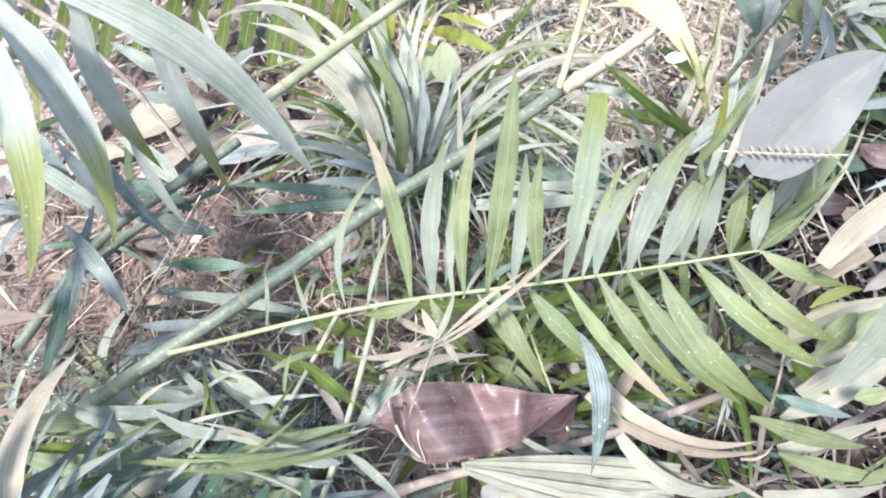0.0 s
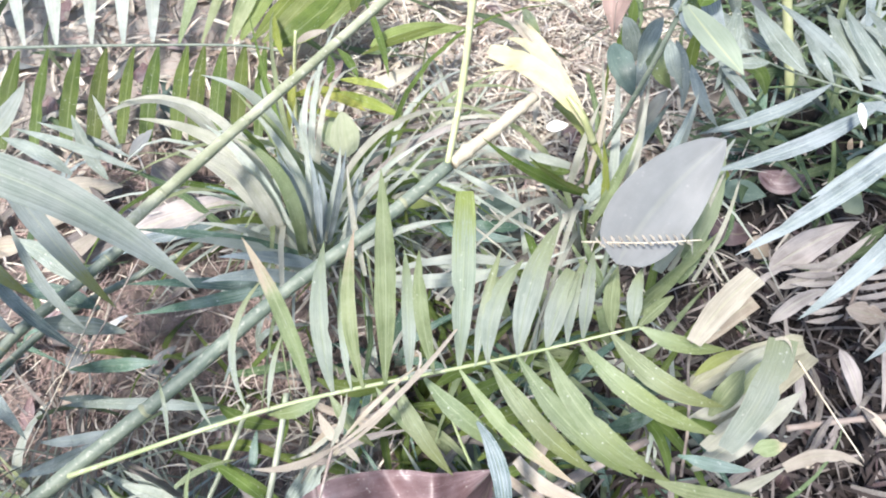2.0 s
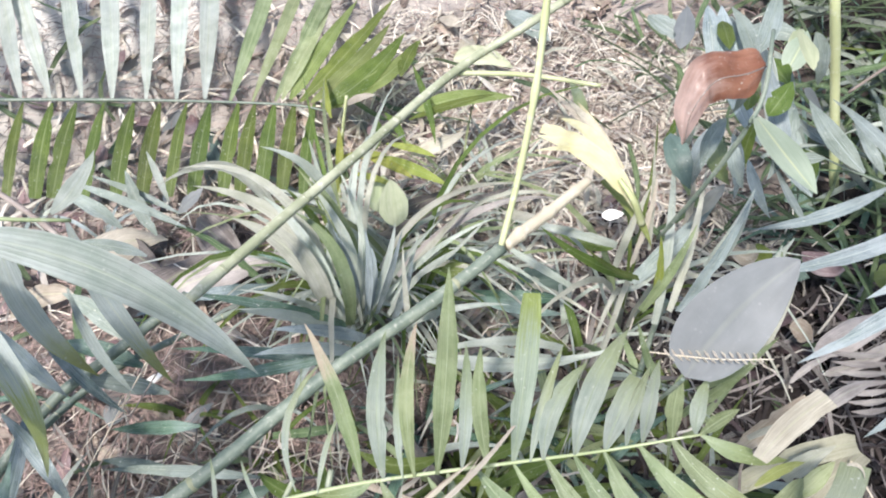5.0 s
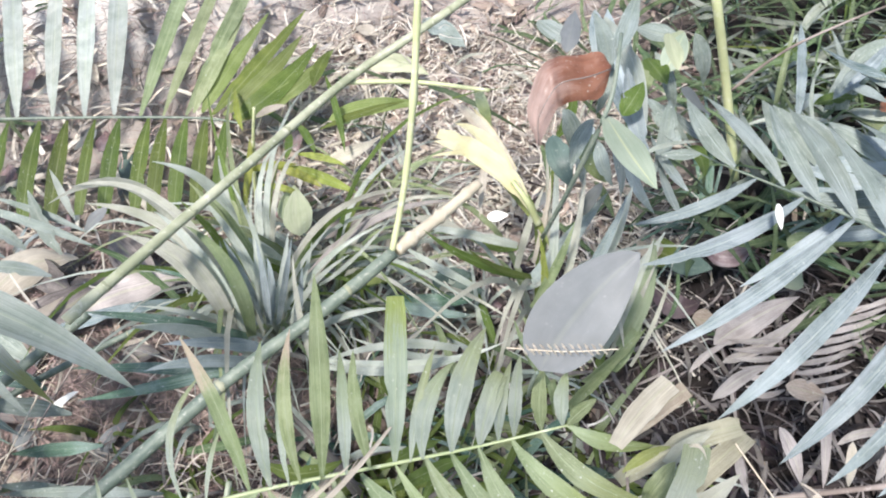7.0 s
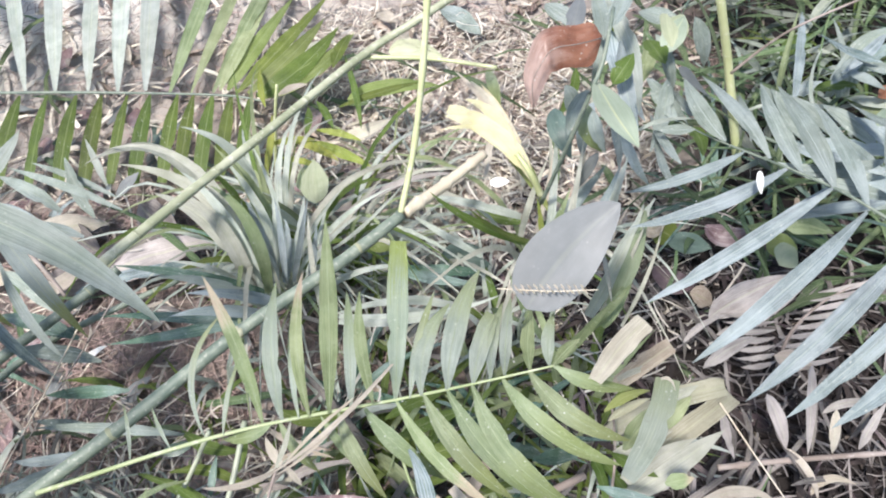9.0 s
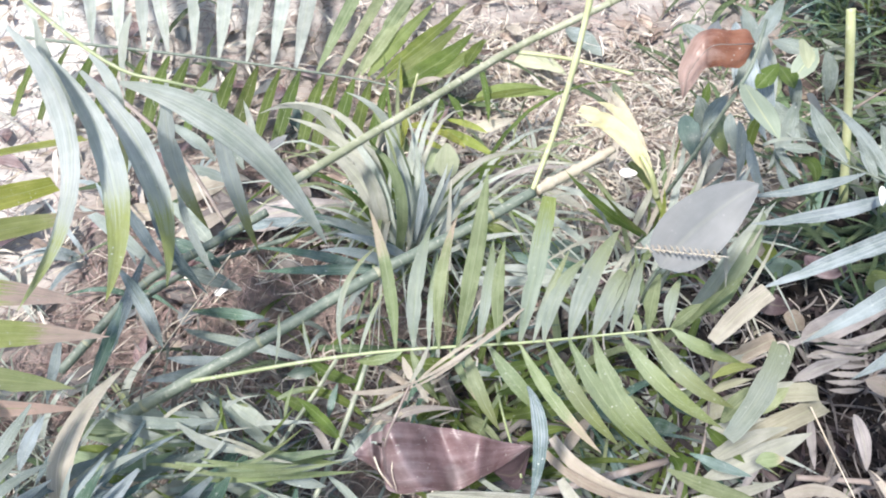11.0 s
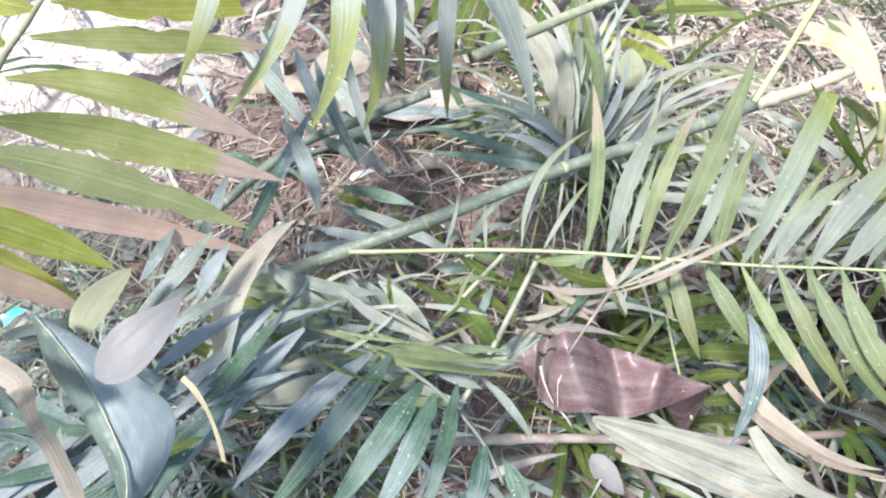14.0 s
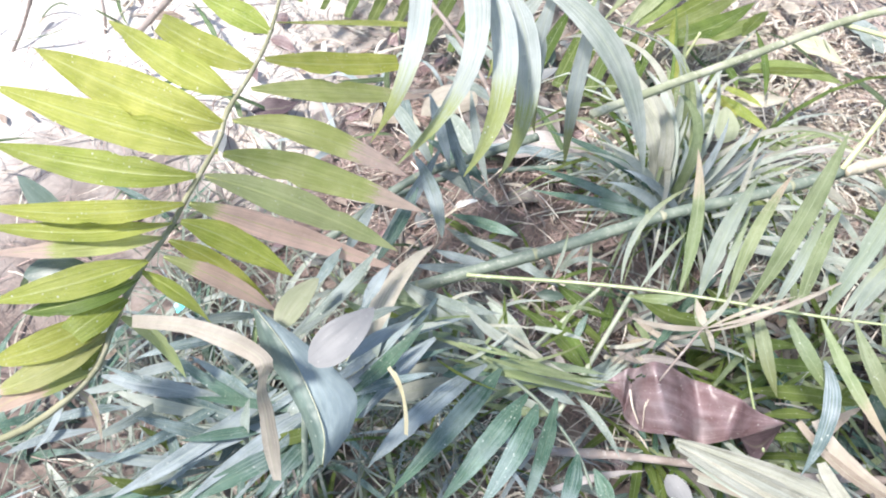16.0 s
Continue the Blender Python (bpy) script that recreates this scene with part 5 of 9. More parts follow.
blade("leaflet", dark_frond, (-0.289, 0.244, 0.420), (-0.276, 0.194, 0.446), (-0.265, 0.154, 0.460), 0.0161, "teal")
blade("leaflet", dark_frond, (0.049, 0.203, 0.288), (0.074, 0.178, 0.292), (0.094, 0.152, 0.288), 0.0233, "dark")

teal_frond = thing("palm_frond", "bluish green palm frond at the foot of the shrub", "palm frond")
tube("rachis", teal_frond, [(-0.228, 0.105, 0.420), (-0.277, 0.038, 0.420), (-0.328, -0.049, 0.400), (-0.363, -0.139, 0.380)], 0.003, 0.003, "cane")
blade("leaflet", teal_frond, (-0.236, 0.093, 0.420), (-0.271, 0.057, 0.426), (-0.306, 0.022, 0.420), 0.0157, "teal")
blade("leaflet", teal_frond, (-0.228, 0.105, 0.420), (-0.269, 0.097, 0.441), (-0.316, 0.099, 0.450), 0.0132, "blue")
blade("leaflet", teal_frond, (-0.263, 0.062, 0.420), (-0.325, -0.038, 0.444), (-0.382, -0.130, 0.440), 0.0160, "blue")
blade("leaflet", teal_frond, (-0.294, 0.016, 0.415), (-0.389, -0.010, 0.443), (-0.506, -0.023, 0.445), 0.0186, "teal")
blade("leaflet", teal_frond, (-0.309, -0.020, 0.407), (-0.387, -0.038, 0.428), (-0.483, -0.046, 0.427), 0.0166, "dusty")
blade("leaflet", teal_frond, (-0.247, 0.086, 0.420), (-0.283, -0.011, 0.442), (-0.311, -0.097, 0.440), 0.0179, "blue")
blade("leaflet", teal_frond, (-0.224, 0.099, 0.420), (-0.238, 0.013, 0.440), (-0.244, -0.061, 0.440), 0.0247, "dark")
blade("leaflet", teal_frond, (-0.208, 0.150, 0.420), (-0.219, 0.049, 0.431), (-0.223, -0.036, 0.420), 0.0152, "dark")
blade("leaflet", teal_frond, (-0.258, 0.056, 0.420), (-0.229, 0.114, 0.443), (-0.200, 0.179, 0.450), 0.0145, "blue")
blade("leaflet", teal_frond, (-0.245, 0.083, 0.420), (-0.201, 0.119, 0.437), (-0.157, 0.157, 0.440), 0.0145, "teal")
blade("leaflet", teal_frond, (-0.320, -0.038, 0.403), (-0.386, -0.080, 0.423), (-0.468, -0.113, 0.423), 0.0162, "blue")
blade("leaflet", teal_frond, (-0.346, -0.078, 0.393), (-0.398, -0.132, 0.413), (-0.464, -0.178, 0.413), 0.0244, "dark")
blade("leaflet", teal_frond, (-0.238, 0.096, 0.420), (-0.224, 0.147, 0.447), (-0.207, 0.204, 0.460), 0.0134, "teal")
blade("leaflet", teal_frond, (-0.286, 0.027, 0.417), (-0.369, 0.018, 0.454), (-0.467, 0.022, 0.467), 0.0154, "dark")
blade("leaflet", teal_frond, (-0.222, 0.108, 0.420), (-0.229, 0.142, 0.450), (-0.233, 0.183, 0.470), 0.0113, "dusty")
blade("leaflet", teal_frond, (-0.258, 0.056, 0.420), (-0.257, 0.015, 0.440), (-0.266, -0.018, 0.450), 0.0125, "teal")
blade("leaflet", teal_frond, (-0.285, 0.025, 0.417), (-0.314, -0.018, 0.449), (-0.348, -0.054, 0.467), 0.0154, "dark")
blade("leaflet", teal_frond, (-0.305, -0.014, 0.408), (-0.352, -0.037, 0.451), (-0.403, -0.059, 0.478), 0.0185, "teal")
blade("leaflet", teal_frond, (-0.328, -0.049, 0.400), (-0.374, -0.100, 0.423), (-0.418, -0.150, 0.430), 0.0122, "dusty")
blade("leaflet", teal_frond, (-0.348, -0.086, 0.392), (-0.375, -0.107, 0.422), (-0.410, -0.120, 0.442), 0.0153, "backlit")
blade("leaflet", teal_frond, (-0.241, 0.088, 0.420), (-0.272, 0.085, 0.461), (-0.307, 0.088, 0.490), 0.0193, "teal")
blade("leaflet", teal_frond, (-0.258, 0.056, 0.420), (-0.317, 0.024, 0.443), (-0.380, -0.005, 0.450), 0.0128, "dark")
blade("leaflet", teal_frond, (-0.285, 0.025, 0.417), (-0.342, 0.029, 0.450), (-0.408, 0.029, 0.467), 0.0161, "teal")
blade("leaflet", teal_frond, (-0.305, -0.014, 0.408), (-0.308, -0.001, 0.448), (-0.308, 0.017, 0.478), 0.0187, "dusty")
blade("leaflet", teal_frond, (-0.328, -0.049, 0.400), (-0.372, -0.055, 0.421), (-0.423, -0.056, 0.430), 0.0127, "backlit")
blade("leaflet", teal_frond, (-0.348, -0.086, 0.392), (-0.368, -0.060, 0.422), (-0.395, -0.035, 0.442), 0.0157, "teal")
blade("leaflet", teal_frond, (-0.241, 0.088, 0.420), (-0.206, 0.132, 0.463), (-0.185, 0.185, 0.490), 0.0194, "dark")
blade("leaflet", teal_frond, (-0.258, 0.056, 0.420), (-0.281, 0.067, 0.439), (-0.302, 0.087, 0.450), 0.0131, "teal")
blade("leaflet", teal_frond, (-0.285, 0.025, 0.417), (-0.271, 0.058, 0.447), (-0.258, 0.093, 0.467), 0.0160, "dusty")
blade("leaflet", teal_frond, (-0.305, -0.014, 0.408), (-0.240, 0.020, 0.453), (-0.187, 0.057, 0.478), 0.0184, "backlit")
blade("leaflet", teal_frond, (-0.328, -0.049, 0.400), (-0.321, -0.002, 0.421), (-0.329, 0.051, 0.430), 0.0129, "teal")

cover = thing("palm_seedling", "tangled grey-green blades over the low end of the cane", "palm seedling")
blade("blade", cover, (-0.285, 0.277, 0.400), (-0.223, 0.261, 0.392), (-0.168, 0.269, 0.370), 0.0149, "pale")
blade("blade", cover, (-0.270, 0.274, 0.400), (-0.198, 0.275, 0.398), (-0.138, 0.304, 0.380), 0.0169, "dusty")
blade("blade", cover, (-0.180, 0.279, 0.400), (-0.129, 0.266, 0.387), (-0.079, 0.281, 0.360), 0.0146, "pale")
blade("blade", cover, (-0.233, 0.192, 0.400), (-0.203, 0.227, 0.406), (-0.172, 0.264, 0.400), 0.0122, "teal")
blade("blade", cover, (-0.220, 0.279, 0.400), (-0.223, 0.206, 0.408), (-0.237, 0.148, 0.400), 0.0121, "teal")
blade("blade", cover, (-0.204, 0.209, 0.400), (-0.210, 0.158, 0.396), (-0.228, 0.116, 0.380), 0.0216, "teal")
blade("blade", cover, (-0.265, 0.168, 0.400), (-0.242, 0.207, 0.416), (-0.216, 0.247, 0.420), 0.0114, "dusty")
blade("blade", cover, (-0.225, 0.154, 0.400), (-0.195, 0.181, 0.405), (-0.169, 0.214, 0.400), 0.0099, "dark")
blade("blade", cover, (-0.268, 0.305, 0.400), (-0.270, 0.251, 0.416), (-0.269, 0.205, 0.420), 0.0104, "dusty")
blade("blade", cover, (-0.130, 0.241, 0.400), (-0.070, 0.244, 0.397), (-0.014, 0.266, 0.380), 0.0093, "green")
blade("blade", cover, (-0.129, 0.224, 0.400), (-0.043, 0.240, 0.401), (0.037, 0.282, 0.380), 0.0079, "green")

thin_blades = thing("grass_tuft", "tuft of thin bright green and pale blades among the fronds", "grass tuft")
blade("blade", thin_blades, (-0.245, 0.262, 0.380), (-0.266, 0.244, 0.399), (-0.292, 0.242, 0.410), 0.0049, "mainlow", "grass")
blade("blade", thin_blades, (-0.223, 0.242, 0.380), (-0.190, 0.261, 0.390), (-0.158, 0.282, 0.390), 0.0063, "green", "grass")
blade("blade", thin_blades, (-0.201, 0.221, 0.380), (-0.216, 0.248, 0.379), (-0.238, 0.279, 0.370), 0.0078, "pale", "grass")
blade("blade", thin_blades, (-0.180, 0.202, 0.380), (-0.128, 0.187, 0.401), (-0.082, 0.187, 0.410), 0.0045, "backlit", "grass")
blade("blade", thin_blades, (-0.212, 0.279, 0.380), (-0.196, 0.301, 0.388), (-0.172, 0.318, 0.390), 0.0065, "straw", "grass")
blade("blade", thin_blades, (-0.190, 0.257, 0.380), (-0.215, 0.271, 0.379), (-0.244, 0.293, 0.370), 0.0079, "mainlow", "grass")
blade("blade", thin_blades, (-0.168, 0.237, 0.380), (-0.119, 0.234, 0.401), (-0.075, 0.240, 0.410), 0.0047, "green", "grass")
blade("blade", thin_blades, (-0.148, 0.217, 0.380), (-0.125, 0.247, 0.390), (-0.113, 0.288, 0.390), 0.0062, "pale", "grass")
blade("blade", thin_blades, (-0.178, 0.295, 0.380), (-0.205, 0.294, 0.379), (-0.236, 0.312, 0.370), 0.0080, "backlit", "grass")
blade("blade", thin_blades, (-0.156, 0.273, 0.380), (-0.116, 0.280, 0.400), (-0.078, 0.288, 0.410), 0.0048, "straw", "grass")
blade("blade", thin_blades, (-0.136, 0.252, 0.380), (-0.132, 0.279, 0.389), (-0.134, 0.311, 0.390), 0.0063, "mainlow", "grass")
blade("blade", thin_blades, (-0.116, 0.232, 0.380), (-0.166, 0.233, 0.381), (-0.219, 0.228, 0.370), 0.0076, "green", "grass")
blade("blade", thin_blades, (-0.144, 0.311, 0.380), (-0.117, 0.324, 0.399), (-0.086, 0.330, 0.410), 0.0050, "pale", "grass")
blade("blade", thin_blades, (-0.123, 0.289, 0.380), (-0.135, 0.306, 0.388), (-0.146, 0.329, 0.390), 0.0064, "backlit", "grass")
blade("blade", thin_blades, (-0.103, 0.268, 0.380), (-0.064, 0.265, 0.380), (-0.026, 0.269, 0.370), 0.0075, "straw", "grass")
blade("blade", thin_blades, (-0.084, 0.248, 0.380), (-0.046, 0.269, 0.401), (-0.016, 0.304, 0.410), 0.0047, "mainlow", "grass")
blade("blade", thin_blades, (-0.110, 0.327, 0.380), (-0.130, 0.330, 0.388), (-0.146, 0.347, 0.390), 0.0065, "green", "grass")
blade("blade", thin_blades, (-0.090, 0.305, 0.380), (-0.054, 0.315, 0.380), (-0.018, 0.326, 0.370), 0.0078, "pale", "grass")
blade("blade", thin_blades, (-0.071, 0.283, 0.380), (-0.051, 0.305, 0.399), (-0.035, 0.334, 0.410), 0.0048, "backlit", "grass")
blade("blade", thin_blades, (-0.052, 0.263, 0.380), (-0.091, 0.271, 0.390), (-0.134, 0.275, 0.390), 0.0062, "straw", "grass")
blade("blade", thin_blades, (-0.076, 0.343, 0.380), (-0.049, 0.364, 0.379), (-0.018, 0.376, 0.370), 0.0080, "mainlow", "grass")
blade("blade", thin_blades, (-0.057, 0.321, 0.380), (-0.055, 0.338, 0.398), (-0.050, 0.357, 0.410), 0.0049, "green", "grass")

back_teal = thing("palm_seedling", "dark teal blades drooping over bare soil", "palm seedling")
blade("blade", back_teal, (-0.354, 0.523, 0.400), (-0.358, 0.430, 0.362), (-0.384, 0.357, 0.300), 0.0233, "teal")
blade("blade", back_teal, (-0.405, 0.628, 0.400), (-0.351, 0.576, 0.351), (-0.299, 0.549, 0.280), 0.0199, "teal")
blade("blade", back_teal, (-0.510, 0.599, 0.400), (-0.441, 0.580, 0.360), (-0.386, 0.564, 0.300), 0.0257, "dusty")
blade("blade", back_teal, (-0.343, 0.435, 0.400), (-0.337, 0.365, 0.383), (-0.347, 0.308, 0.350), 0.0188, "dark")
blade("blade", back_teal, (-0.375, 0.672, 0.400), (-0.328, 0.607, 0.360), (-0.285, 0.569, 0.300), 0.0181, "dusty")
blade("blade", back_teal, (-0.512, 0.653, 0.400), (-0.463, 0.607, 0.359), (-0.433, 0.570, 0.300), 0.0187, "teal")
blade("leaflet", teal_frond, (-0.264, 0.116, 0.440), (-0.295, 0.033, 0.440), (-0.341, -0.035, 0.420), 0.0096, "teal")
blade("leaflet", teal_frond, (-0.277, 0.097, 0.435), (-0.309, 0.009, 0.436), (-0.351, -0.067, 0.415), 0.0121, "dusty")
blade("leaflet", teal_frond, (-0.289, 0.079, 0.430), (-0.323, -0.014, 0.432), (-0.361, -0.098, 0.410), 0.0145, "blue")
blade("leaflet", teal_frond, (-0.302, 0.061, 0.425), (-0.342, -0.025, 0.426), (-0.400, -0.098, 0.405), 0.0095, "teal")
blade("leaflet", teal_frond, (-0.314, 0.043, 0.420), (-0.341, -0.039, 0.420), (-0.378, -0.113, 0.400), 0.0120, "pale")
blade("leaflet", teal_frond, (-0.326, 0.025, 0.415), (-0.355, -0.063, 0.416), (-0.388, -0.143, 0.395), 0.0145, "teal")
blade("leaflet", teal_frond, (-0.339, 0.008, 0.410), (-0.374, -0.073, 0.411), (-0.427, -0.144, 0.390), 0.0095, "dusty")
blade("leaflet", teal_frond, (-0.351, -0.010, 0.405), (-0.388, -0.096, 0.406), (-0.436, -0.174, 0.385), 0.0119, "blue")
blade("leaflet", teal_frond, (-0.363, -0.027, 0.400), (-0.387, -0.110, 0.400), (-0.415, -0.187, 0.380), 0.0144, "teal")
blade("leaflet", teal_frond, (-0.375, -0.045, 0.395), (-0.406, -0.121, 0.395), (-0.454, -0.189, 0.375), 0.0094, "pale")
blade("leaflet", teal_frond, (-0.388, -0.062, 0.390), (-0.419, -0.143, 0.390), (-0.463, -0.218, 0.370), 0.0119, "teal")
blade("leaflet", teal_frond, (-0.400, -0.080, 0.385), (-0.433, -0.166, 0.386), (-0.472, -0.247, 0.365), 0.0143, "dusty")
blade("leaflet", teal_frond, (-0.412, -0.097, 0.380), (-0.437, -0.168, 0.379), (-0.481, -0.234, 0.360), 0.0094, "blue")
blade("leaflet", teal_frond, (-0.424, -0.114, 0.375), (-0.451, -0.190, 0.375), (-0.490, -0.262, 0.355), 0.0118, "teal")
blade("leaflet", teal_frond, (-0.386, 0.129, 0.430), (-0.439, 0.098, 0.428), (-0.493, 0.062, 0.410), 0.0143, "dusty")
blade("leaflet", teal_frond, (-0.402, 0.082, 0.430), (-0.452, 0.048, 0.427), (-0.501, 0.010, 0.410), 0.0139, "teal")
blade("leaflet", teal_frond, (-0.418, 0.038, 0.430), (-0.463, 0.001, 0.427), (-0.508, -0.040, 0.410), 0.0135, "blue")
blade("leaflet", teal_frond, (-0.433, -0.004, 0.430), (-0.483, -0.033, 0.427), (-0.535, -0.068, 0.410), 0.0133, "dusty")
blade("leaflet", teal_frond, (-0.447, -0.044, 0.430), (-0.494, -0.076, 0.427), (-0.541, -0.113, 0.410), 0.0130, "teal")
blade("leaflet", teal_frond, (-0.461, -0.083, 0.430), (-0.504, -0.117, 0.427), (-0.546, -0.156, 0.410), 0.0127, "blue")

blade("leaflet", teal_frond, (-0.506, -0.031, 0.430), (-0.420, -0.013, 0.450), (-0.356, 0.015, 0.440), 0.0219, "blue")
blade("leaflet", teal_frond, (-0.488, -0.036, 0.420), (-0.400, -0.025, 0.440), (-0.356, 0.001, 0.430), 0.0167, "pale")
blade("leaflet", teal_frond, (-0.312, 0.054, 0.430), (-0.336, -0.047, 0.450), (-0.385, -0.135, 0.440), 0.0207, "blue")
blade("leaflet", teal_frond, (-0.343, 0.059, 0.420), (-0.373, -0.036, 0.440), (-0.432, -0.119, 0.430), 0.0151, "teal")
blade("leaflet", teal_frond, (-0.251, 0.029, 0.420), (-0.280, -0.043, 0.440), (-0.332, -0.112, 0.430), 0.0241, "dark")
blade("leaflet", teal_frond, (-0.228, 0.105, 0.420), (-0.242, 0.014, 0.430), (-0.261, -0.056, 0.420), 0.0213, "teal")
blade("leaflet", teal_frond, (-0.417, -0.012, 0.430), (-0.431, -0.064, 0.440), (-0.468, -0.109, 0.430), 0.0126, "dusty")
blade("leaflet", teal_frond, (-0.220, 0.212, 0.440), (-0.237, 0.124, 0.450), (-0.267, 0.073, 0.440), 0.0145, "blue")
blade("leaflet", teal_frond, (-0.297, 0.193, 0.460), (-0.309, 0.141, 0.470), (-0.325, 0.070, 0.460), 0.0175, "dusty")
blade("leaflet", teal_frond, (-0.231, 0.175, 0.430), (-0.205, 0.201, 0.440), (-0.176, 0.233, 0.430), 0.0097, "pale")
blade("leaflet", teal_frond, (-0.502, -0.135, 0.430), (-0.496, -0.097, 0.450), (-0.510, -0.071, 0.460), 0.0100, "blue")

dead_leaf = thing("dead_leaf", "large curled purple-brown dead leaf lying on the stems", "dead leaf")
sheet("lamina", dead_leaf, [(0.016, 0.333, 0.272), (0.031, 0.351, 0.290), (0.047, 0.362, 0.300), (0.079, 0.377, 0.305), (0.117, 0.385, 0.300), (0.157, 0.390, 0.290), (0.203, 0.392, 0.275), (0.256, 0.400, 0.262)], [(0.017, 0.333, 0.270), (0.047, 0.325, 0.258), (0.067, 0.306, 0.250), (0.091, 0.303, 0.245), (0.134, 0.316, 0.244), (0.167, 0.325, 0.244), (0.208, 0.355, 0.250), (0.257, 0.400, 0.260)], "brown", 0.010, ((-0.034, 0.30, 0.22, 0.08), (0.040, 0.36, 0.54, 0.15), (-0.018, 0.60, 0.74, 0.08), (0.024, 0.82, 0.80, 0.10), (-0.02, 0.08, 0.10, 0.10)), (0.19, 0.35, 0.15, 0.20))
sheet("folded_tip", dead_leaf, [(0.210, 0.357, 0.250), (0.235, 0.379, 0.255), (0.257, 0.400, 0.260)], [(0.214, 0.356, 0.245), (0.248, 0.359, 0.205), (0.257, 0.401, 0.250)], "browndark", -0.006, n=14, m=10)
tagged(tube("twig", None, [(0.052, 0.325, 0.300), (0.063, 0.312, 0.285), (0.080, 0.303, 0.262)], 0.0015, 0.001, "straw2"), "pale hair-thin dry stalk on the dead leaf", "twig")
tagged(tube("twig", None, [(0.076, 0.339, 0.303), (0.078, 0.316, 0.290), (0.087, 0.299, 0.262)], 0.0007, 0.0005, "straw2"), "pale hair-thin dry stalk on the dead leaf", "twig")
tagged(tube("twig", None, [(0.079, 0.350, 0.310), (0.078, 0.330, 0.305), (0.079, 0.314, 0.295)], 0.0008, 0.0006, "straw2"), "pale hair-thin dry stalk on the dead leaf", "twig")

split_dry_leaf = thing("split_dry_leaf", "tan dry split blade caught on the frond", "dry leaf")
tube("stalk", split_dry_leaf, [(0.101, 0.368, 0.440), (0.083, 0.316, 0.400), (0.079, 0.308, 0.380)], 0.0018, 0.001, "wood")
blade("strip", split_dry_leaf, (0.099, 0.364, 0.440), (0.174, 0.413, 0.477), (0.243, 0.500, 0.490), 0.0061, "cream")
blade("strip", split_dry_leaf, (0.099, 0.362, 0.435), (0.150, 0.390, 0.463), (0.192, 0.446, 0.475), 0.0043, "cream")
blade("strip", split_dry_leaf, (0.108, 0.371, 0.440), (0.064, 0.350, 0.436), (0.015, 0.352, 0.420), 0.0082, "cream")
blade("strip", split_dry_leaf, (0.099, 0.367, 0.440), (0.111, 0.386, 0.458), (0.116, 0.412, 0.470), 0.0075, "straw")
blade("strip", split_dry_leaf, (0.106, 0.374, 0.430), (0.093, 0.386, 0.437), (0.082, 0.403, 0.440), 0.0125, "cream")
blade("strip", split_dry_leaf, (0.103, 0.376, 0.430), (0.115, 0.368, 0.422), (0.124, 0.360, 0.410), 0.0080, "cream")
blade("strip", split_dry_leaf, (0.105, 0.374, 0.432), (0.144, 0.406, 0.459), (0.185, 0.440, 0.472), 0.0050, "cream")
blade("strip", split_dry_leaf, (0.107, 0.376, 0.430), (0.141, 0.409, 0.451), (0.180, 0.440, 0.460), 0.0045, "tan")
lone_leaf("straw_leaf", "narrow pale striped straw leaf", "dry leaf", (0.139, 0.306, 0.260), (0.269, 0.279, 0.278), (0.399, 0.292, 0.270), 0.0160, "straw", "grass")
lone_leaf("straw_leaf", "narrow pale striped straw leaf", "dry leaf", (0.147, 0.300, 0.256), (0.265, 0.270, 0.277), (0.380, 0.273, 0.274), 0.0133, "cream", "grass")
lone_leaf("straw_leaf", "narrow pale striped straw leaf", "dry leaf", (0.135, 0.313, 0.252), (0.275, 0.287, 0.279), (0.413, 0.310, 0.278), 0.0120, "straw", "grass")
lone_leaf("straw_leaf", "narrow pale striped straw leaf", "dry leaf", (0.156, 0.294, 0.248), (0.256, 0.267, 0.275), (0.353, 0.265, 0.282), 0.0106, "pale", "grass")
lone_leaf("straw_leaf", "narrow pale striped straw leaf", "dry leaf", (0.176, 0.276, 0.244), (0.270, 0.278, 0.274), (0.360, 0.298, 0.286), 0.0147, "straw", "grass")
lone_leaf("straw_leaf", "narrow pale striped straw leaf", "dry leaf", (0.167, 0.286, 0.240), (0.254, 0.267, 0.274), (0.337, 0.272, 0.290), 0.0093, "cream", "grass")
lone_leaf("straw_leaf", "narrow pale striped straw leaf", "dry leaf", (0.189, 0.351, 0.236), (0.311, 0.299, 0.278), (0.430, 0.305, 0.294), 0.0107, "pale", "grass")
pleated_leaf = thing("straw_leaf", "broad pleated bleached palm leaf with a torn end", "dry leaf")
blade("strip", pleated_leaf, (0.129, 0.299, 0.270), (0.252, 0.314, 0.285), (0.369, 0.323, 0.272), 0.0127, "pleated", "torn", fold=0.3, face=(0.1, -0.5, 0.85))
blade("strip", pleated_leaf, (0.131, 0.298, 0.270), (0.250, 0.304, 0.287), (0.368, 0.312, 0.272), 0.0126, "straw", "torn", fold=0.3, face=(0.1, -0.5, 0.85))
blade("strip", pleated_leaf, (0.133, 0.296, 0.270), (0.249, 0.294, 0.285), (0.362, 0.298, 0.272), 0.0126, "pleated", "torn", fold=0.3, face=(0.1, -0.5, 0.85))
blade("strip", pleated_leaf, (0.135, 0.294, 0.270), (0.245, 0.283, 0.287), (0.354, 0.286, 0.272), 0.0125, "pleated", "torn", fold=0.3, face=(0.1, -0.5, 0.85))
blade("strip", pleated_leaf, (0.137, 0.293, 0.270), (0.244, 0.276, 0.285), (0.341, 0.274, 0.272), 0.0111, "straw", "torn", fold=0.3, face=(0.1, -0.5, 0.85))
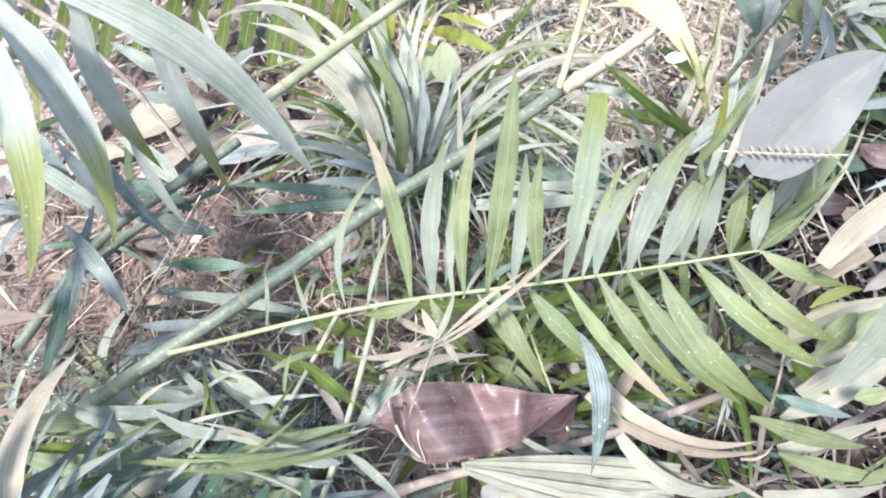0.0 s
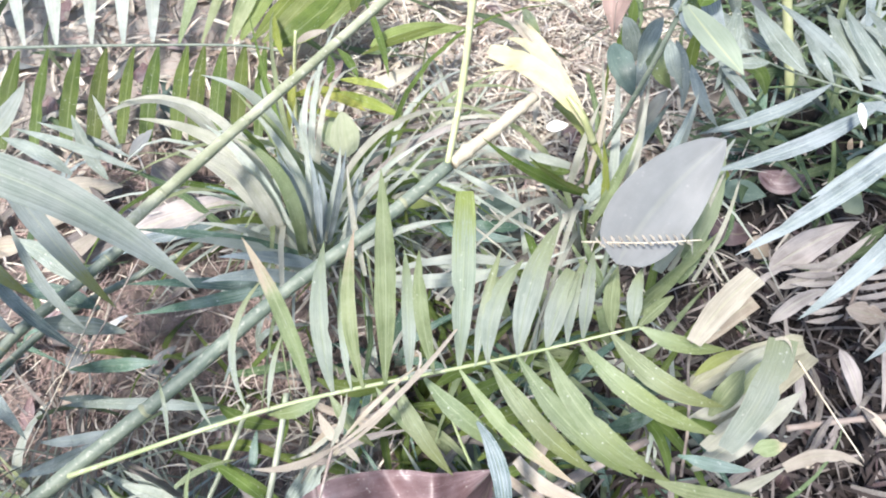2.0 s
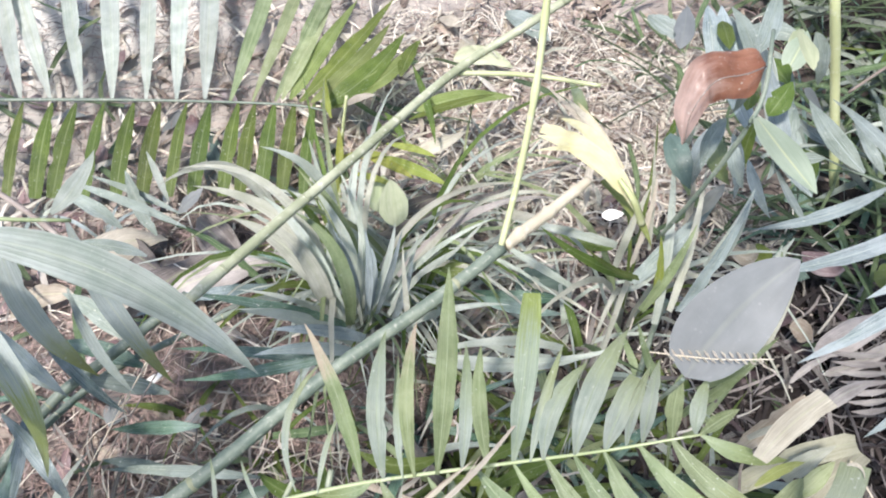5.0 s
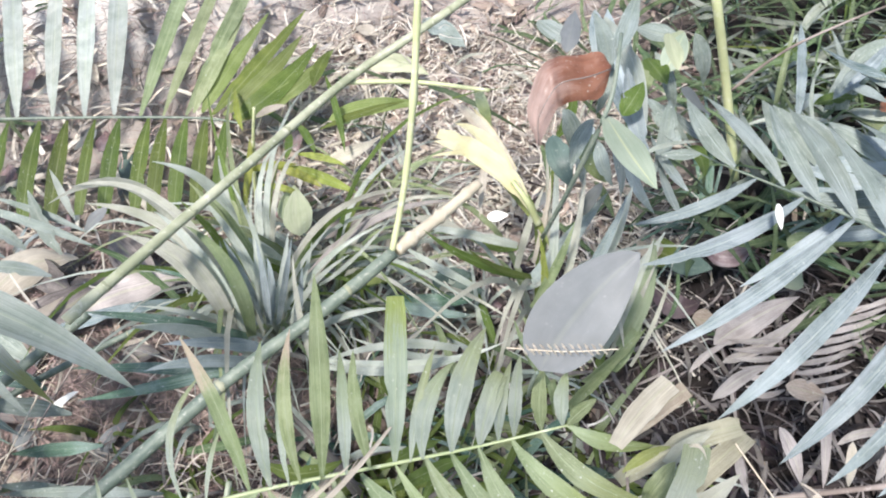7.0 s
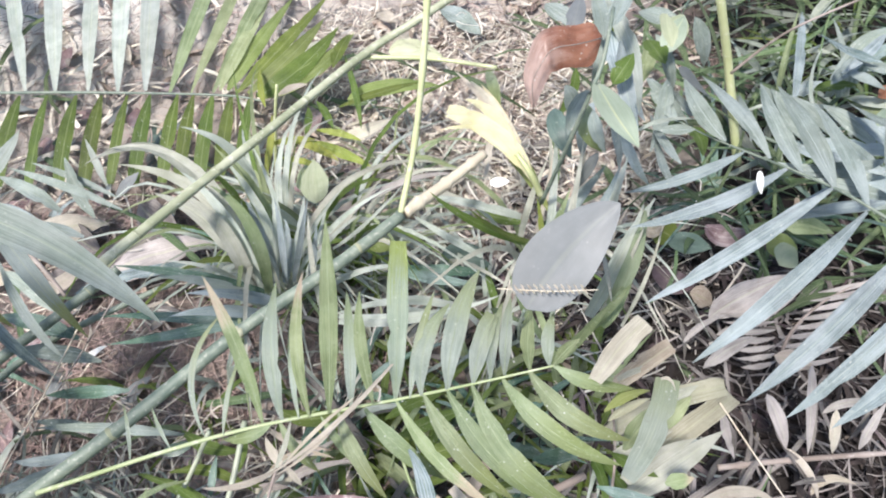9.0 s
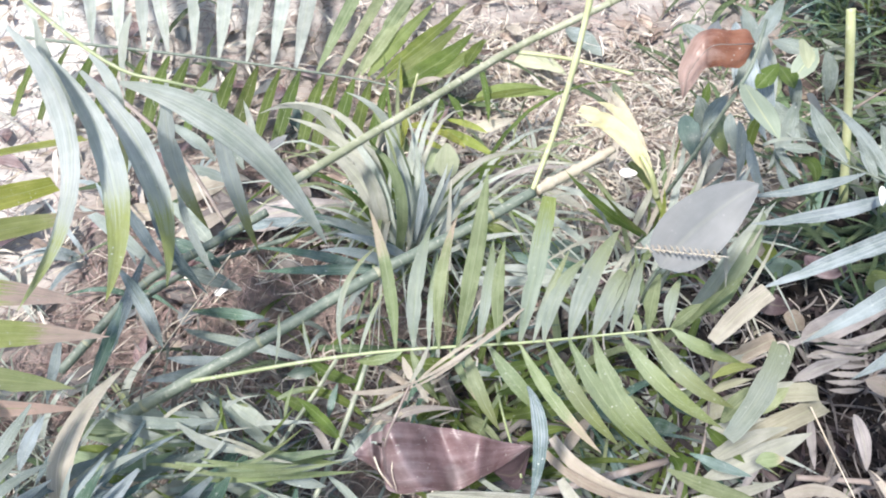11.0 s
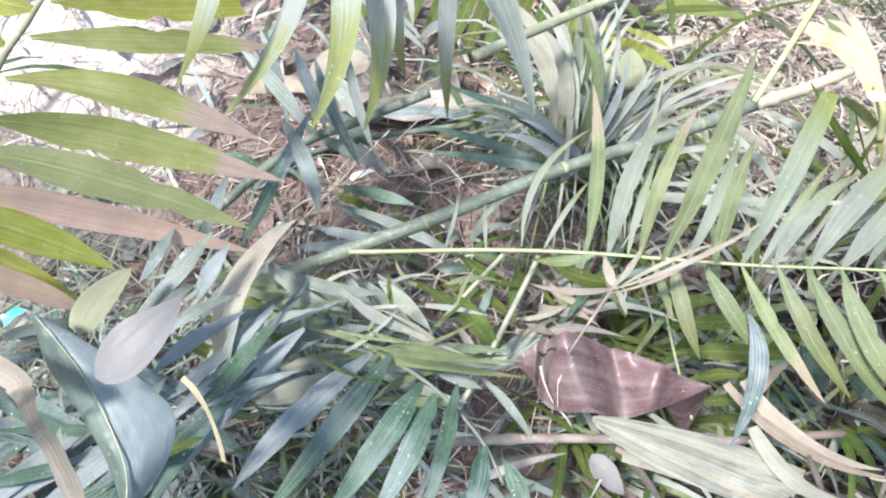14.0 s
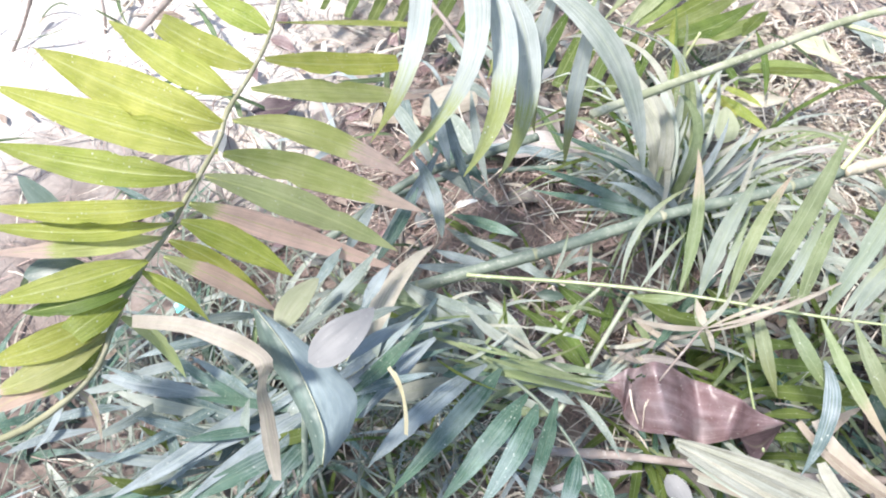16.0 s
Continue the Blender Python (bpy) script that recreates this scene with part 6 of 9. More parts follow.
blade("strip", pleated_leaf, (0.139, 0.291, 0.270), (0.237, 0.267, 0.287), (0.319, 0.266, 0.272), 0.0096, "pleated", "torn", fold=0.3, face=(0.1, -0.5, 0.85))
lone_leaf("straw_leaf", "tan arching dry leaf", "dry leaf", (0.263, 0.387, 0.300), (0.357, 0.337, 0.301), (0.471, 0.356, 0.280), 0.0145, "tan", "grass")
lone_leaf("straw_leaf", "cream arching dry leaf", "dry leaf", (0.305, 0.339, 0.280), (0.381, 0.304, 0.279), (0.476, 0.329, 0.260), 0.0131, "straw", "grass")
lone_leaf("straw_leaf", "tan dry leaf lying on stems", "dry leaf", (0.300, 0.398, 0.250), (0.322, 0.442, 0.255), (0.354, 0.489, 0.250), 0.0193, "tan", "grass")

strip_pile = thing("straw_palm_leaf", "dry palm strips piled beside the petioles", "dry palm leaf")
blade("strip", strip_pile, (0.015, 0.437, 0.200), (0.052, 0.470, 0.210), (0.108, 0.470, 0.200), 0.0139, "tan", "grass")
blade("strip", strip_pile, (0.017, 0.471, 0.200), (0.061, 0.469, 0.210), (0.116, 0.507, 0.200), 0.0138, "palegrey", "grass")
blade("strip", strip_pile, (-0.002, 0.424, 0.190), (0.039, 0.432, 0.200), (0.072, 0.476, 0.190), 0.0120, "cream", "grass")
blade("strip", strip_pile, (0.013, 0.501, 0.220), (0.050, 0.485, 0.220), (0.103, 0.478, 0.210), 0.0121, "tan", "grass")
blade("strip", strip_pile, (0.033, 0.430, 0.190), (0.077, 0.455, 0.200), (0.145, 0.473, 0.190), 0.0155, "palegrey", "grass")
blade("strip", strip_pile, (0.007, 0.207, 0.140), (0.064, 0.253, 0.160), (0.119, 0.296, 0.150), 0.0128, "palegrey", "grass")
blade("strip", strip_pile, (0.045, 0.488, 0.220), (0.080, 0.488, 0.220), (0.116, 0.529, 0.210), 0.0104, "cream", "grass")

low_frond = thing("palm_frond", "olive green leaflets of a low frond under the stems", "palm frond")
tube("rachis", low_frond, [(0.189, 0.512, 0.220), (0.216, 0.444, 0.220), (0.250, 0.369, 0.220)], 0.002, 0.002, "petiole")
blade("leaflet", low_frond, (0.193, 0.493, 0.220), (0.245, 0.518, 0.227), (0.301, 0.543, 0.220), 0.0243, "backlit")
blade("leaflet", low_frond, (0.209, 0.455, 0.220), (0.286, 0.482, 0.230), (0.368, 0.511, 0.220), 0.0267, "backlit")
blade("leaflet", low_frond, (0.236, 0.423, 0.220), (0.270, 0.443, 0.225), (0.310, 0.459, 0.220), 0.0170, "backlit")
blade("leaflet", low_frond, (0.253, 0.394, 0.220), (0.284, 0.410, 0.224), (0.319, 0.420, 0.220), 0.0166, "backlit")
blade("leaflet", low_frond, (0.178, 0.523, 0.220), (0.217, 0.545, 0.226), (0.261, 0.565, 0.220), 0.0199, "backlit")

blade("leaflet", low_frond, (0.241, 0.397, 0.430), (0.265, 0.344, 0.410), (0.263, 0.279, 0.360), 0.0209, "teal")
tagged(tube("stick", None, [(-0.040, 0.259, 0.120), (0.079, 0.314, 0.120), (0.201, 0.362, 0.120), (0.322, 0.410, 0.120), (0.473, 0.484, 0.120)], 0.007, 0.006, "wood", knots=3), "straight grey-brown dead stick lying on the ground", "stick")
lone_leaf("fallen_leaf", "small grey-green fallen leaf", "leaf", (0.149, 0.310, 0.140), (0.176, 0.292, 0.138), (0.203, 0.277, 0.130), 0.0359, "greymauve", "oval")

seedling = thing("palm_seedling", "young palm with broad pale green blades in the litter", "palm seedling")
blade("blade", seedling, (-0.336, 0.330, 0.280), (-0.263, 0.333, 0.273), (-0.203, 0.367, 0.250), 0.0285, "pale")
blade("blade", seedling, (-0.275, 0.344, 0.280), (-0.223, 0.336, 0.271), (-0.176, 0.352, 0.250), 0.0205, "pale")
blade("blade", seedling, (-0.188, 0.373, 0.280), (-0.146, 0.363, 0.266), (-0.108, 0.352, 0.240), 0.0221, "pale")
blade("blade", seedling, (-0.310, 0.424, 0.280), (-0.256, 0.426, 0.286), (-0.210, 0.444, 0.280), 0.0165, "blue")
blade("blade", seedling, (-0.322, 0.382, 0.280), (-0.264, 0.400, 0.287), (-0.218, 0.438, 0.280), 0.0179, "blue")
blade("blade", seedling, (-0.341, 0.315, 0.280), (-0.291, 0.308, 0.266), (-0.247, 0.301, 0.240), 0.0316, "green")
blade("blade", seedling, (-0.247, 0.160, 0.280), (-0.207, 0.193, 0.286), (-0.175, 0.236, 0.280), 0.0284, "straw")
blade("blade", seedling, (-0.194, 0.264, 0.280), (-0.205, 0.295, 0.284), (-0.212, 0.333, 0.280), 0.0121, "backlit")

seedling = thing("palm_seedling", "young palm with long green blades beside the dead leaf", "palm seedling")
blade("blade", seedling, (-0.153, 0.267, 0.300), (-0.065, 0.286, 0.311), (0.014, 0.325, 0.300), 0.0092, "mainlow")
blade("blade", seedling, (-0.134, 0.316, 0.300), (-0.059, 0.301, 0.304), (0.010, 0.313, 0.290), 0.0122, "mainlow")
blade("blade", seedling, (-0.090, 0.293, 0.300), (-0.049, 0.280, 0.290), (-0.006, 0.284, 0.270), 0.0229, "dusty")
blade("blade", seedling, (-0.118, 0.203, 0.300), (-0.091, 0.243, 0.306), (-0.051, 0.275, 0.300), 0.0105, "mainlow")
blade("blade", seedling, (-0.146, 0.270, 0.300), (-0.162, 0.241, 0.304), (-0.185, 0.221, 0.300), 0.0242, "dark")

seedling = thing("palm_seedling", "olive green seedling blades beneath the frond", "palm seedling")
blade("blade", seedling, (-0.119, 0.498, 0.220), (-0.066, 0.468, 0.237), (-0.016, 0.463, 0.240), 0.0218, "backlit")
blade("blade", seedling, (-0.030, 0.512, 0.220), (-0.021, 0.472, 0.224), (-0.021, 0.439, 0.220), 0.0185, "backlit")
blade("blade", seedling, (-0.094, 0.412, 0.220), (-0.060, 0.394, 0.215), (-0.028, 0.381, 0.200), 0.0197, "backlit")
blade("blade", seedling, (-0.141, 0.463, 0.220), (-0.117, 0.470, 0.223), (-0.096, 0.481, 0.220), 0.0223, "shrub")
blade("blade", seedling, (0.014, 0.535, 0.220), (0.078, 0.509, 0.248), (0.134, 0.523, 0.260), 0.0264, "backlit")
blade("blade", seedling, (-0.052, 0.404, 0.220), (-0.051, 0.427, 0.233), (-0.050, 0.455, 0.240), 0.0148, "dark")
blade("blade", seedling, (0.061, 0.455, 0.220), (0.073, 0.492, 0.235), (0.085, 0.537, 0.240), 0.0149, "dark")
blade("blade", seedling, (0.011, 0.422, 0.220), (0.033, 0.420, 0.223), (0.054, 0.421, 0.220), 0.0113, "deadgrey")
blade("blade", seedling, (0.013, 0.392, 0.220), (0.029, 0.423, 0.224), (0.053, 0.451, 0.220), 0.0073, "deadgrey")
blade("blade", seedling, (-0.007, 0.424, 0.220), (0.028, 0.439, 0.225), (0.055, 0.473, 0.220), 0.0082, "straw")

seedling = thing("palm_seedling", "young palm with broad glaucous blades near the ground", "palm seedling")
blade("blade", seedling, (-0.172, 0.228, 0.260), (-0.154, 0.269, 0.281), (-0.133, 0.312, 0.290), 0.0208, "dark")
blade("blade", seedling, (-0.260, 0.210, 0.260), (-0.216, 0.239, 0.266), (-0.183, 0.277, 0.260), 0.0196, "straw")
blade("blade", seedling, (-0.238, 0.233, 0.260), (-0.100, 0.270, 0.286), (0.019, 0.326, 0.280), 0.0179, "pale")
blade("blade", seedling, (-0.188, 0.268, 0.260), (-0.095, 0.255, 0.270), (-0.014, 0.265, 0.260), 0.0155, "pale")
blade("blade", seedling, (-0.257, 0.359, 0.260), (-0.215, 0.314, 0.267), (-0.190, 0.272, 0.260), 0.0178, "pale")
blade("blade", seedling, (-0.250, 0.381, 0.260), (-0.196, 0.344, 0.267), (-0.158, 0.306, 0.260), 0.0167, "pale")
blade("blade", seedling, (-0.202, 0.395, 0.260), (-0.141, 0.365, 0.268), (-0.092, 0.335, 0.260), 0.0140, "pale")
blade("blade", seedling, (-0.095, 0.407, 0.260), (-0.046, 0.380, 0.266), (-0.007, 0.352, 0.260), 0.0167, "backlit")
blade("blade", seedling, (-0.309, 0.342, 0.260), (-0.299, 0.322, 0.263), (-0.292, 0.304, 0.260), 0.0168, "backlit")
blade("blade", seedling, (-0.370, 0.222, 0.260), (-0.302, 0.221, 0.268), (-0.244, 0.212, 0.260), 0.0183, "dark")
blade("blade", seedling, (-0.022, 0.265, 0.260), (-0.073, 0.240, 0.267), (-0.132, 0.226, 0.260), 0.0140, "green")
blade("blade", seedling, (-0.018, 0.305, 0.260), (0.033, 0.276, 0.267), (0.074, 0.246, 0.260), 0.0128, "dusty")
blade("blade", seedling, (-0.404, 0.205, 0.260), (-0.348, 0.201, 0.266), (-0.301, 0.199, 0.260), 0.0195, "backlit")
blade("blade", seedling, (-0.343, 0.232, 0.360), (-0.248, 0.223, 0.370), (-0.186, 0.257, 0.360), 0.0266, "midgreen")
blade("blade", seedling, (-0.344, 0.210, 0.350), (-0.270, 0.205, 0.358), (-0.214, 0.221, 0.350), 0.0197, "backlit")

front_seedling = thing("palm_seedling", "young palm with broad dull green blades low in front", "palm seedling")
blade("blade", front_seedling, (-0.352, 0.254, 0.360), (-0.256, 0.266, 0.370), (-0.168, 0.272, 0.350), 0.0365, "midgreen")
blade("blade", front_seedling, (-0.346, 0.227, 0.340), (-0.267, 0.237, 0.350), (-0.184, 0.234, 0.330), 0.0308, "backlit")
blade("blade", front_seedling, (-0.161, 0.230, 0.330), (-0.073, 0.270, 0.350), (0.018, 0.314, 0.330), 0.0165, "midgreen")
blade("blade", front_seedling, (-0.181, 0.234, 0.330), (-0.072, 0.255, 0.340), (0.044, 0.294, 0.320), 0.0130, "bright")
blade("blade", front_seedling, (-0.257, 0.217, 0.330), (-0.199, 0.240, 0.350), (-0.141, 0.278, 0.340), 0.0235, "dusty")
blade("blade", front_seedling, (-0.136, 0.236, 0.320), (-0.114, 0.259, 0.330), (-0.104, 0.290, 0.330), 0.0204, "dark")

litter_seedling = thing("palm_seedling", "half-withered seedling blades lying between cane and frond", "palm seedling")
blade("blade", litter_seedling, (-0.253, 0.406, 0.220), (-0.158, 0.359, 0.240), (-0.099, 0.323, 0.220), 0.0228, "dusty")
blade("blade", litter_seedling, (-0.175, 0.440, 0.200), (-0.082, 0.407, 0.220), (-0.010, 0.372, 0.200), 0.0207, "backlit")
blade("blade", litter_seedling, (-0.304, 0.389, 0.200), (-0.237, 0.334, 0.220), (-0.200, 0.270, 0.200), 0.0231, "dusty")
blade("blade", litter_seedling, (-0.341, 0.363, 0.200), (-0.314, 0.319, 0.200), (-0.302, 0.269, 0.200), 0.0206, "backlit")
blade("blade", litter_seedling, (-0.233, 0.419, 0.240), (-0.157, 0.381, 0.250), (-0.100, 0.349, 0.240), 0.0171, "deadgrey")
blade("blade", litter_seedling, (-0.120, 0.436, 0.220), (-0.055, 0.436, 0.230), (0.009, 0.412, 0.220), 0.0163, "backlit")
blade("blade", litter_seedling, (-0.204, 0.405, 0.180), (-0.138, 0.352, 0.190), (-0.098, 0.299, 0.180), 0.0163, "deadgrey")
blade("blade", litter_seedling, (-0.092, 0.406, 0.180), (-0.052, 0.374, 0.190), (-0.031, 0.334, 0.180), 0.0134, "palegrey")
blade("blade", litter_seedling, (-0.024, 0.358, 0.170), (0.012, 0.401, 0.190), (0.034, 0.460, 0.190), 0.0359, "dusty")
blade("blade", back_teal, (-0.381, 0.492, 0.400), (-0.319, 0.445, 0.380), (-0.286, 0.406, 0.340), 0.0280, "teal")
lone_leaf("dead_leaf", "cream dead leaf sheath behind the canes", "dead leaf", (-0.603, 0.874, 0.100), (-0.544, 0.949, 0.120), (-0.443, 0.974, 0.120), 0.0826, "cream", "lance", curl=0.3, crumple=0.008, n=14, cols=4)
lone_leaf("dead_leaf", "pale grey dead leaf sheath under the cane", "dead leaf", (-0.420, 0.842, 0.100), (-0.325, 0.894, 0.120), (-0.193, 0.960, 0.100), 0.0688, "palegrey", "lance", curl=0.3, crumple=0.008, n=14, cols=4)
lone_leaf("dead_leaf", "brown dead leaf under the cane", "dead leaf", (-0.706, 0.802, 0.090), (-0.653, 0.851, 0.100), (-0.589, 0.849, 0.090), 0.0470, "tan", "lance", curl=0.3, crumple=0.008, n=14, cols=4)

straw_heap = thing("straw_palm_leaf", "bleached straw leaves piled under the green frond", "dry palm leaf")
blade("strip", straw_heap, (0.283, 0.400, 0.300), (0.357, 0.350, 0.296), (0.455, 0.365, 0.270), 0.0211, "cream", "grass")
blade("strip", straw_heap, (0.300, 0.344, 0.300), (0.359, 0.298, 0.294), (0.444, 0.312, 0.270), 0.0215, "straw", "grass")
blade("strip", straw_heap, (0.466, 0.347, 0.300), (0.517, 0.360, 0.322), (0.571, 0.385, 0.330), 0.0189, "straw", "grass")
blade("strip", straw_heap, (0.496, 0.414, 0.300), (0.535, 0.436, 0.326), (0.581, 0.455, 0.340), 0.0260, "straw", "grass")
blade("strip", straw_heap, (0.445, 0.296, 0.300), (0.501, 0.298, 0.317), (0.563, 0.319, 0.320), 0.0204, "straw", "grass")
blade("strip", straw_heap, (0.542, 0.499, 0.300), (0.566, 0.513, 0.324), (0.595, 0.526, 0.340), 0.0273, "straw", "grass")
blade("strip", straw_heap, (0.487, 0.446, 0.300), (0.520, 0.455, 0.320), (0.557, 0.468, 0.330), 0.0203, "straw", "grass")
blade("strip", straw_heap, (0.459, 0.398, 0.300), (0.451, 0.348, 0.286), (0.448, 0.303, 0.260), 0.0074, "deadgrey", "grass")
blade("strip", straw_heap, (0.426, 0.333, 0.300), (0.444, 0.334, 0.312), (0.457, 0.351, 0.320), 0.0036, "cream", "grass")
blade("strip", straw_heap, (0.361, 0.333, 0.300), (0.383, 0.317, 0.279), (0.407, 0.303, 0.250), 0.0086, "deadgrey", "grass")
blade("strip", straw_heap, (0.412, 0.309, 0.300), (0.435, 0.296, 0.303), (0.460, 0.286, 0.300), 0.0058, "cream", "grass")

right_seedling = thing("palm_seedling", "green palm seedling blades lying over the straw", "palm seedling")
blade("blade", right_seedling, (0.427, 0.366, 0.340), (0.480, 0.349, 0.347), (0.539, 0.347, 0.340), 0.0217, "green")
blade("blade", right_seedling, (0.451, 0.330, 0.340), (0.496, 0.317, 0.346), (0.549, 0.318, 0.340), 0.0201, "green")
blade("blade", right_seedling, (0.455, 0.393, 0.340), (0.490, 0.381, 0.345), (0.530, 0.377, 0.340), 0.0153, "dark")
blade("blade", right_seedling, (0.534, 0.463, 0.340), (0.553, 0.478, 0.359), (0.575, 0.496, 0.370), 0.0257, "green")
blade("blade", right_seedling, (0.535, 0.398, 0.340), (0.548, 0.398, 0.352), (0.564, 0.399, 0.360), 0.0210, "greentip")
blade("blade", right_seedling, (0.523, 0.307, 0.340), (0.540, 0.316, 0.353), (0.559, 0.327, 0.360), 0.0164, "green")
blade("blade", right_seedling, (0.381, 0.423, 0.340), (0.420, 0.446, 0.299), (0.469, 0.478, 0.240), 0.0262, "dark")
blade("blade", right_seedling, (0.327, 0.444, 0.340), (0.363, 0.455, 0.289), (0.406, 0.472, 0.220), 0.0268, "dark")
blade("blade", right_seedling, (0.476, 0.434, 0.340), (0.508, 0.432, 0.306), (0.548, 0.434, 0.260), 0.0190, "backlit")
blade("blade", right_seedling, (0.409, 0.482, 0.340), (0.446, 0.494, 0.289), (0.492, 0.513, 0.220), 0.0204, "dark")

grey_plant = thing("grey_leaved_plant", "dusty grey-green leaves of a low plant", "low plant")
blade("leaf", grey_plant, (-0.355, 0.924, 0.220), (-0.450, 0.942, 0.264), (-0.567, 0.975, 0.280), 0.0187, "dusty")
blade("leaf", grey_plant, (-0.402, 0.905, 0.220), (-0.436, 0.948, 0.254), (-0.479, 1.014, 0.270), 0.0335, "dusty")
blade("leaf", grey_plant, (-0.471, 0.918, 0.220), (-0.523, 0.941, 0.253), (-0.589, 0.964, 0.270), 0.0294, "dusty")
blade("leaf", grey_plant, (-0.380, 0.955, 0.220), (-0.350, 0.965, 0.244), (-0.326, 0.983, 0.260), 0.0275, "grey")
blade("leaf", grey_plant, (-0.375, 0.955, 0.220), (-0.449, 0.972, 0.256), (-0.539, 0.999, 0.270), 0.0148, "dusty")
blade("leaf", grey_plant, (-0.406, 0.984, 0.220), (-0.426, 1.018, 0.251), (-0.457, 1.064, 0.270), 0.0152, "pale")
blade("leaf", grey_plant, (-0.404, 0.859, 0.220), (-0.465, 0.865, 0.238), (-0.536, 0.869, 0.240), 0.0265, "dusty")
blade("leaf", grey_plant, (-0.370, 0.691, 0.220), (-0.419, 0.721, 0.253), (-0.484, 0.747, 0.270), 0.0374, "dusty")
blade("leaf", grey_plant, (-0.334, 0.649, 0.220), (-0.397, 0.663, 0.243), (-0.470, 0.671, 0.250), 0.0328, "dark")
blade("leaf", grey_plant, (-0.282, 0.609, 0.220), (-0.348, 0.613, 0.239), (-0.422, 0.615, 0.240), 0.0301, "dusty")
blade("leaf", grey_plant, (-0.241, 0.497, 0.220), (-0.282, 0.494, 0.241), (-0.329, 0.495, 0.250), 0.0181, "dusty")
blade("leaf", grey_plant, (-0.111, 0.492, 0.220), (-0.204, 0.482, 0.262), (-0.302, 0.472, 0.280), 0.0191, "dusty")
blade("leaf", grey_plant, (-0.220, 0.561, 0.220), (-0.280, 0.552, 0.228), (-0.350, 0.549, 0.220), 0.0223, "dark")
lone_leaf("fallen_leaf", "pale broad dead leaf lying under the cane", "dead leaf", (-0.413, 1.043, 0.100), (-0.339, 0.976, 0.109), (-0.281, 0.927, 0.100), 0.0875, "deadgrey", "oval")
lone_leaf("fallen_leaf", "pale broad dead leaf lying under the cane", "dead leaf", (-0.453, 0.933, 0.100), (-0.403, 0.906, 0.105), (-0.361, 0.887, 0.100), 0.0561, "tan", "oval")
lone_leaf("fallen_leaf", "pale broad dead leaf lying under the cane", "dead leaf", (-0.552, 0.977, 0.100), (-0.491, 0.937, 0.106), (-0.443, 0.908, 0.100), 0.0685, "deadgrey", "oval")
lone_leaf("fallen_leaf", "pale broad dead leaf lying under the cane", "dead leaf", (-0.558, 0.841, 0.100), (-0.509, 0.825, 0.105), (-0.468, 0.816, 0.100), 0.0500, "deadgrey", "oval")
lone_leaf("fallen_leaf", "pale broad dead leaf lying under the cane", "dead leaf", (-0.448, 1.258, 0.100), (-0.425, 1.210, 0.105), (-0.409, 1.174, 0.100), 0.0357, "shrub", "oval")
lone_leaf("straw_leaf", "bleached white dry palm strip on the soil", "dry leaf", (-0.828, 1.273, 0.030), (-0.752, 1.349, 0.046), (-0.690, 1.447, 0.040), 0.0168, "cream", "grass")
lone_leaf("straw_leaf", "bleached white dry palm strip on the soil", "dry leaf", (-0.661, 1.105, 0.030), (-0.589, 1.100, 0.042), (-0.526, 1.101, 0.040), 0.0114, "cream", "grass")
lone_leaf("straw_leaf", "bleached white dry palm strip on the soil", "dry leaf", (-0.771, 1.302, 0.030), (-0.704, 1.287, 0.041), (-0.648, 1.277, 0.040), 0.0164, "cream", "grass")
lone_leaf("straw_leaf", "bleached white dry palm strip on the soil", "dry leaf", (-0.815, 1.161, 0.030), (-0.758, 1.141, 0.040), (-0.712, 1.125, 0.040), 0.0130, "cream", "grass")
lone_leaf("straw_leaf", "bleached white dry palm strip on the soil", "dry leaf", (-0.573, 1.252, 0.030), (-0.548, 1.310, 0.042), (-0.526, 1.380, 0.040), 0.0110, "cream", "grass")
lone_leaf("straw_leaf", "bleached white dry palm strip on the soil", "dry leaf", (-0.893, 1.396, 0.030), (-0.821, 1.354, 0.042), (-0.766, 1.322, 0.040), 0.0113, "cream", "grass")
lone_leaf("straw_leaf", "bleached white dry palm strip on the soil", "dry leaf", (-0.897, 1.216, 0.030), (-0.858, 1.265, 0.041), (-0.825, 1.322, 0.040), 0.0164, "cream", "grass")
lone_leaf("straw_leaf", "bleached white dry palm strip on the soil", "dry leaf", (-1.014, 1.335, 0.030), (-0.987, 1.416, 0.044), (-0.974, 1.519, 0.040), 0.0203, "cream", "grass")
lone_leaf("straw_leaf", "bleached white dry palm strip on the soil", "dry leaf", (-0.839, 1.601, 0.030), (-0.819, 1.662, 0.042), (-0.806, 1.739, 0.040), 0.0156, "cream", "grass")
lone_leaf("straw_leaf", "bleached white dry palm strip on the soil", "dry leaf", (-1.019, 1.604, 0.030), (-0.963, 1.619, 0.041), (-0.914, 1.639, 0.040), 0.0186, "cream", "grass")
lone_leaf("fallen_leaf", "dull fallen leaf lying among dry straw", "dead leaf", (-0.012, 0.984, 0.200), (-0.021, 1.025, 0.205), (-0.024, 1.075, 0.200), 0.0569, "shrubpale", "lance")
lone_leaf("fallen_leaf", "dull fallen leaf lying among dry straw", "dead leaf", (-0.068, 1.037, 0.100), (0.035, 1.083, 0.112), (0.140, 1.139, 0.100), 0.0260, "deadgrey", "lance")
lone_leaf("fallen_leaf", "dull fallen leaf lying among dry straw", "dead leaf", (-0.069, 0.963, 0.120), (0.075, 1.032, 0.137), (0.225, 1.124, 0.120), 0.0250, "deadgrey", "lance")
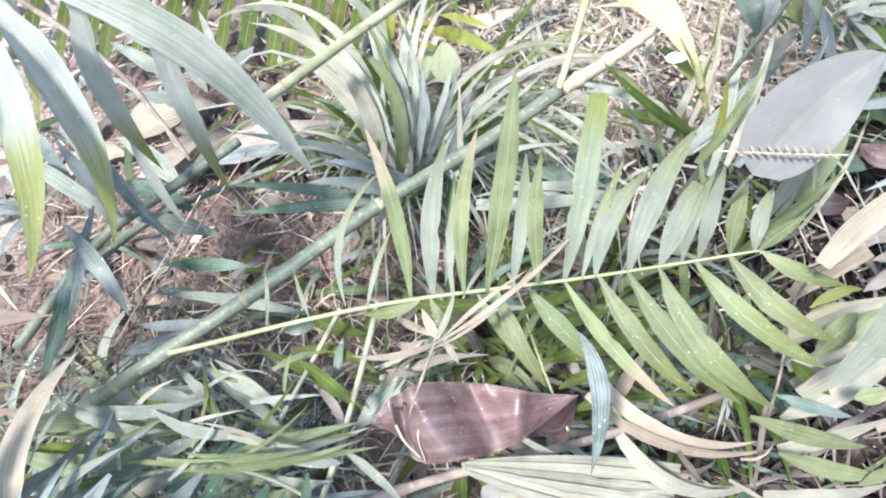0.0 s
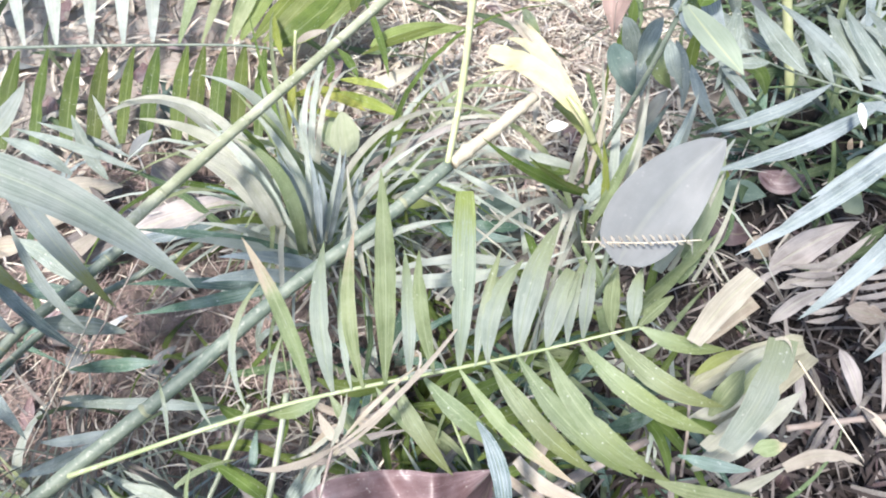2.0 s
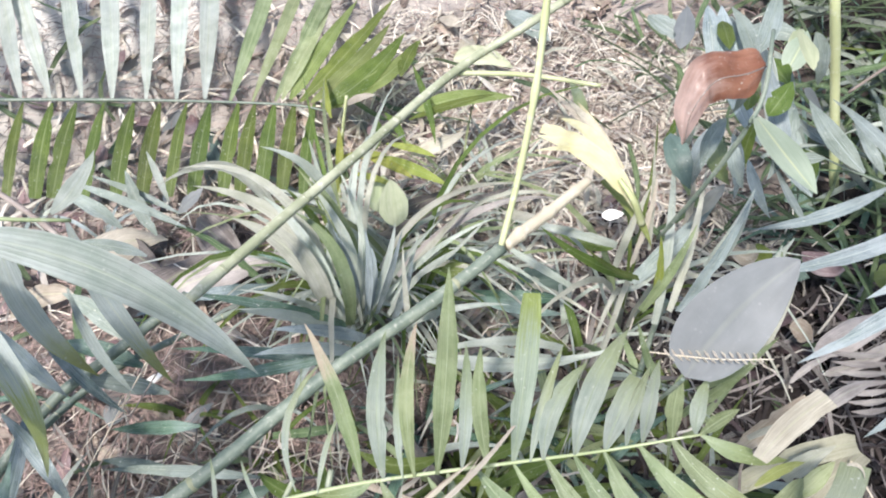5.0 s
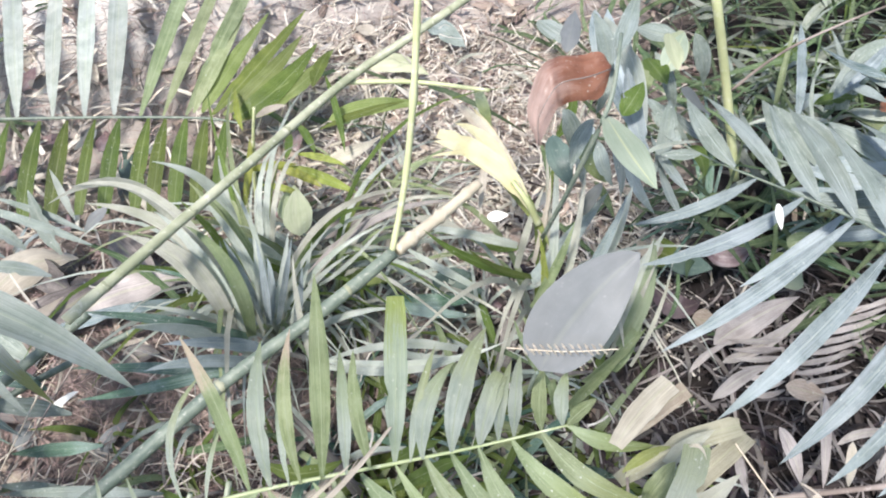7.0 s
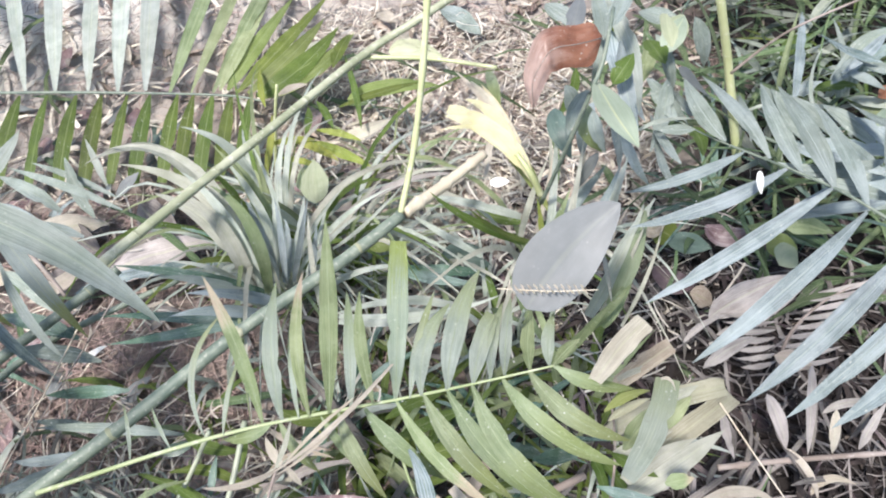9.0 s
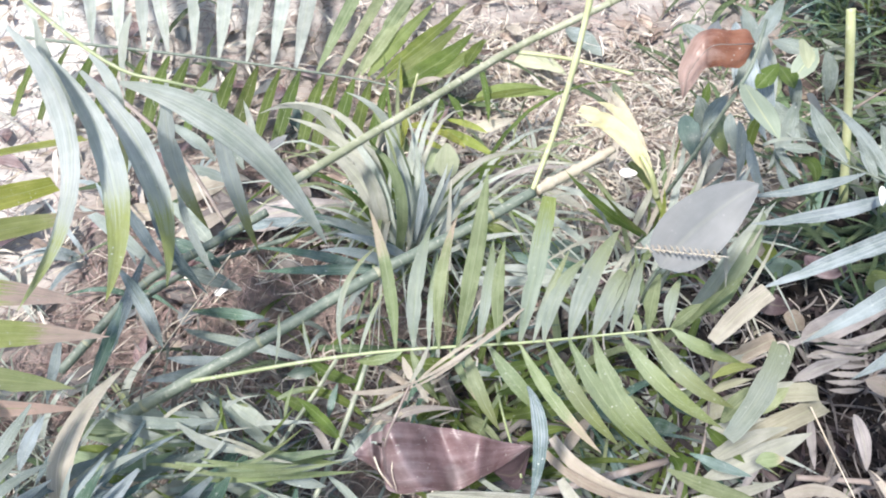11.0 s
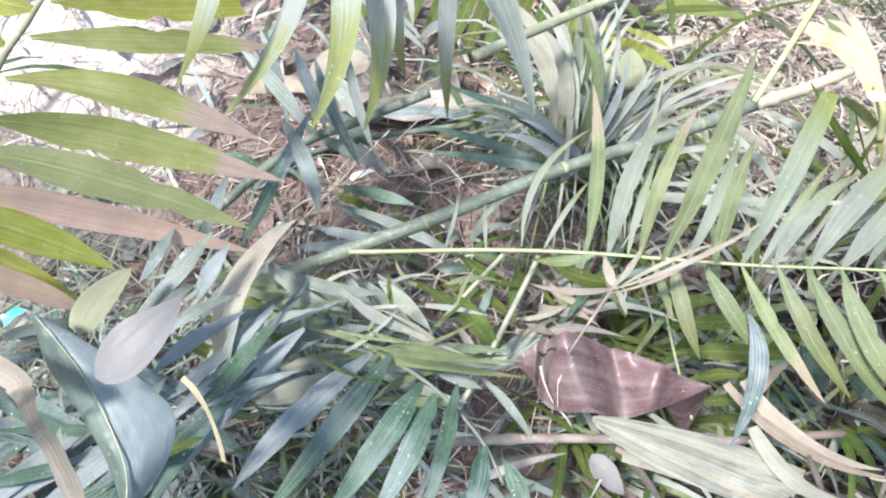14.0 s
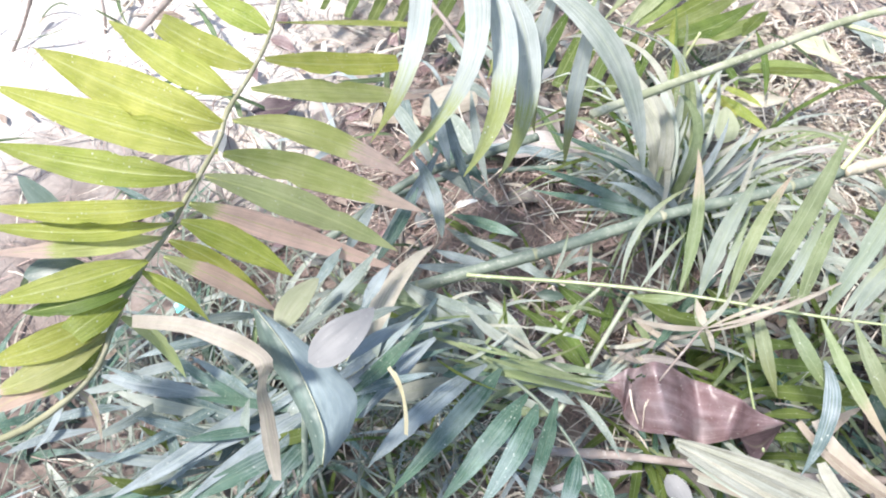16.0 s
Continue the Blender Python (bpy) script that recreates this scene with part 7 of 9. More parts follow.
lone_leaf("fallen_leaf", "dull fallen leaf lying among dry straw", "dead leaf", (0.199, 1.039, 0.140), (0.253, 1.018, 0.146), (0.303, 0.996, 0.140), 0.0223, "straw", "lance")
lone_leaf("fallen_leaf", "dull fallen leaf lying among dry straw", "dead leaf", (0.392, 0.915, 0.200), (0.346, 0.919, 0.205), (0.300, 0.942, 0.200), 0.0225, "backlit", "lance")
lone_leaf("fallen_leaf", "dull fallen leaf lying among dry straw", "dead leaf", (0.229, 0.933, 0.040), (0.267, 0.956, 0.045), (0.309, 0.977, 0.040), 0.0574, "shrub", "lance")
lone_leaf("fallen_leaf", "dull fallen leaf lying among dry straw", "dead leaf", (0.253, 0.919, 0.040), (0.292, 0.929, 0.044), (0.332, 0.934, 0.040), 0.0453, "shrub", "lance")
lone_leaf("fallen_leaf", "dull fallen leaf lying among dry straw", "dead leaf", (0.074, 0.997, 0.050), (0.107, 0.985, 0.053), (0.135, 0.968, 0.050), 0.0350, "deadgrey", "lance")
lone_leaf("fallen_leaf", "dull fallen leaf lying among dry straw", "dead leaf", (0.310, 0.876, 0.100), (0.230, 0.871, 0.108), (0.148, 0.888, 0.100), 0.0235, "dark", "lance")

back_shrub = thing("back_shrub", "grey-green leafy shrub behind the sprig", "shrub")
blade("leaf", back_shrub, (0.510, 1.157, 0.500), (0.510, 1.087, 0.482), (0.514, 1.042, 0.450), 0.0311, "blue", "lance")
blade("leaf", back_shrub, (0.530, 1.156, 0.500), (0.529, 1.014, 0.474), (0.568, 0.933, 0.420), 0.0371, "blue", "lance")
blade("leaf", back_shrub, (0.524, 1.116, 0.500), (0.523, 1.075, 0.504), (0.523, 1.047, 0.500), 0.0268, "backlit", "lance")
blade("leaf", back_shrub, (0.570, 1.031, 0.500), (0.578, 0.995, 0.504), (0.588, 0.970, 0.500), 0.0358, "backlit", "lance")
blade("leaf", back_shrub, (0.538, 0.963, 0.500), (0.529, 0.936, 0.503), (0.523, 0.918, 0.500), 0.0248, "backlit", "lance")
blade("leaf", back_shrub, (0.590, 0.997, 0.500), (0.606, 1.022, 0.515), (0.627, 1.062, 0.520), 0.0360, "fresh", "lance")
blade("leaf", back_shrub, (0.566, 1.106, 0.500), (0.597, 1.083, 0.504), (0.631, 1.074, 0.500), 0.0394, "dusty", "lance")
blade("leaf", back_shrub, (0.585, 0.936, 0.500), (0.583, 0.903, 0.457), (0.572, 0.886, 0.400), 0.0251, "dusty", "lance")
blade("leaf", back_shrub, (0.475, 0.887, 0.500), (0.466, 0.878, 0.456), (0.469, 0.875, 0.400), 0.0249, "blue", "lance")
blade("leaf", back_shrub, (0.437, 0.925, 0.500), (0.455, 0.928, 0.456), (0.464, 0.938, 0.400), 0.0274, "dusty", "lance")
blade("leaf", back_shrub, (0.473, 0.785, 0.500), (0.462, 0.790, 0.456), (0.451, 0.805, 0.400), 0.0189, "grey", "lance")
blade("leaf", back_shrub, (0.651, 1.088, 0.500), (0.673, 1.083, 0.456), (0.689, 1.089, 0.400), 0.0276, "dusty", "lance")
blade("leaf", back_shrub, (0.454, 1.049, 0.500), (0.465, 1.092, 0.507), (0.479, 1.158, 0.500), 0.0308, "grey", "lance")
blade("leaf", back_shrub, (0.605, 0.961, 0.500), (0.640, 0.980, 0.458), (0.685, 1.016, 0.400), 0.0261, "grey", "lance")
blade("leaf", back_shrub, (0.497, 0.875, 0.500), (0.513, 0.859, 0.456), (0.521, 0.850, 0.400), 0.0180, "blue", "lance")
blade("leaf", back_shrub, (0.532, 0.899, 0.500), (0.528, 0.889, 0.456), (0.536, 0.886, 0.400), 0.0167, "backlit", "lance")
blade("leaf", back_shrub, (0.584, 1.045, 0.500), (0.606, 1.015, 0.466), (0.618, 0.993, 0.420), 0.0212, "dusty", "lance")
blade("leaf", back_shrub, (0.456, 0.964, 0.500), (0.450, 0.945, 0.465), (0.432, 0.942, 0.420), 0.0189, "backlit", "lance")
blade("leaf", back_shrub, (0.508, 0.828, 0.500), (0.528, 0.814, 0.457), (0.563, 0.816, 0.400), 0.0159, "blue", "lance")
tagged(tube("twig", None, [(0.731, 1.073, 0.400), (0.768, 1.073, 0.450), (0.800, 1.057, 0.500), (0.869, 1.049, 0.550), (0.897, 1.011, 0.600)], 0.0025, 0.0015, "wood"), "thin brown bare twig bending over the leaves", "twig")
lone_leaf("broad_leaf", "grey-green broad leaf in the undergrowth", "leaf", (0.893, 1.248, 0.400), (0.851, 1.103, 0.398), (0.823, 1.007, 0.370), 0.0173, "blue", "lance")
lone_leaf("broad_leaf", "grey-green broad leaf in the undergrowth", "leaf", (1.016, 1.176, 0.400), (0.970, 1.129, 0.391), (0.933, 1.108, 0.370), 0.0194, "blue", "lance")
lone_leaf("broad_leaf", "grey-green broad leaf in the undergrowth", "leaf", (0.920, 1.102, 0.350), (0.982, 1.167, 0.346), (1.068, 1.253, 0.320), 0.0265, "dusty", "lance")
lone_leaf("broad_leaf", "grey-green broad leaf in the undergrowth", "leaf", (0.958, 1.133, 0.350), (0.995, 1.128, 0.339), (1.033, 1.122, 0.320), 0.0240, "dusty", "lance")
lone_leaf("broad_leaf", "grey-green broad leaf in the undergrowth", "leaf", (0.922, 1.148, 0.300), (0.973, 1.172, 0.291), (1.031, 1.199, 0.270), 0.0254, "backlit", "lance")
lone_leaf("broad_leaf", "grey-green broad leaf in the undergrowth", "leaf", (0.952, 1.382, 0.200), (1.001, 1.436, 0.193), (1.066, 1.503, 0.170), 0.0375, "backlit", "lance")
lone_leaf("broad_leaf", "grey-green broad leaf in the undergrowth", "leaf", (0.988, 1.041, 0.300), (1.031, 1.077, 0.291), (1.085, 1.118, 0.270), 0.0402, "fresh", "lance")
lone_leaf("broad_leaf", "grey-green broad leaf in the undergrowth", "leaf", (0.641, 0.988, 0.100), (0.671, 0.981, 0.088), (0.699, 0.970, 0.070), 0.0555, "backlit", "lance")
lone_leaf("broad_leaf", "grey-green broad leaf in the undergrowth", "leaf", (0.839, 0.857, 0.150), (0.862, 0.888, 0.139), (0.895, 0.918, 0.120), 0.0509, "shrubpale", "lance")
lone_leaf("broad_leaf", "grey-green broad leaf in the undergrowth", "leaf", (0.667, 0.946, 0.100), (0.713, 0.953, 0.090), (0.761, 0.956, 0.070), 0.0437, "shrub", "lance")
lone_leaf("broad_leaf", "grey-green broad leaf in the undergrowth", "leaf", (0.697, 0.843, 0.080), (0.722, 0.843, 0.068), (0.744, 0.838, 0.050), 0.0420, "tan", "lance")
tagged(tube("twig", None, [(-1.272, 0.895, 0.250), (-1.355, 0.811, 0.155), (-1.450, 0.708, 0.060)], 0.011, 0.006, "wood", knots=3), "bare dark twig standing on pale sunlit ground", "twig")
tagged(tube("twig", None, [(-1.550, 0.844, 0.200), (-1.494, 0.780, 0.130), (-1.453, 0.707, 0.060)], 0.005, 0.003, "wood", knots=3), "bare dark twig standing on pale sunlit ground", "twig")
tagged(tube("twig", None, [(-1.681, 0.627, 0.050), (-1.580, 0.609, 0.040), (-1.497, 0.583, 0.030)], 0.005, 0.003, "wood", knots=3), "bare dark twig standing on pale sunlit ground", "twig")
tagged(tube("twig", None, [(-1.334, 0.492, 0.100), (-1.349, 0.436, 0.050), (-1.378, 0.371, 0.000)], 0.005, 0.003, "wood", knots=3), "bare dark twig standing on pale sunlit ground", "twig")
tagged(tube("twig", None, [(-1.653, 0.730, 0.200), (-1.647, 0.636, 0.125), (-1.656, 0.534, 0.050)], 0.005, 0.003, "wood", knots=3), "bare dark twig standing on pale sunlit ground", "twig")
tagged(tube("twig", None, [(-1.659, 0.850, 0.100), (-1.689, 0.785, 0.075), (-1.736, 0.712, 0.050)], 0.005, 0.003, "wood", knots=3), "bare dark twig standing on pale sunlit ground", "twig")

oval_leaf = thing("oval_leaf", "broad matt grey-green oval leaf with a pointed tip", "leaf")
blade("lamina", oval_leaf, (0.364, 0.475, 0.595), (0.403, 0.516, 0.634), (0.451, 0.549, 0.665), 0.0714, "grey", "ovate", n=18, cols=5, fold=0.06, face=(0.0, -0.6, 0.8), torn=False)
tube("leaf_stalk", oval_leaf, [(0.361, 0.497, 0.500), (0.359, 0.479, 0.560), (0.362, 0.472, 0.597)], 0.002, 0.0018, "cane")

spike = thing("grass_spike", "small pale yellow grass flower spike", "grass spike")
tube("stalk", spike, [(0.336, 0.495, 0.600), (0.385, 0.481, 0.617), (0.430, 0.481, 0.620)], 0.0006, 0.0005, "straw2")
blade("floret", spike, (0.350, 0.490, 0.605), (0.348, 0.492, 0.607), (0.346, 0.494, 0.609), 0.0025, "cream")
blade("floret", spike, (0.350, 0.490, 0.605), (0.352, 0.486, 0.607), (0.354, 0.482, 0.609), 0.0025, "cream")
blade("floret", spike, (0.356, 0.488, 0.607), (0.354, 0.490, 0.609), (0.352, 0.493, 0.611), 0.0025, "cream")
blade("floret", spike, (0.356, 0.488, 0.607), (0.358, 0.485, 0.610), (0.360, 0.481, 0.611), 0.0025, "cream")
blade("floret", spike, (0.362, 0.487, 0.609), (0.360, 0.489, 0.612), (0.358, 0.492, 0.613), 0.0025, "cream")
blade("floret", spike, (0.362, 0.487, 0.609), (0.364, 0.483, 0.612), (0.366, 0.480, 0.613), 0.0024, "cream")
blade("floret", spike, (0.369, 0.486, 0.611), (0.366, 0.488, 0.614), (0.364, 0.490, 0.615), 0.0024, "cream")
blade("floret", spike, (0.369, 0.486, 0.611), (0.370, 0.482, 0.614), (0.372, 0.479, 0.615), 0.0024, "cream")
blade("floret", spike, (0.375, 0.485, 0.613), (0.372, 0.487, 0.616), (0.370, 0.489, 0.617), 0.0024, "cream")
blade("floret", spike, (0.375, 0.485, 0.613), (0.376, 0.481, 0.616), (0.378, 0.477, 0.617), 0.0024, "cream")
blade("floret", spike, (0.381, 0.483, 0.615), (0.378, 0.485, 0.618), (0.376, 0.488, 0.619), 0.0024, "cream")
blade("floret", spike, (0.381, 0.483, 0.615), (0.382, 0.479, 0.618), (0.384, 0.476, 0.619), 0.0024, "cream")
blade("floret", spike, (0.387, 0.482, 0.617), (0.384, 0.484, 0.620), (0.382, 0.487, 0.621), 0.0024, "cream")
blade("floret", spike, (0.387, 0.482, 0.617), (0.388, 0.478, 0.620), (0.390, 0.475, 0.621), 0.0024, "cream")
blade("floret", spike, (0.393, 0.482, 0.618), (0.391, 0.484, 0.620), (0.388, 0.486, 0.622), 0.0024, "cream")
blade("floret", spike, (0.393, 0.482, 0.618), (0.394, 0.478, 0.620), (0.396, 0.475, 0.622), 0.0024, "cream")
blade("floret", spike, (0.399, 0.482, 0.618), (0.397, 0.484, 0.620), (0.395, 0.486, 0.622), 0.0024, "cream")
blade("floret", spike, (0.399, 0.482, 0.618), (0.400, 0.478, 0.620), (0.402, 0.475, 0.622), 0.0024, "cream")
blade("floret", spike, (0.405, 0.481, 0.618), (0.403, 0.483, 0.621), (0.401, 0.486, 0.622), 0.0024, "cream")
blade("floret", spike, (0.405, 0.481, 0.618), (0.406, 0.477, 0.621), (0.408, 0.474, 0.622), 0.0024, "cream")
blade("floret", spike, (0.411, 0.481, 0.619), (0.409, 0.483, 0.621), (0.407, 0.485, 0.623), 0.0024, "cream")
blade("floret", spike, (0.411, 0.481, 0.619), (0.412, 0.477, 0.621), (0.414, 0.474, 0.623), 0.0024, "cream")
blade("floret", spike, (0.417, 0.481, 0.619), (0.415, 0.483, 0.622), (0.413, 0.485, 0.623), 0.0024, "cream")
blade("floret", spike, (0.417, 0.481, 0.619), (0.418, 0.477, 0.622), (0.420, 0.474, 0.623), 0.0024, "cream")

sprig = thing("sprig", "slender sprig with fresh green leaves", "shrub")
tube("stem", sprig, [(0.398, 0.739, 0.450), (0.417, 0.706, 0.580), (0.434, 0.698, 0.670), (0.447, 0.720, 0.700), (0.461, 0.782, 0.720)], 0.003, 0.002, "cane")
blade("leaf", sprig, (0.441, 0.708, 0.680), (0.454, 0.648, 0.686), (0.473, 0.608, 0.680), 0.0374, "fresh", "lance")
blade("leaf", sprig, (0.463, 0.728, 0.660), (0.474, 0.739, 0.672), (0.486, 0.756, 0.680), 0.0229, "backlit", "lance")
blade("leaf", sprig, (0.566, 0.948, 0.600), (0.561, 0.904, 0.604), (0.562, 0.874, 0.600), 0.0321, "shrubpale", "oval")
blade("leaf", sprig, (0.455, 0.780, 0.680), (0.455, 0.822, 0.686), (0.450, 0.882, 0.680), 0.0194, "dusty", "lance")
blade("leaf", sprig, (0.461, 0.799, 0.680), (0.483, 0.845, 0.688), (0.508, 0.924, 0.680), 0.0209, "dusty", "lance")
blade("leaf", sprig, (0.450, 0.792, 0.600), (0.431, 0.765, 0.589), (0.422, 0.741, 0.570), 0.0193, "dusty", "lance")
blade("leaf", sprig, (0.480, 0.805, 0.660), (0.482, 0.742, 0.642), (0.496, 0.700, 0.610), 0.0214, "blue")
blade("leaf", sprig, (0.451, 0.755, 0.600), (0.456, 0.739, 0.579), (0.471, 0.732, 0.550), 0.0178, "dusty", "lance")
orange_leaf = thing("orange_leaf", "curled orange-brown dead leaf caught in the sprig", "dead leaf")
sheet("lamina", orange_leaf, [(0.444, 0.733, 0.718), (0.432, 0.741, 0.730), (0.411, 0.737, 0.730), (0.391, 0.736, 0.728), (0.376, 0.729, 0.722), (0.367, 0.713, 0.710), (0.363, 0.697, 0.695), (0.373, 0.679, 0.670)], [(0.444, 0.731, 0.716), (0.436, 0.714, 0.700), (0.419, 0.709, 0.700), (0.403, 0.704, 0.700), (0.391, 0.695, 0.698), (0.384, 0.687, 0.690), (0.379, 0.682, 0.680), (0.374, 0.680, 0.668)], "orange", 0.012, [(0.005, 0.52, 0.58, 0.16), (-0.004, 0.25, 0.3, 0.12)], n=44, m=16, fine=0.005)
tube("midrib", orange_leaf, [(0.443, 0.725, 0.722), (0.415, 0.695, 0.737), (0.391, 0.687, 0.738), (0.380, 0.683, 0.725), (0.371, 0.673, 0.708), (0.374, 0.677, 0.671)], 0.0007, 0.0004, "wood", n=16, sides=6)

yellow_leaf = thing("yellow_dry_leaf", "pale yellow dried palm blade split in strips", "dry leaf")
tube("stalk", yellow_leaf, [(0.410, 0.861, 0.330), (0.390, 0.863, 0.380), (0.369, 0.885, 0.400)], 0.006, 0.004, "petioleyellow")
blade("strip", yellow_leaf, (0.395, 0.864, 0.360), (0.340, 0.912, 0.410), (0.253, 0.963, 0.410), 0.0368, "yellowdry", face=(0.0, -0.4, 0.9))
blade("strip", yellow_leaf, (0.390, 0.864, 0.375), (0.332, 0.925, 0.415), (0.259, 0.978, 0.410), 0.0252, "yellowdry", "blunt", face=(0.0, -0.4, 0.9))
blade("strip", yellow_leaf, (0.381, 0.875, 0.380), (0.337, 0.943, 0.420), (0.286, 0.990, 0.420), 0.0220, "yellowdry", face=(0.0, -0.4, 0.9))
blade("strip", yellow_leaf, (0.385, 0.876, 0.385), (0.342, 0.955, 0.420), (0.295, 1.024, 0.430), 0.0187, "cream", face=(0.0, -0.4, 0.9))
blade("strip", yellow_leaf, (0.367, 0.920, 0.400), (0.318, 0.988, 0.420), (0.267, 1.064, 0.420), 0.0156, "cream", "grass", face=(0.0, -0.4, 0.9))
blade("strip", yellow_leaf, (0.374, 0.906, 0.400), (0.338, 0.974, 0.420), (0.312, 1.016, 0.430), 0.0138, "yellowdry", "grass", face=(0.0, -0.4, 0.9))
blade("strip", yellow_leaf, (0.332, 0.924, 0.410), (0.325, 0.876, 0.400), (0.320, 0.833, 0.380), 0.0140, "cream", "grass", face=(0.0, -0.4, 0.9))
blade("strip", yellow_leaf, (0.404, 0.861, 0.350), (0.381, 0.892, 0.380), (0.354, 0.951, 0.400), 0.0152, "yellowolive", "grass", face=(0.0, -0.4, 0.9))
blade("strip", yellow_leaf, (0.341, 0.917, 0.410), (0.299, 0.930, 0.415), (0.246, 0.939, 0.400), 0.0118, "yellowdry", "grass", face=(0.0, -0.4, 0.9))

right_frond = thing("palm_frond", "bluish green palm frond with long arching leaflets", "palm frond")
RIBBED[right_frond] = "ribblue"
tube("rachis", right_frond, [(0.550, 0.970, 0.440), (0.626, 0.854, 0.470), (0.671, 0.781, 0.500), (0.702, 0.733, 0.520), (0.744, 0.672, 0.540), (0.782, 0.593, 0.560), (0.810, 0.508, 0.580)], 0.0011, 0.0022, "cane")
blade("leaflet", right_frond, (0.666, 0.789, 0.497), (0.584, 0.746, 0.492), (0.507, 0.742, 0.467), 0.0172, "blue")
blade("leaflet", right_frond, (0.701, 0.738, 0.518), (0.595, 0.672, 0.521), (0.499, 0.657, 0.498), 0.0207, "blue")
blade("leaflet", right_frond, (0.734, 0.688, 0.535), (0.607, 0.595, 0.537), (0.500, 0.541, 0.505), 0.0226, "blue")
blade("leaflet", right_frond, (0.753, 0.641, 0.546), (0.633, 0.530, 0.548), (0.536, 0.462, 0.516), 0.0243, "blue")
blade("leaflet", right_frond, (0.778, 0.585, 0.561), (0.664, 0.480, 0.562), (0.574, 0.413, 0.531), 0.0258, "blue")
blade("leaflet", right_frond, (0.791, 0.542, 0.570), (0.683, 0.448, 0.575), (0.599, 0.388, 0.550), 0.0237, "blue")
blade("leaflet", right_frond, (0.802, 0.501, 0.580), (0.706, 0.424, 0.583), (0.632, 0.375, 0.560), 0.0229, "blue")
blade("leaflet", right_frond, (0.650, 0.821, 0.485), (0.625, 0.873, 0.493), (0.616, 0.958, 0.485), 0.0286, "dusty")
blade("leaflet", right_frond, (0.687, 0.763, 0.509), (0.661, 0.836, 0.520), (0.631, 0.931, 0.509), 0.0273, "dusty")
blade("leaflet", right_frond, (0.712, 0.724, 0.524), (0.696, 0.792, 0.534), (0.701, 0.896, 0.524), 0.0318, "dusty")
blade("leaflet", right_frond, (0.735, 0.685, 0.536), (0.724, 0.766, 0.547), (0.715, 0.875, 0.536), 0.0308, "dusty")
blade("leaflet", right_frond, (0.757, 0.650, 0.546), (0.750, 0.726, 0.557), (0.746, 0.829, 0.546), 0.0256, "dusty")
blade("leaflet", right_frond, (0.602, 0.889, 0.460), (0.585, 0.918, 0.465), (0.571, 0.959, 0.460), 0.0201, "dusty")
blade("leaflet", right_frond, (0.620, 0.863, 0.468), (0.591, 0.859, 0.471), (0.565, 0.863, 0.468), 0.0177, "dusty")
blade("leaflet", right_frond, (0.702, 0.733, 0.520), (0.757, 0.724, 0.528), (0.827, 0.752, 0.520), 0.0235, "dusty")
blade("leaflet", right_frond, (0.692, 0.750, 0.513), (0.749, 0.722, 0.521), (0.821, 0.726, 0.513), 0.0236, "dusty")
blade("leaflet", right_frond, (0.720, 0.708, 0.528), (0.760, 0.686, 0.534), (0.806, 0.674, 0.528), 0.0214, "dusty")
blade("leaflet", right_frond, (0.775, 0.604, 0.557), (0.787, 0.681, 0.569), (0.820, 0.794, 0.557), 0.0231, "dusty")
blade("leaflet", right_frond, (0.859, 0.738, 0.460), (0.799, 0.737, 0.443), (0.746, 0.761, 0.410), 0.0162, "blue")
blade("leaflet", right_frond, (0.780, 0.760, 0.460), (0.707, 0.709, 0.445), (0.643, 0.684, 0.410), 0.0200, "blue")
blade("leaflet", right_frond, (0.911, 0.868, 0.460), (0.892, 0.910, 0.443), (0.890, 0.987, 0.410), 0.0249, "dusty")
blade("leaflet", right_frond, (0.954, 0.992, 0.460), (0.932, 1.034, 0.443), (0.929, 1.117, 0.410), 0.0232, "dusty")
blade("leaflet", right_frond, (0.931, 1.020, 0.460), (0.904, 1.070, 0.444), (0.897, 1.165, 0.410), 0.0200, "teal")
blade("leaflet", right_frond, (0.643, 0.892, 0.460), (0.623, 0.944, 0.444), (0.618, 1.034, 0.410), 0.0207, "dusty")
blade("leaflet", right_frond, (0.592, 0.803, 0.460), (0.579, 0.866, 0.445), (0.581, 0.965, 0.410), 0.0182, "dusty")
blade("leaflet", right_frond, (0.574, 0.760, 0.460), (0.571, 0.824, 0.445), (0.583, 0.919, 0.410), 0.0193, "dusty")
blade("leaflet", right_frond, (0.855, 0.791, 0.460), (0.845, 0.841, 0.443), (0.854, 0.923, 0.410), 0.0224, "dusty")
lone_leaf("petal", "small white fallen petal", "petal", (0.643, 0.692, 0.560), (0.638, 0.672, 0.562), (0.636, 0.655, 0.560), 0.0091, "petal", "oval")
lone_leaf("petal", "small white fallen petal", "petal", (0.328, 0.757, 0.470), (0.341, 0.758, 0.471), (0.355, 0.761, 0.470), 0.0158, "petal", "oval")

second_frond = thing("palm_frond", "dusty grey-green palm frond behind the first, bluish sheen painted in its colour", "palm frond")
tube("rachis", second_frond, [(0.773, 1.047, 0.300), (0.828, 0.968, 0.330), (0.897, 0.916, 0.360), (0.974, 0.841, 0.400)], 0.003, 0.002, "cane")
blade("leaflet", second_frond, (0.832, 0.978, 0.330), (0.808, 1.013, 0.360), (0.797, 1.094, 0.360), 0.0419, "dusty")
blade("leaflet", second_frond, (0.852, 0.956, 0.340), (0.824, 1.001, 0.370), (0.805, 1.070, 0.370), 0.0354, "dusty")
blade("leaflet", second_frond, (0.898, 0.956, 0.350), (0.856, 0.985, 0.380), (0.822, 1.043, 0.380), 0.0348, "dusty")
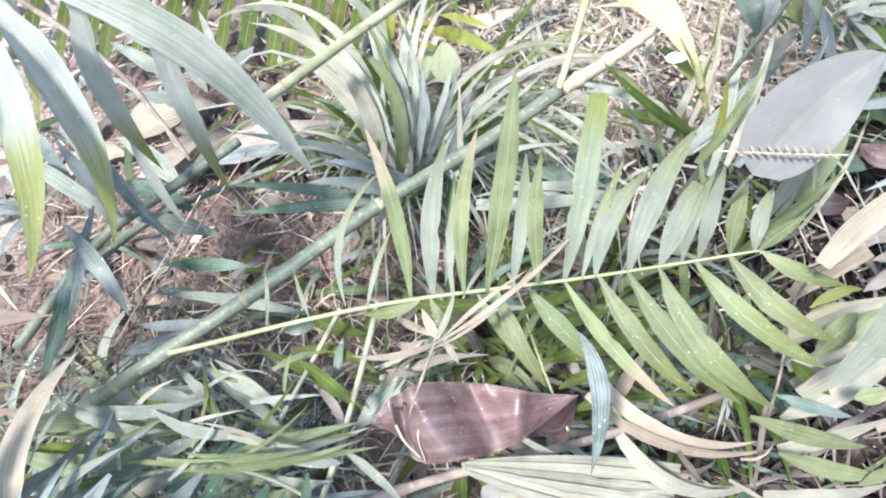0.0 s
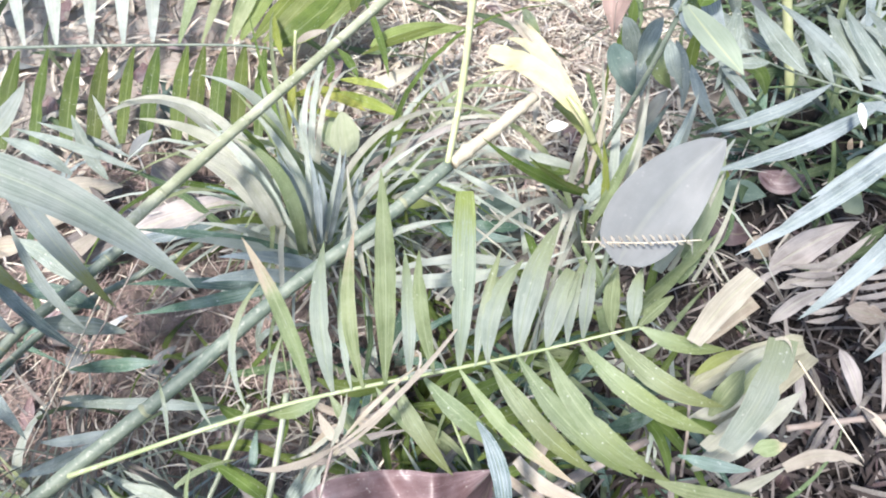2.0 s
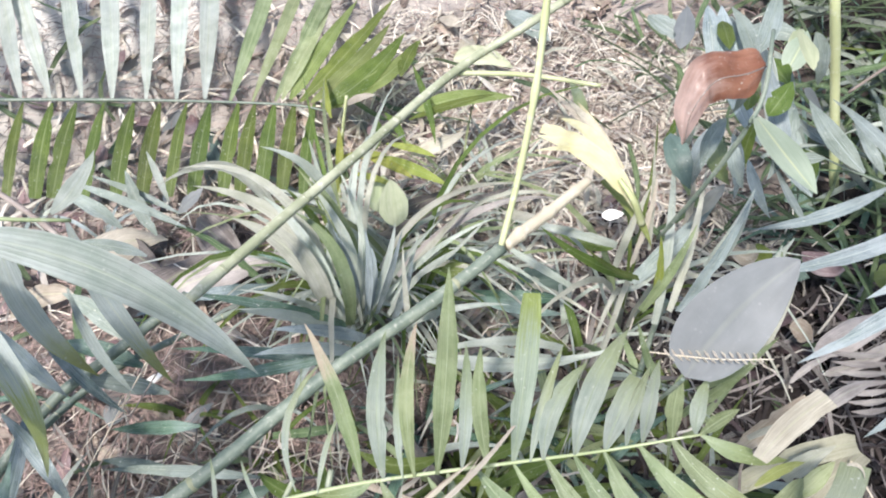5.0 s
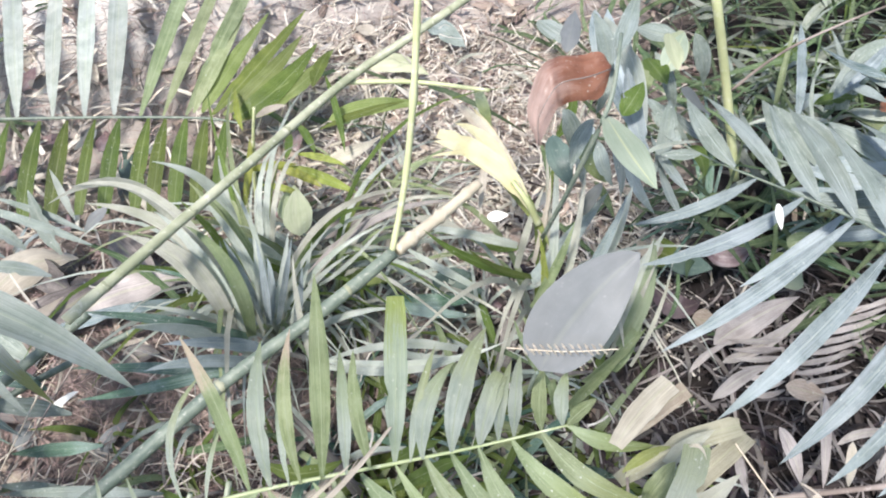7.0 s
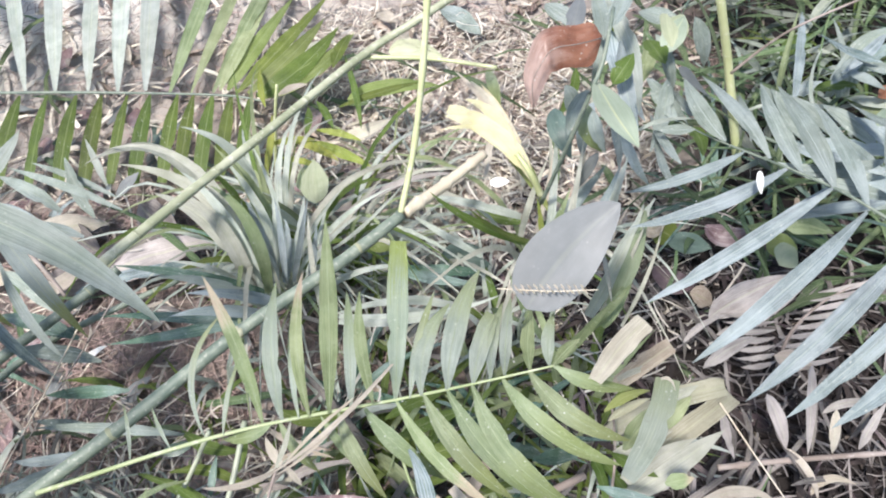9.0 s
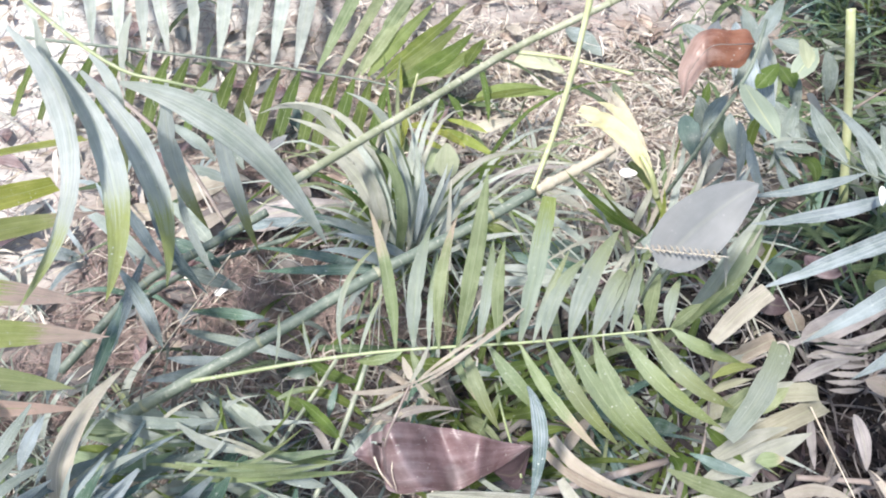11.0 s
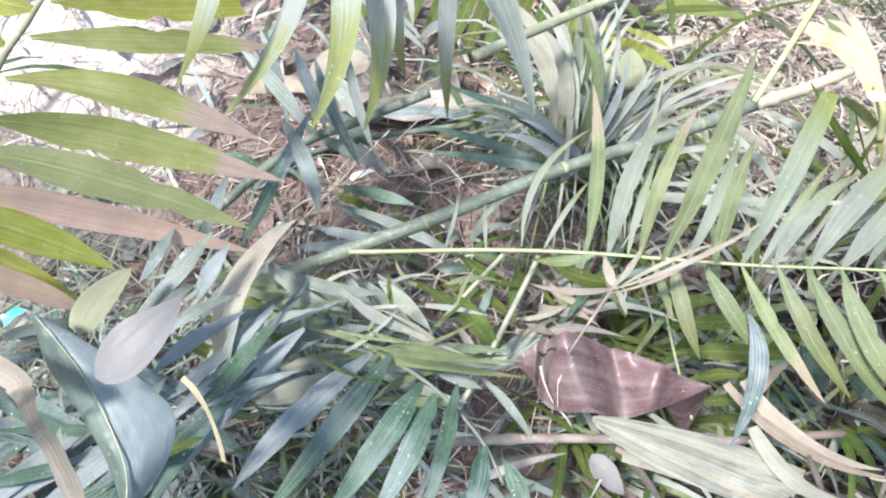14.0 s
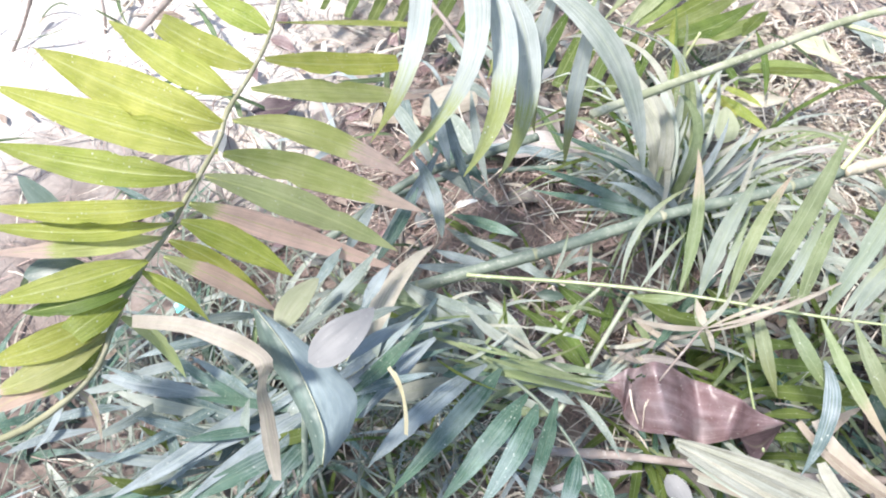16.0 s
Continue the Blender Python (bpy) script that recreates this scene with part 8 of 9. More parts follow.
blade("leaflet", second_frond, (0.940, 0.938, 0.360), (0.895, 0.959, 0.390), (0.864, 1.004, 0.390), 0.0302, "dusty")
blade("leaflet", second_frond, (0.967, 0.903, 0.370), (0.924, 0.922, 0.400), (0.897, 0.963, 0.400), 0.0293, "blue")
blade("leaflet", second_frond, (0.827, 0.978, 0.330), (0.904, 0.937, 0.360), (1.022, 0.914, 0.360), 0.0267, "blue")
blade("leaflet", second_frond, (0.824, 0.969, 0.330), (0.897, 0.893, 0.360), (1.009, 0.856, 0.340), 0.0279, "blue")
blade("leaflet", second_frond, (0.785, 0.892, 0.360), (0.865, 0.858, 0.370), (0.978, 0.824, 0.360), 0.0272, "blue")
blade("leaflet", second_frond, (0.774, 0.786, 0.360), (0.849, 0.794, 0.380), (0.965, 0.796, 0.380), 0.0208, "dusty")
blade("leaflet", second_frond, (0.783, 0.968, 0.330), (0.762, 1.007, 0.350), (0.760, 1.083, 0.350), 0.0261, "dusty")

broad_sedge = thing("grass_tuft", "clump of broad dusty blades in the thicket", "grass tuft")
blade("blade", broad_sedge, (1.003, 1.187, 0.250), (1.025, 1.233, 0.340), (1.119, 1.234, 0.360), 0.0389, "dusty", "grass")
blade("blade", broad_sedge, (0.977, 1.188, 0.250), (0.988, 1.207, 0.300), (1.014, 1.242, 0.340), 0.0311, "dusty", "grass")
blade("blade", broad_sedge, (1.029, 1.218, 0.250), (1.061, 1.224, 0.330), (1.150, 1.207, 0.340), 0.0266, "teal", "grass")
blade("blade", broad_sedge, (1.013, 1.202, 0.250), (0.991, 1.229, 0.320), (0.973, 1.285, 0.360), 0.0228, "dusty", "grass")
blade("blade", broad_sedge, (1.018, 1.186, 0.250), (1.049, 1.132, 0.280), (1.139, 1.109, 0.280), 0.0243, "pale", "grass")
blade("blade", broad_sedge, (1.031, 1.181, 0.240), (1.059, 1.106, 0.270), (1.127, 1.055, 0.260), 0.0322, "green", "grass")
blade("blade", broad_sedge, (0.926, 1.192, 0.250), (0.947, 1.198, 0.270), (0.995, 1.191, 0.260), 0.0274, "blue", "grass")
blade("blade", broad_sedge, (0.968, 1.157, 0.250), (0.866, 1.148, 0.270), (0.802, 1.148, 0.240), 0.0124, "pale", "grass")
blade("blade", broad_sedge, (0.938, 1.128, 0.250), (0.912, 1.154, 0.320), (0.931, 1.196, 0.360), 0.0100, "pale", "grass")
blade("blade", broad_sedge, (0.889, 1.210, 0.250), (0.890, 1.237, 0.320), (0.920, 1.316, 0.360), 0.0146, "green", "grass")
lone_leaf("broad_leaf", "grey broad leaf standing in the thicket", "leaf", (1.066, 1.108, 0.300), (1.082, 1.153, 0.330), (1.122, 1.228, 0.350), 0.0554, "greymauve", "oval")
lone_leaf("fallen_leaf", "small brown dead leaf in the thicket", "dead leaf", (1.029, 1.125, 0.300), (1.049, 1.142, 0.300), (1.074, 1.156, 0.300), 0.0261, "orange", "lance")
lone_leaf("fallen_leaf", "pale grey dead sheath lying in the dark litter", "dead leaf", (0.714, 0.777, 0.100), (0.772, 0.805, 0.130), (0.863, 0.845, 0.140), 0.0498, "palegrey", "lance")
lone_leaf("fallen_leaf", "pale grey dead sheath lying in the dark litter", "dead leaf", (0.724, 0.749, 0.090), (0.792, 0.768, 0.120), (0.880, 0.826, 0.130), 0.0246, "palegrey")
lone_leaf("broad_leaf", "yellow-green round leaf in the shade", "leaf", (0.840, 0.920, 0.120), (0.865, 0.917, 0.130), (0.896, 0.917, 0.120), 0.0566, "yellowolive", "oval")
lone_leaf("broad_leaf", "dark green broad leaf in the shade", "leaf", (0.874, 0.954, 0.140), (0.905, 0.951, 0.150), (0.959, 0.937, 0.140), 0.0446, "green", "oval")
lone_leaf("broad_leaf", "olive leaf in the shade", "leaf", (0.677, 1.045, 0.300), (0.690, 1.014, 0.310), (0.692, 0.977, 0.300), 0.0340, "backlit", "oval")
lone_leaf("fallen_leaf", "brown dead leaf under the frond", "dead leaf", (0.645, 0.913, 0.070), (0.676, 0.867, 0.080), (0.723, 0.885, 0.070), 0.0512, "browndark", "oval")
lone_leaf("fallen_leaf", "purple-brown dead leaf under the frond", "dead leaf", (0.756, 1.008, 0.080), (0.789, 0.971, 0.090), (0.840, 0.997, 0.080), 0.0469, "brown", "lance")
lone_leaf("fallen_leaf", "straw-coloured dead leaf under the frond", "dead leaf", (0.628, 1.005, 0.100), (0.643, 0.976, 0.110), (0.675, 1.010, 0.100), 0.0466, "tan", "oval")
blade("leaf", sprig, (0.482, 0.958, 0.620), (0.508, 0.874, 0.600), (0.529, 0.835, 0.520), 0.0262, "pale")
blade("leaf", sprig, (0.456, 0.893, 0.660), (0.457, 0.798, 0.660), (0.447, 0.776, 0.620), 0.0184, "dusty")
blade("leaf", back_shrub, (0.418, 1.134, 0.500), (0.447, 1.097, 0.500), (0.483, 1.099, 0.480), 0.0346, "dusty", "oval")
blade("leaf", back_shrub, (0.635, 1.094, 0.500), (0.610, 1.033, 0.510), (0.596, 1.001, 0.500), 0.0362, "shrubpale", "lance")
blade("leaf", back_shrub, (0.457, 0.822, 0.550), (0.454, 0.787, 0.540), (0.478, 0.784, 0.500), 0.0261, "mainlow", "lance")
blade("leaf", back_shrub, (0.419, 0.874, 0.500), (0.424, 0.826, 0.500), (0.441, 0.803, 0.470), 0.0323, "shrub", "lance")
blade("leaf", back_shrub, (0.606, 1.137, 0.420), (0.590, 1.079, 0.420), (0.580, 1.049, 0.400), 0.0272, "green", "lance")
blade("leaf", back_shrub, (0.570, 0.989, 0.460), (0.594, 0.938, 0.460), (0.632, 0.926, 0.420), 0.0211, "dusty", "lance")
blade("leaf", back_shrub, (0.544, 0.871, 0.460), (0.583, 0.881, 0.470), (0.646, 0.904, 0.450), 0.0078, "pale", "grass")

dead_frond = thing("palm_frond", "grey dead palm frond with many narrow leaflets in the litter", "palm frond")
tube("rachis", dead_frond, [(0.808, 0.683, 0.100), (0.833, 0.731, 0.130), (0.884, 0.775, 0.150), (0.957, 0.815, 0.160)], 0.003, 0.002, "wood")
blade("leaflet", dead_frond, (0.811, 0.687, 0.103), (0.860, 0.685, 0.109), (0.916, 0.703, 0.103), 0.0103, "palegrey")
blade("leaflet", dead_frond, (0.812, 0.700, 0.109), (0.863, 0.700, 0.116), (0.922, 0.720, 0.109), 0.0103, "palegrey")
blade("leaflet", dead_frond, (0.813, 0.713, 0.116), (0.866, 0.715, 0.123), (0.928, 0.737, 0.116), 0.0104, "palegrey")
blade("leaflet", dead_frond, (0.814, 0.727, 0.123), (0.870, 0.729, 0.130), (0.934, 0.754, 0.123), 0.0104, "palegrey")
blade("leaflet", dead_frond, (0.828, 0.740, 0.130), (0.886, 0.744, 0.138), (0.954, 0.771, 0.130), 0.0104, "palegrey")
blade("leaflet", dead_frond, (0.843, 0.755, 0.136), (0.903, 0.760, 0.144), (0.973, 0.789, 0.136), 0.0104, "palegrey")
blade("leaflet", dead_frond, (0.858, 0.769, 0.142), (0.919, 0.776, 0.151), (0.993, 0.808, 0.142), 0.0105, "palegrey")
blade("leaflet", dead_frond, (0.872, 0.784, 0.148), (0.936, 0.792, 0.157), (1.014, 0.826, 0.148), 0.0105, "palegrey")
blade("leaflet", dead_frond, (0.889, 0.800, 0.151), (0.955, 0.810, 0.160), (1.036, 0.847, 0.151), 0.0106, "palegrey")
blade("leaflet", dead_frond, (0.807, 0.691, 0.104), (0.779, 0.685, 0.097), (0.755, 0.690, 0.084), 0.0114, "palegrey")
blade("leaflet", dead_frond, (0.807, 0.703, 0.110), (0.777, 0.697, 0.103), (0.750, 0.704, 0.090), 0.0114, "palegrey")
blade("leaflet", dead_frond, (0.808, 0.715, 0.116), (0.775, 0.710, 0.110), (0.746, 0.718, 0.096), 0.0115, "palegrey")
blade("leaflet", dead_frond, (0.809, 0.727, 0.122), (0.773, 0.723, 0.116), (0.742, 0.733, 0.102), 0.0115, "palegrey")
blade("leaflet", dead_frond, (0.810, 0.738, 0.128), (0.771, 0.736, 0.122), (0.737, 0.747, 0.108), 0.0115, "palegrey")
blade("leaflet", dead_frond, (0.813, 0.753, 0.130), (0.771, 0.751, 0.125), (0.734, 0.764, 0.110), 0.0116, "palegrey")
blade("leaflet", dead_frond, (0.816, 0.768, 0.131), (0.771, 0.767, 0.126), (0.732, 0.781, 0.111), 0.0117, "palegrey")
blade("sheath", dead_frond, (0.782, 0.671, 0.160), (0.808, 0.659, 0.164), (0.838, 0.651, 0.160), 0.0357, "tan", "lance")
tagged(tube("stick", None, [(0.685, 0.516, 0.080), (0.799, 0.531, 0.080), (0.975, 0.549, 0.080)], 0.005, 0.004, "wood", knots=3), "brown dead stick in the litter", "stick")
lone_leaf("dead_leaf", "narrow grey-brown dead leaf strip among the litter", "dead leaf", (0.850, 0.677, 0.120), (0.853, 0.614, 0.087), (0.852, 0.558, 0.040), 0.0147, "deadgrey", "leaflet")
lone_leaf("dead_leaf", "narrow grey-brown dead leaf strip among the litter", "dead leaf", (0.772, 0.607, 0.120), (0.795, 0.590, 0.085), (0.812, 0.572, 0.040), 0.0218, "deadgrey", "leaflet")
lone_leaf("dead_leaf", "narrow grey-brown dead leaf strip among the litter", "dead leaf", (0.697, 0.588, 0.120), (0.716, 0.567, 0.085), (0.728, 0.547, 0.040), 0.0126, "deadgrey", "leaflet")
lone_leaf("dead_leaf", "narrow grey-brown dead leaf strip among the litter", "dead leaf", (0.865, 0.591, 0.120), (0.882, 0.578, 0.084), (0.893, 0.565, 0.040), 0.0162, "deadgrey", "leaflet")
lone_leaf("dead_leaf", "narrow grey-brown dead leaf strip among the litter", "dead leaf", (0.779, 0.532, 0.120), (0.812, 0.512, 0.086), (0.842, 0.488, 0.040), 0.0139, "deadgrey", "leaflet")
lone_leaf("dead_leaf", "narrow grey-brown dead leaf strip among the litter", "dead leaf", (0.687, 0.674, 0.120), (0.732, 0.716, 0.088), (0.789, 0.757, 0.040), 0.0175, "deadgrey", "leaflet")
lone_leaf("dead_leaf", "narrow grey-brown dead leaf strip among the litter", "dead leaf", (0.702, 0.597, 0.120), (0.749, 0.563, 0.087), (0.792, 0.526, 0.040), 0.0045, "deadgrey", "leaflet")
lone_leaf("dead_leaf", "narrow grey-brown dead leaf strip among the litter", "dead leaf", (0.685, 0.768, 0.120), (0.723, 0.748, 0.086), (0.755, 0.725, 0.040), 0.0079, "deadgrey", "leaflet")
lone_leaf("dead_leaf", "narrow grey-brown dead leaf strip among the litter", "dead leaf", (0.650, 0.791, 0.120), (0.694, 0.783, 0.086), (0.734, 0.771, 0.040), 0.0071, "deadgrey", "leaflet")
lone_leaf("dead_leaf", "narrow grey-brown dead leaf strip among the litter", "dead leaf", (0.726, 0.601, 0.120), (0.745, 0.580, 0.085), (0.757, 0.559, 0.040), 0.0091, "deadgrey", "leaflet")
lone_leaf("dead_leaf", "narrow grey-brown dead leaf strip among the litter", "dead leaf", (0.735, 0.563, 0.120), (0.729, 0.525, 0.085), (0.717, 0.493, 0.040), 0.0088, "deadgrey", "leaflet")
lone_leaf("dead_leaf", "narrow grey-brown dead leaf strip among the litter", "dead leaf", (0.908, 0.634, 0.120), (0.931, 0.603, 0.085), (0.949, 0.573, 0.040), 0.0127, "deadgrey", "leaflet")
lone_leaf("dead_leaf", "narrow grey-brown dead leaf strip among the litter", "dead leaf", (0.656, 0.768, 0.120), (0.670, 0.744, 0.085), (0.676, 0.723, 0.040), 0.0089, "deadgrey", "leaflet")
lone_leaf("dead_leaf", "narrow grey-brown dead leaf strip among the litter", "dead leaf", (0.925, 0.605, 0.120), (0.922, 0.589, 0.084), (0.916, 0.582, 0.040), 0.0108, "deadgrey", "leaflet")
lone_leaf("dead_leaf", "narrow grey-brown dead leaf strip among the litter", "dead leaf", (0.772, 0.477, 0.120), (0.830, 0.499, 0.088), (0.896, 0.516, 0.040), 0.0103, "deadgrey", "leaflet")
lone_leaf("dead_leaf", "narrow grey-brown dead leaf strip among the litter", "dead leaf", (0.650, 0.473, 0.120), (0.678, 0.514, 0.087), (0.721, 0.558, 0.040), 0.0123, "deadgrey", "leaflet")

lone_leaf("dead_leaf", "pale grey dead palm strip standing in the dark litter", "dead leaf", (0.759, 0.609, 0.150), (0.776, 0.571, 0.130), (0.796, 0.548, 0.080), 0.0245, "palegrey")
lone_leaf("dead_leaf", "pale grey dead palm strip standing in the dark litter", "dead leaf", (0.826, 0.645, 0.180), (0.823, 0.587, 0.140), (0.827, 0.540, 0.080), 0.0192, "palegrey")
lone_leaf("dead_leaf", "cream-coloured dead palm strip standing in the dark litter", "dead leaf", (0.857, 0.585, 0.150), (0.858, 0.559, 0.120), (0.865, 0.543, 0.080), 0.0174, "cream")
lone_leaf("dead_leaf", "cream-coloured dead palm strip standing in the dark litter", "dead leaf", (0.787, 0.543, 0.100), (0.812, 0.505, 0.100), (0.832, 0.475, 0.060), 0.0129, "cream")
lone_leaf("dead_leaf", "pale grey dead palm strip standing in the dark litter", "dead leaf", (0.902, 0.546, 0.090), (0.914, 0.570, 0.120), (0.948, 0.609, 0.130), 0.0192, "palegrey")
lone_leaf("dead_leaf", "pale grey dead palm strip standing in the dark litter", "dead leaf", (0.849, 0.592, 0.120), (0.892, 0.607, 0.130), (0.951, 0.607, 0.120), 0.0160, "palegrey")
lone_leaf("dead_leaf", "pale grey dead palm strip standing in the dark litter", "dead leaf", (0.591, 0.470, 0.100), (0.608, 0.498, 0.120), (0.625, 0.539, 0.130), 0.0137, "palegrey")
lone_leaf("dead_leaf", "grey dead palm strip standing in the dark litter", "dead leaf", (0.709, 0.476, 0.070), (0.726, 0.504, 0.090), (0.760, 0.541, 0.090), 0.0139, "deadgrey")
lone_leaf("dead_leaf", "tan dead palm strip standing in the dark litter", "dead leaf", (0.819, 0.480, 0.070), (0.847, 0.503, 0.080), (0.892, 0.499, 0.070), 0.0157, "tan")
lone_leaf("dead_leaf", "pale grey dead palm strip standing in the dark litter", "dead leaf", (0.673, 0.656, 0.140), (0.718, 0.684, 0.160), (0.763, 0.704, 0.160), 0.0257, "palegrey")
lone_leaf("dead_leaf", "pale grey dead palm strip standing in the dark litter", "dead leaf", (0.656, 0.715, 0.120), (0.683, 0.736, 0.140), (0.729, 0.760, 0.140), 0.0134, "palegrey")
tagged(tube("stalk", None, [(0.646, 0.540, 0.260), (0.694, 0.504, 0.200), (0.759, 0.457, 0.120)], 0.0013, 0.001, "straw2"), "thin straight pale stalk over the litter", "stalk")

tuft = thing("grass_tuft", "tuft of arching pale grassy leaves", "grass tuft")
tube("crown", tuft, [(-0.039, 0.821, 0.100), (-0.012, 0.771, 0.200), (0.009, 0.733, 0.280)], 0.006, 0.004, "cane")
blade("blade", tuft, (-0.145, 0.863, 0.300), (-0.203, 0.891, 0.405), (-0.269, 0.805, 0.460), 0.0218, "straw", "grass")
blade("blade", tuft, (-0.040, 0.740, 0.300), (-0.107, 0.797, 0.405), (-0.226, 0.815, 0.450), 0.0257, "straw", "grass")
blade("blade", tuft, (-0.035, 0.707, 0.300), (-0.079, 0.742, 0.394), (-0.160, 0.767, 0.440), 0.0334, "straw", "grass")
blade("blade", tuft, (-0.054, 0.824, 0.300), (-0.061, 0.861, 0.414), (-0.132, 0.863, 0.480), 0.0229, "pale", "grass")
blade("blade", tuft, (-0.031, 0.821, 0.300), (-0.041, 0.821, 0.400), (-0.075, 0.835, 0.460), 0.0156, "green", "grass")
blade("blade", tuft, (-0.006, 0.785, 0.300), (-0.020, 0.799, 0.401), (-0.060, 0.829, 0.460), 0.0137, "green", "grass")
blade("blade", tuft, (-0.033, 0.785, 0.300), (-0.060, 0.808, 0.379), (-0.112, 0.846, 0.420), 0.0158, "backlit", "grass")
blade("blade", tuft, (0.003, 0.740, 0.300), (-0.008, 0.761, 0.414), (-0.051, 0.797, 0.480), 0.0165, "pale", "grass")
blade("blade", tuft, (0.000, 0.708, 0.300), (0.004, 0.714, 0.400), (-0.012, 0.738, 0.460), 0.0178, "blue", "grass")
blade("blade", tuft, (0.014, 0.708, 0.300), (0.031, 0.713, 0.400), (0.030, 0.740, 0.460), 0.0129, "blue", "grass")
blade("blade", tuft, (0.054, 0.703, 0.300), (0.082, 0.687, 0.400), (0.097, 0.694, 0.460), 0.0127, "blue", "grass")
blade("blade", tuft, (0.001, 0.661, 0.300), (-0.055, 0.647, 0.381), (-0.120, 0.632, 0.420), 0.0206, "pale", "grass")
blade("blade", tuft, (0.004, 0.646, 0.300), (-0.044, 0.612, 0.369), (-0.096, 0.582, 0.400), 0.0204, "blue", "grass")
blade("blade", tuft, (0.017, 0.667, 0.300), (-0.029, 0.639, 0.368), (-0.083, 0.619, 0.400), 0.0207, "blue", "grass")
blade("blade", tuft, (0.027, 0.708, 0.300), (0.061, 0.707, 0.407), (0.081, 0.731, 0.470), 0.0112, "blue", "grass")
blade("blade", tuft, (0.032, 0.730, 0.300), (0.115, 0.738, 0.414), (0.199, 0.752, 0.470), 0.0097, "pale", "grass")
blade("blade", tuft, (0.023, 0.730, 0.300), (0.080, 0.726, 0.415), (0.132, 0.742, 0.480), 0.0080, "pale", "grass")
blade("blade", tuft, (-0.001, 0.740, 0.300), (-0.022, 0.777, 0.416), (-0.080, 0.832, 0.480), 0.0117, "green", "grass")
blade("blade", tuft, (0.006, 0.751, 0.300), (0.011, 0.780, 0.414), (-0.021, 0.832, 0.480), 0.0117, "pale", "grass")
blade("blade", tuft, (0.045, 0.708, 0.300), (0.097, 0.709, 0.397), (0.154, 0.718, 0.450), 0.0113, "pale", "grass")
blade("blade", tuft, (0.066, 0.688, 0.300), (0.146, 0.669, 0.384), (0.218, 0.654, 0.420), 0.0111, "pale", "grass")
blade("blade", tuft, (-0.013, 0.646, 0.300), (-0.103, 0.595, 0.336), (-0.218, 0.583, 0.320), 0.0208, "dark", "grass")
blade("blade", tuft, (-0.018, 0.627, 0.300), (-0.117, 0.620, 0.337), (-0.243, 0.630, 0.320), 0.0195, "dark", "grass")
blade("blade", tuft, (-0.013, 0.687, 0.300), (-0.114, 0.686, 0.348), (-0.245, 0.709, 0.340), 0.0201, "dark", "grass")
blade("blade", tuft, (-0.006, 0.740, 0.300), (-0.074, 0.746, 0.356), (-0.160, 0.763, 0.370), 0.0103, "dark", "grass")
blade("blade", tuft, (0.106, 0.648, 0.300), (0.243, 0.579, 0.415), (0.345, 0.583, 0.460), 0.0130, "pale", "grass")
blade("blade", tuft, (0.107, 0.638, 0.300), (0.221, 0.572, 0.412), (0.304, 0.566, 0.460), 0.0115, "pale", "grass")
blade("blade", tuft, (-0.036, 0.690, 0.300), (-0.028, 0.723, 0.380), (-0.031, 0.762, 0.430), 0.0116, "pale", "grass")
blade("blade", tuft, (0.093, 0.627, 0.340), (0.087, 0.663, 0.420), (0.082, 0.714, 0.460), 0.0093, "straw", "grass")
blade("blade", tuft, (0.001, 0.708, 0.300), (0.012, 0.740, 0.380), (0.010, 0.773, 0.420), 0.0109, "pale", "grass")
blade("blade", tuft, (0.009, 0.689, 0.300), (0.008, 0.697, 0.360), (-0.004, 0.708, 0.400), 0.0062, "straw", "grass")
blade("blade", tuft, (-0.049, 0.691, 0.300), (-0.085, 0.669, 0.360), (-0.157, 0.672, 0.360), 0.0114, "pale", "grass")
blade("blade", tuft, (-0.052, 0.705, 0.300), (-0.083, 0.692, 0.360), (-0.161, 0.704, 0.360), 0.0093, "pale", "grass")
blade("blade", tuft, (0.027, 0.713, 0.320), (0.054, 0.733, 0.400), (0.064, 0.764, 0.440), 0.0122, "pale", "grass")
blade("blade", tuft, (-0.032, 0.690, 0.300), (-0.049, 0.714, 0.420), (-0.107, 0.746, 0.460), 0.0268, "straw", "grass")
blade("blade", tuft, (-0.016, 0.689, 0.300), (-0.046, 0.732, 0.420), (-0.117, 0.790, 0.460), 0.0211, "pale", "grass")
blade("blade", tuft, (-0.028, 0.709, 0.300), (-0.096, 0.794, 0.460), (-0.268, 0.855, 0.440), 0.0167, "straw", "grass")
blade("blade", tuft, (-0.008, 0.689, 0.300), (-0.003, 0.706, 0.440), (-0.069, 0.763, 0.460), 0.0218, "green", "grass")
blade("blade", tuft, (0.051, 0.712, 0.320), (0.085, 0.732, 0.400), (0.092, 0.764, 0.420), 0.0076, "pale", "grass")
blade("blade", tuft, (0.287, 0.647, 0.330), (0.201, 0.637, 0.360), (0.101, 0.622, 0.340), 0.0148, "pale", "grass")
blade("blade", tuft, (0.272, 0.633, 0.330), (0.215, 0.629, 0.350), (0.138, 0.663, 0.340), 0.0111, "pale", "grass")
blade("blade", tuft, (0.014, 0.707, 0.300), (0.031, 0.727, 0.370), (0.027, 0.754, 0.400), 0.0141, "blue", "grass")
blade("blade", tuft, (-0.010, 0.704, 0.300), (-0.007, 0.719, 0.370), (-0.023, 0.732, 0.400), 0.0124, "blue", "grass")
blade("blade", tuft, (0.073, 0.789, 0.280), (0.136, 0.795, 0.340), (0.201, 0.874, 0.360), 0.0075, "pale", "grass")
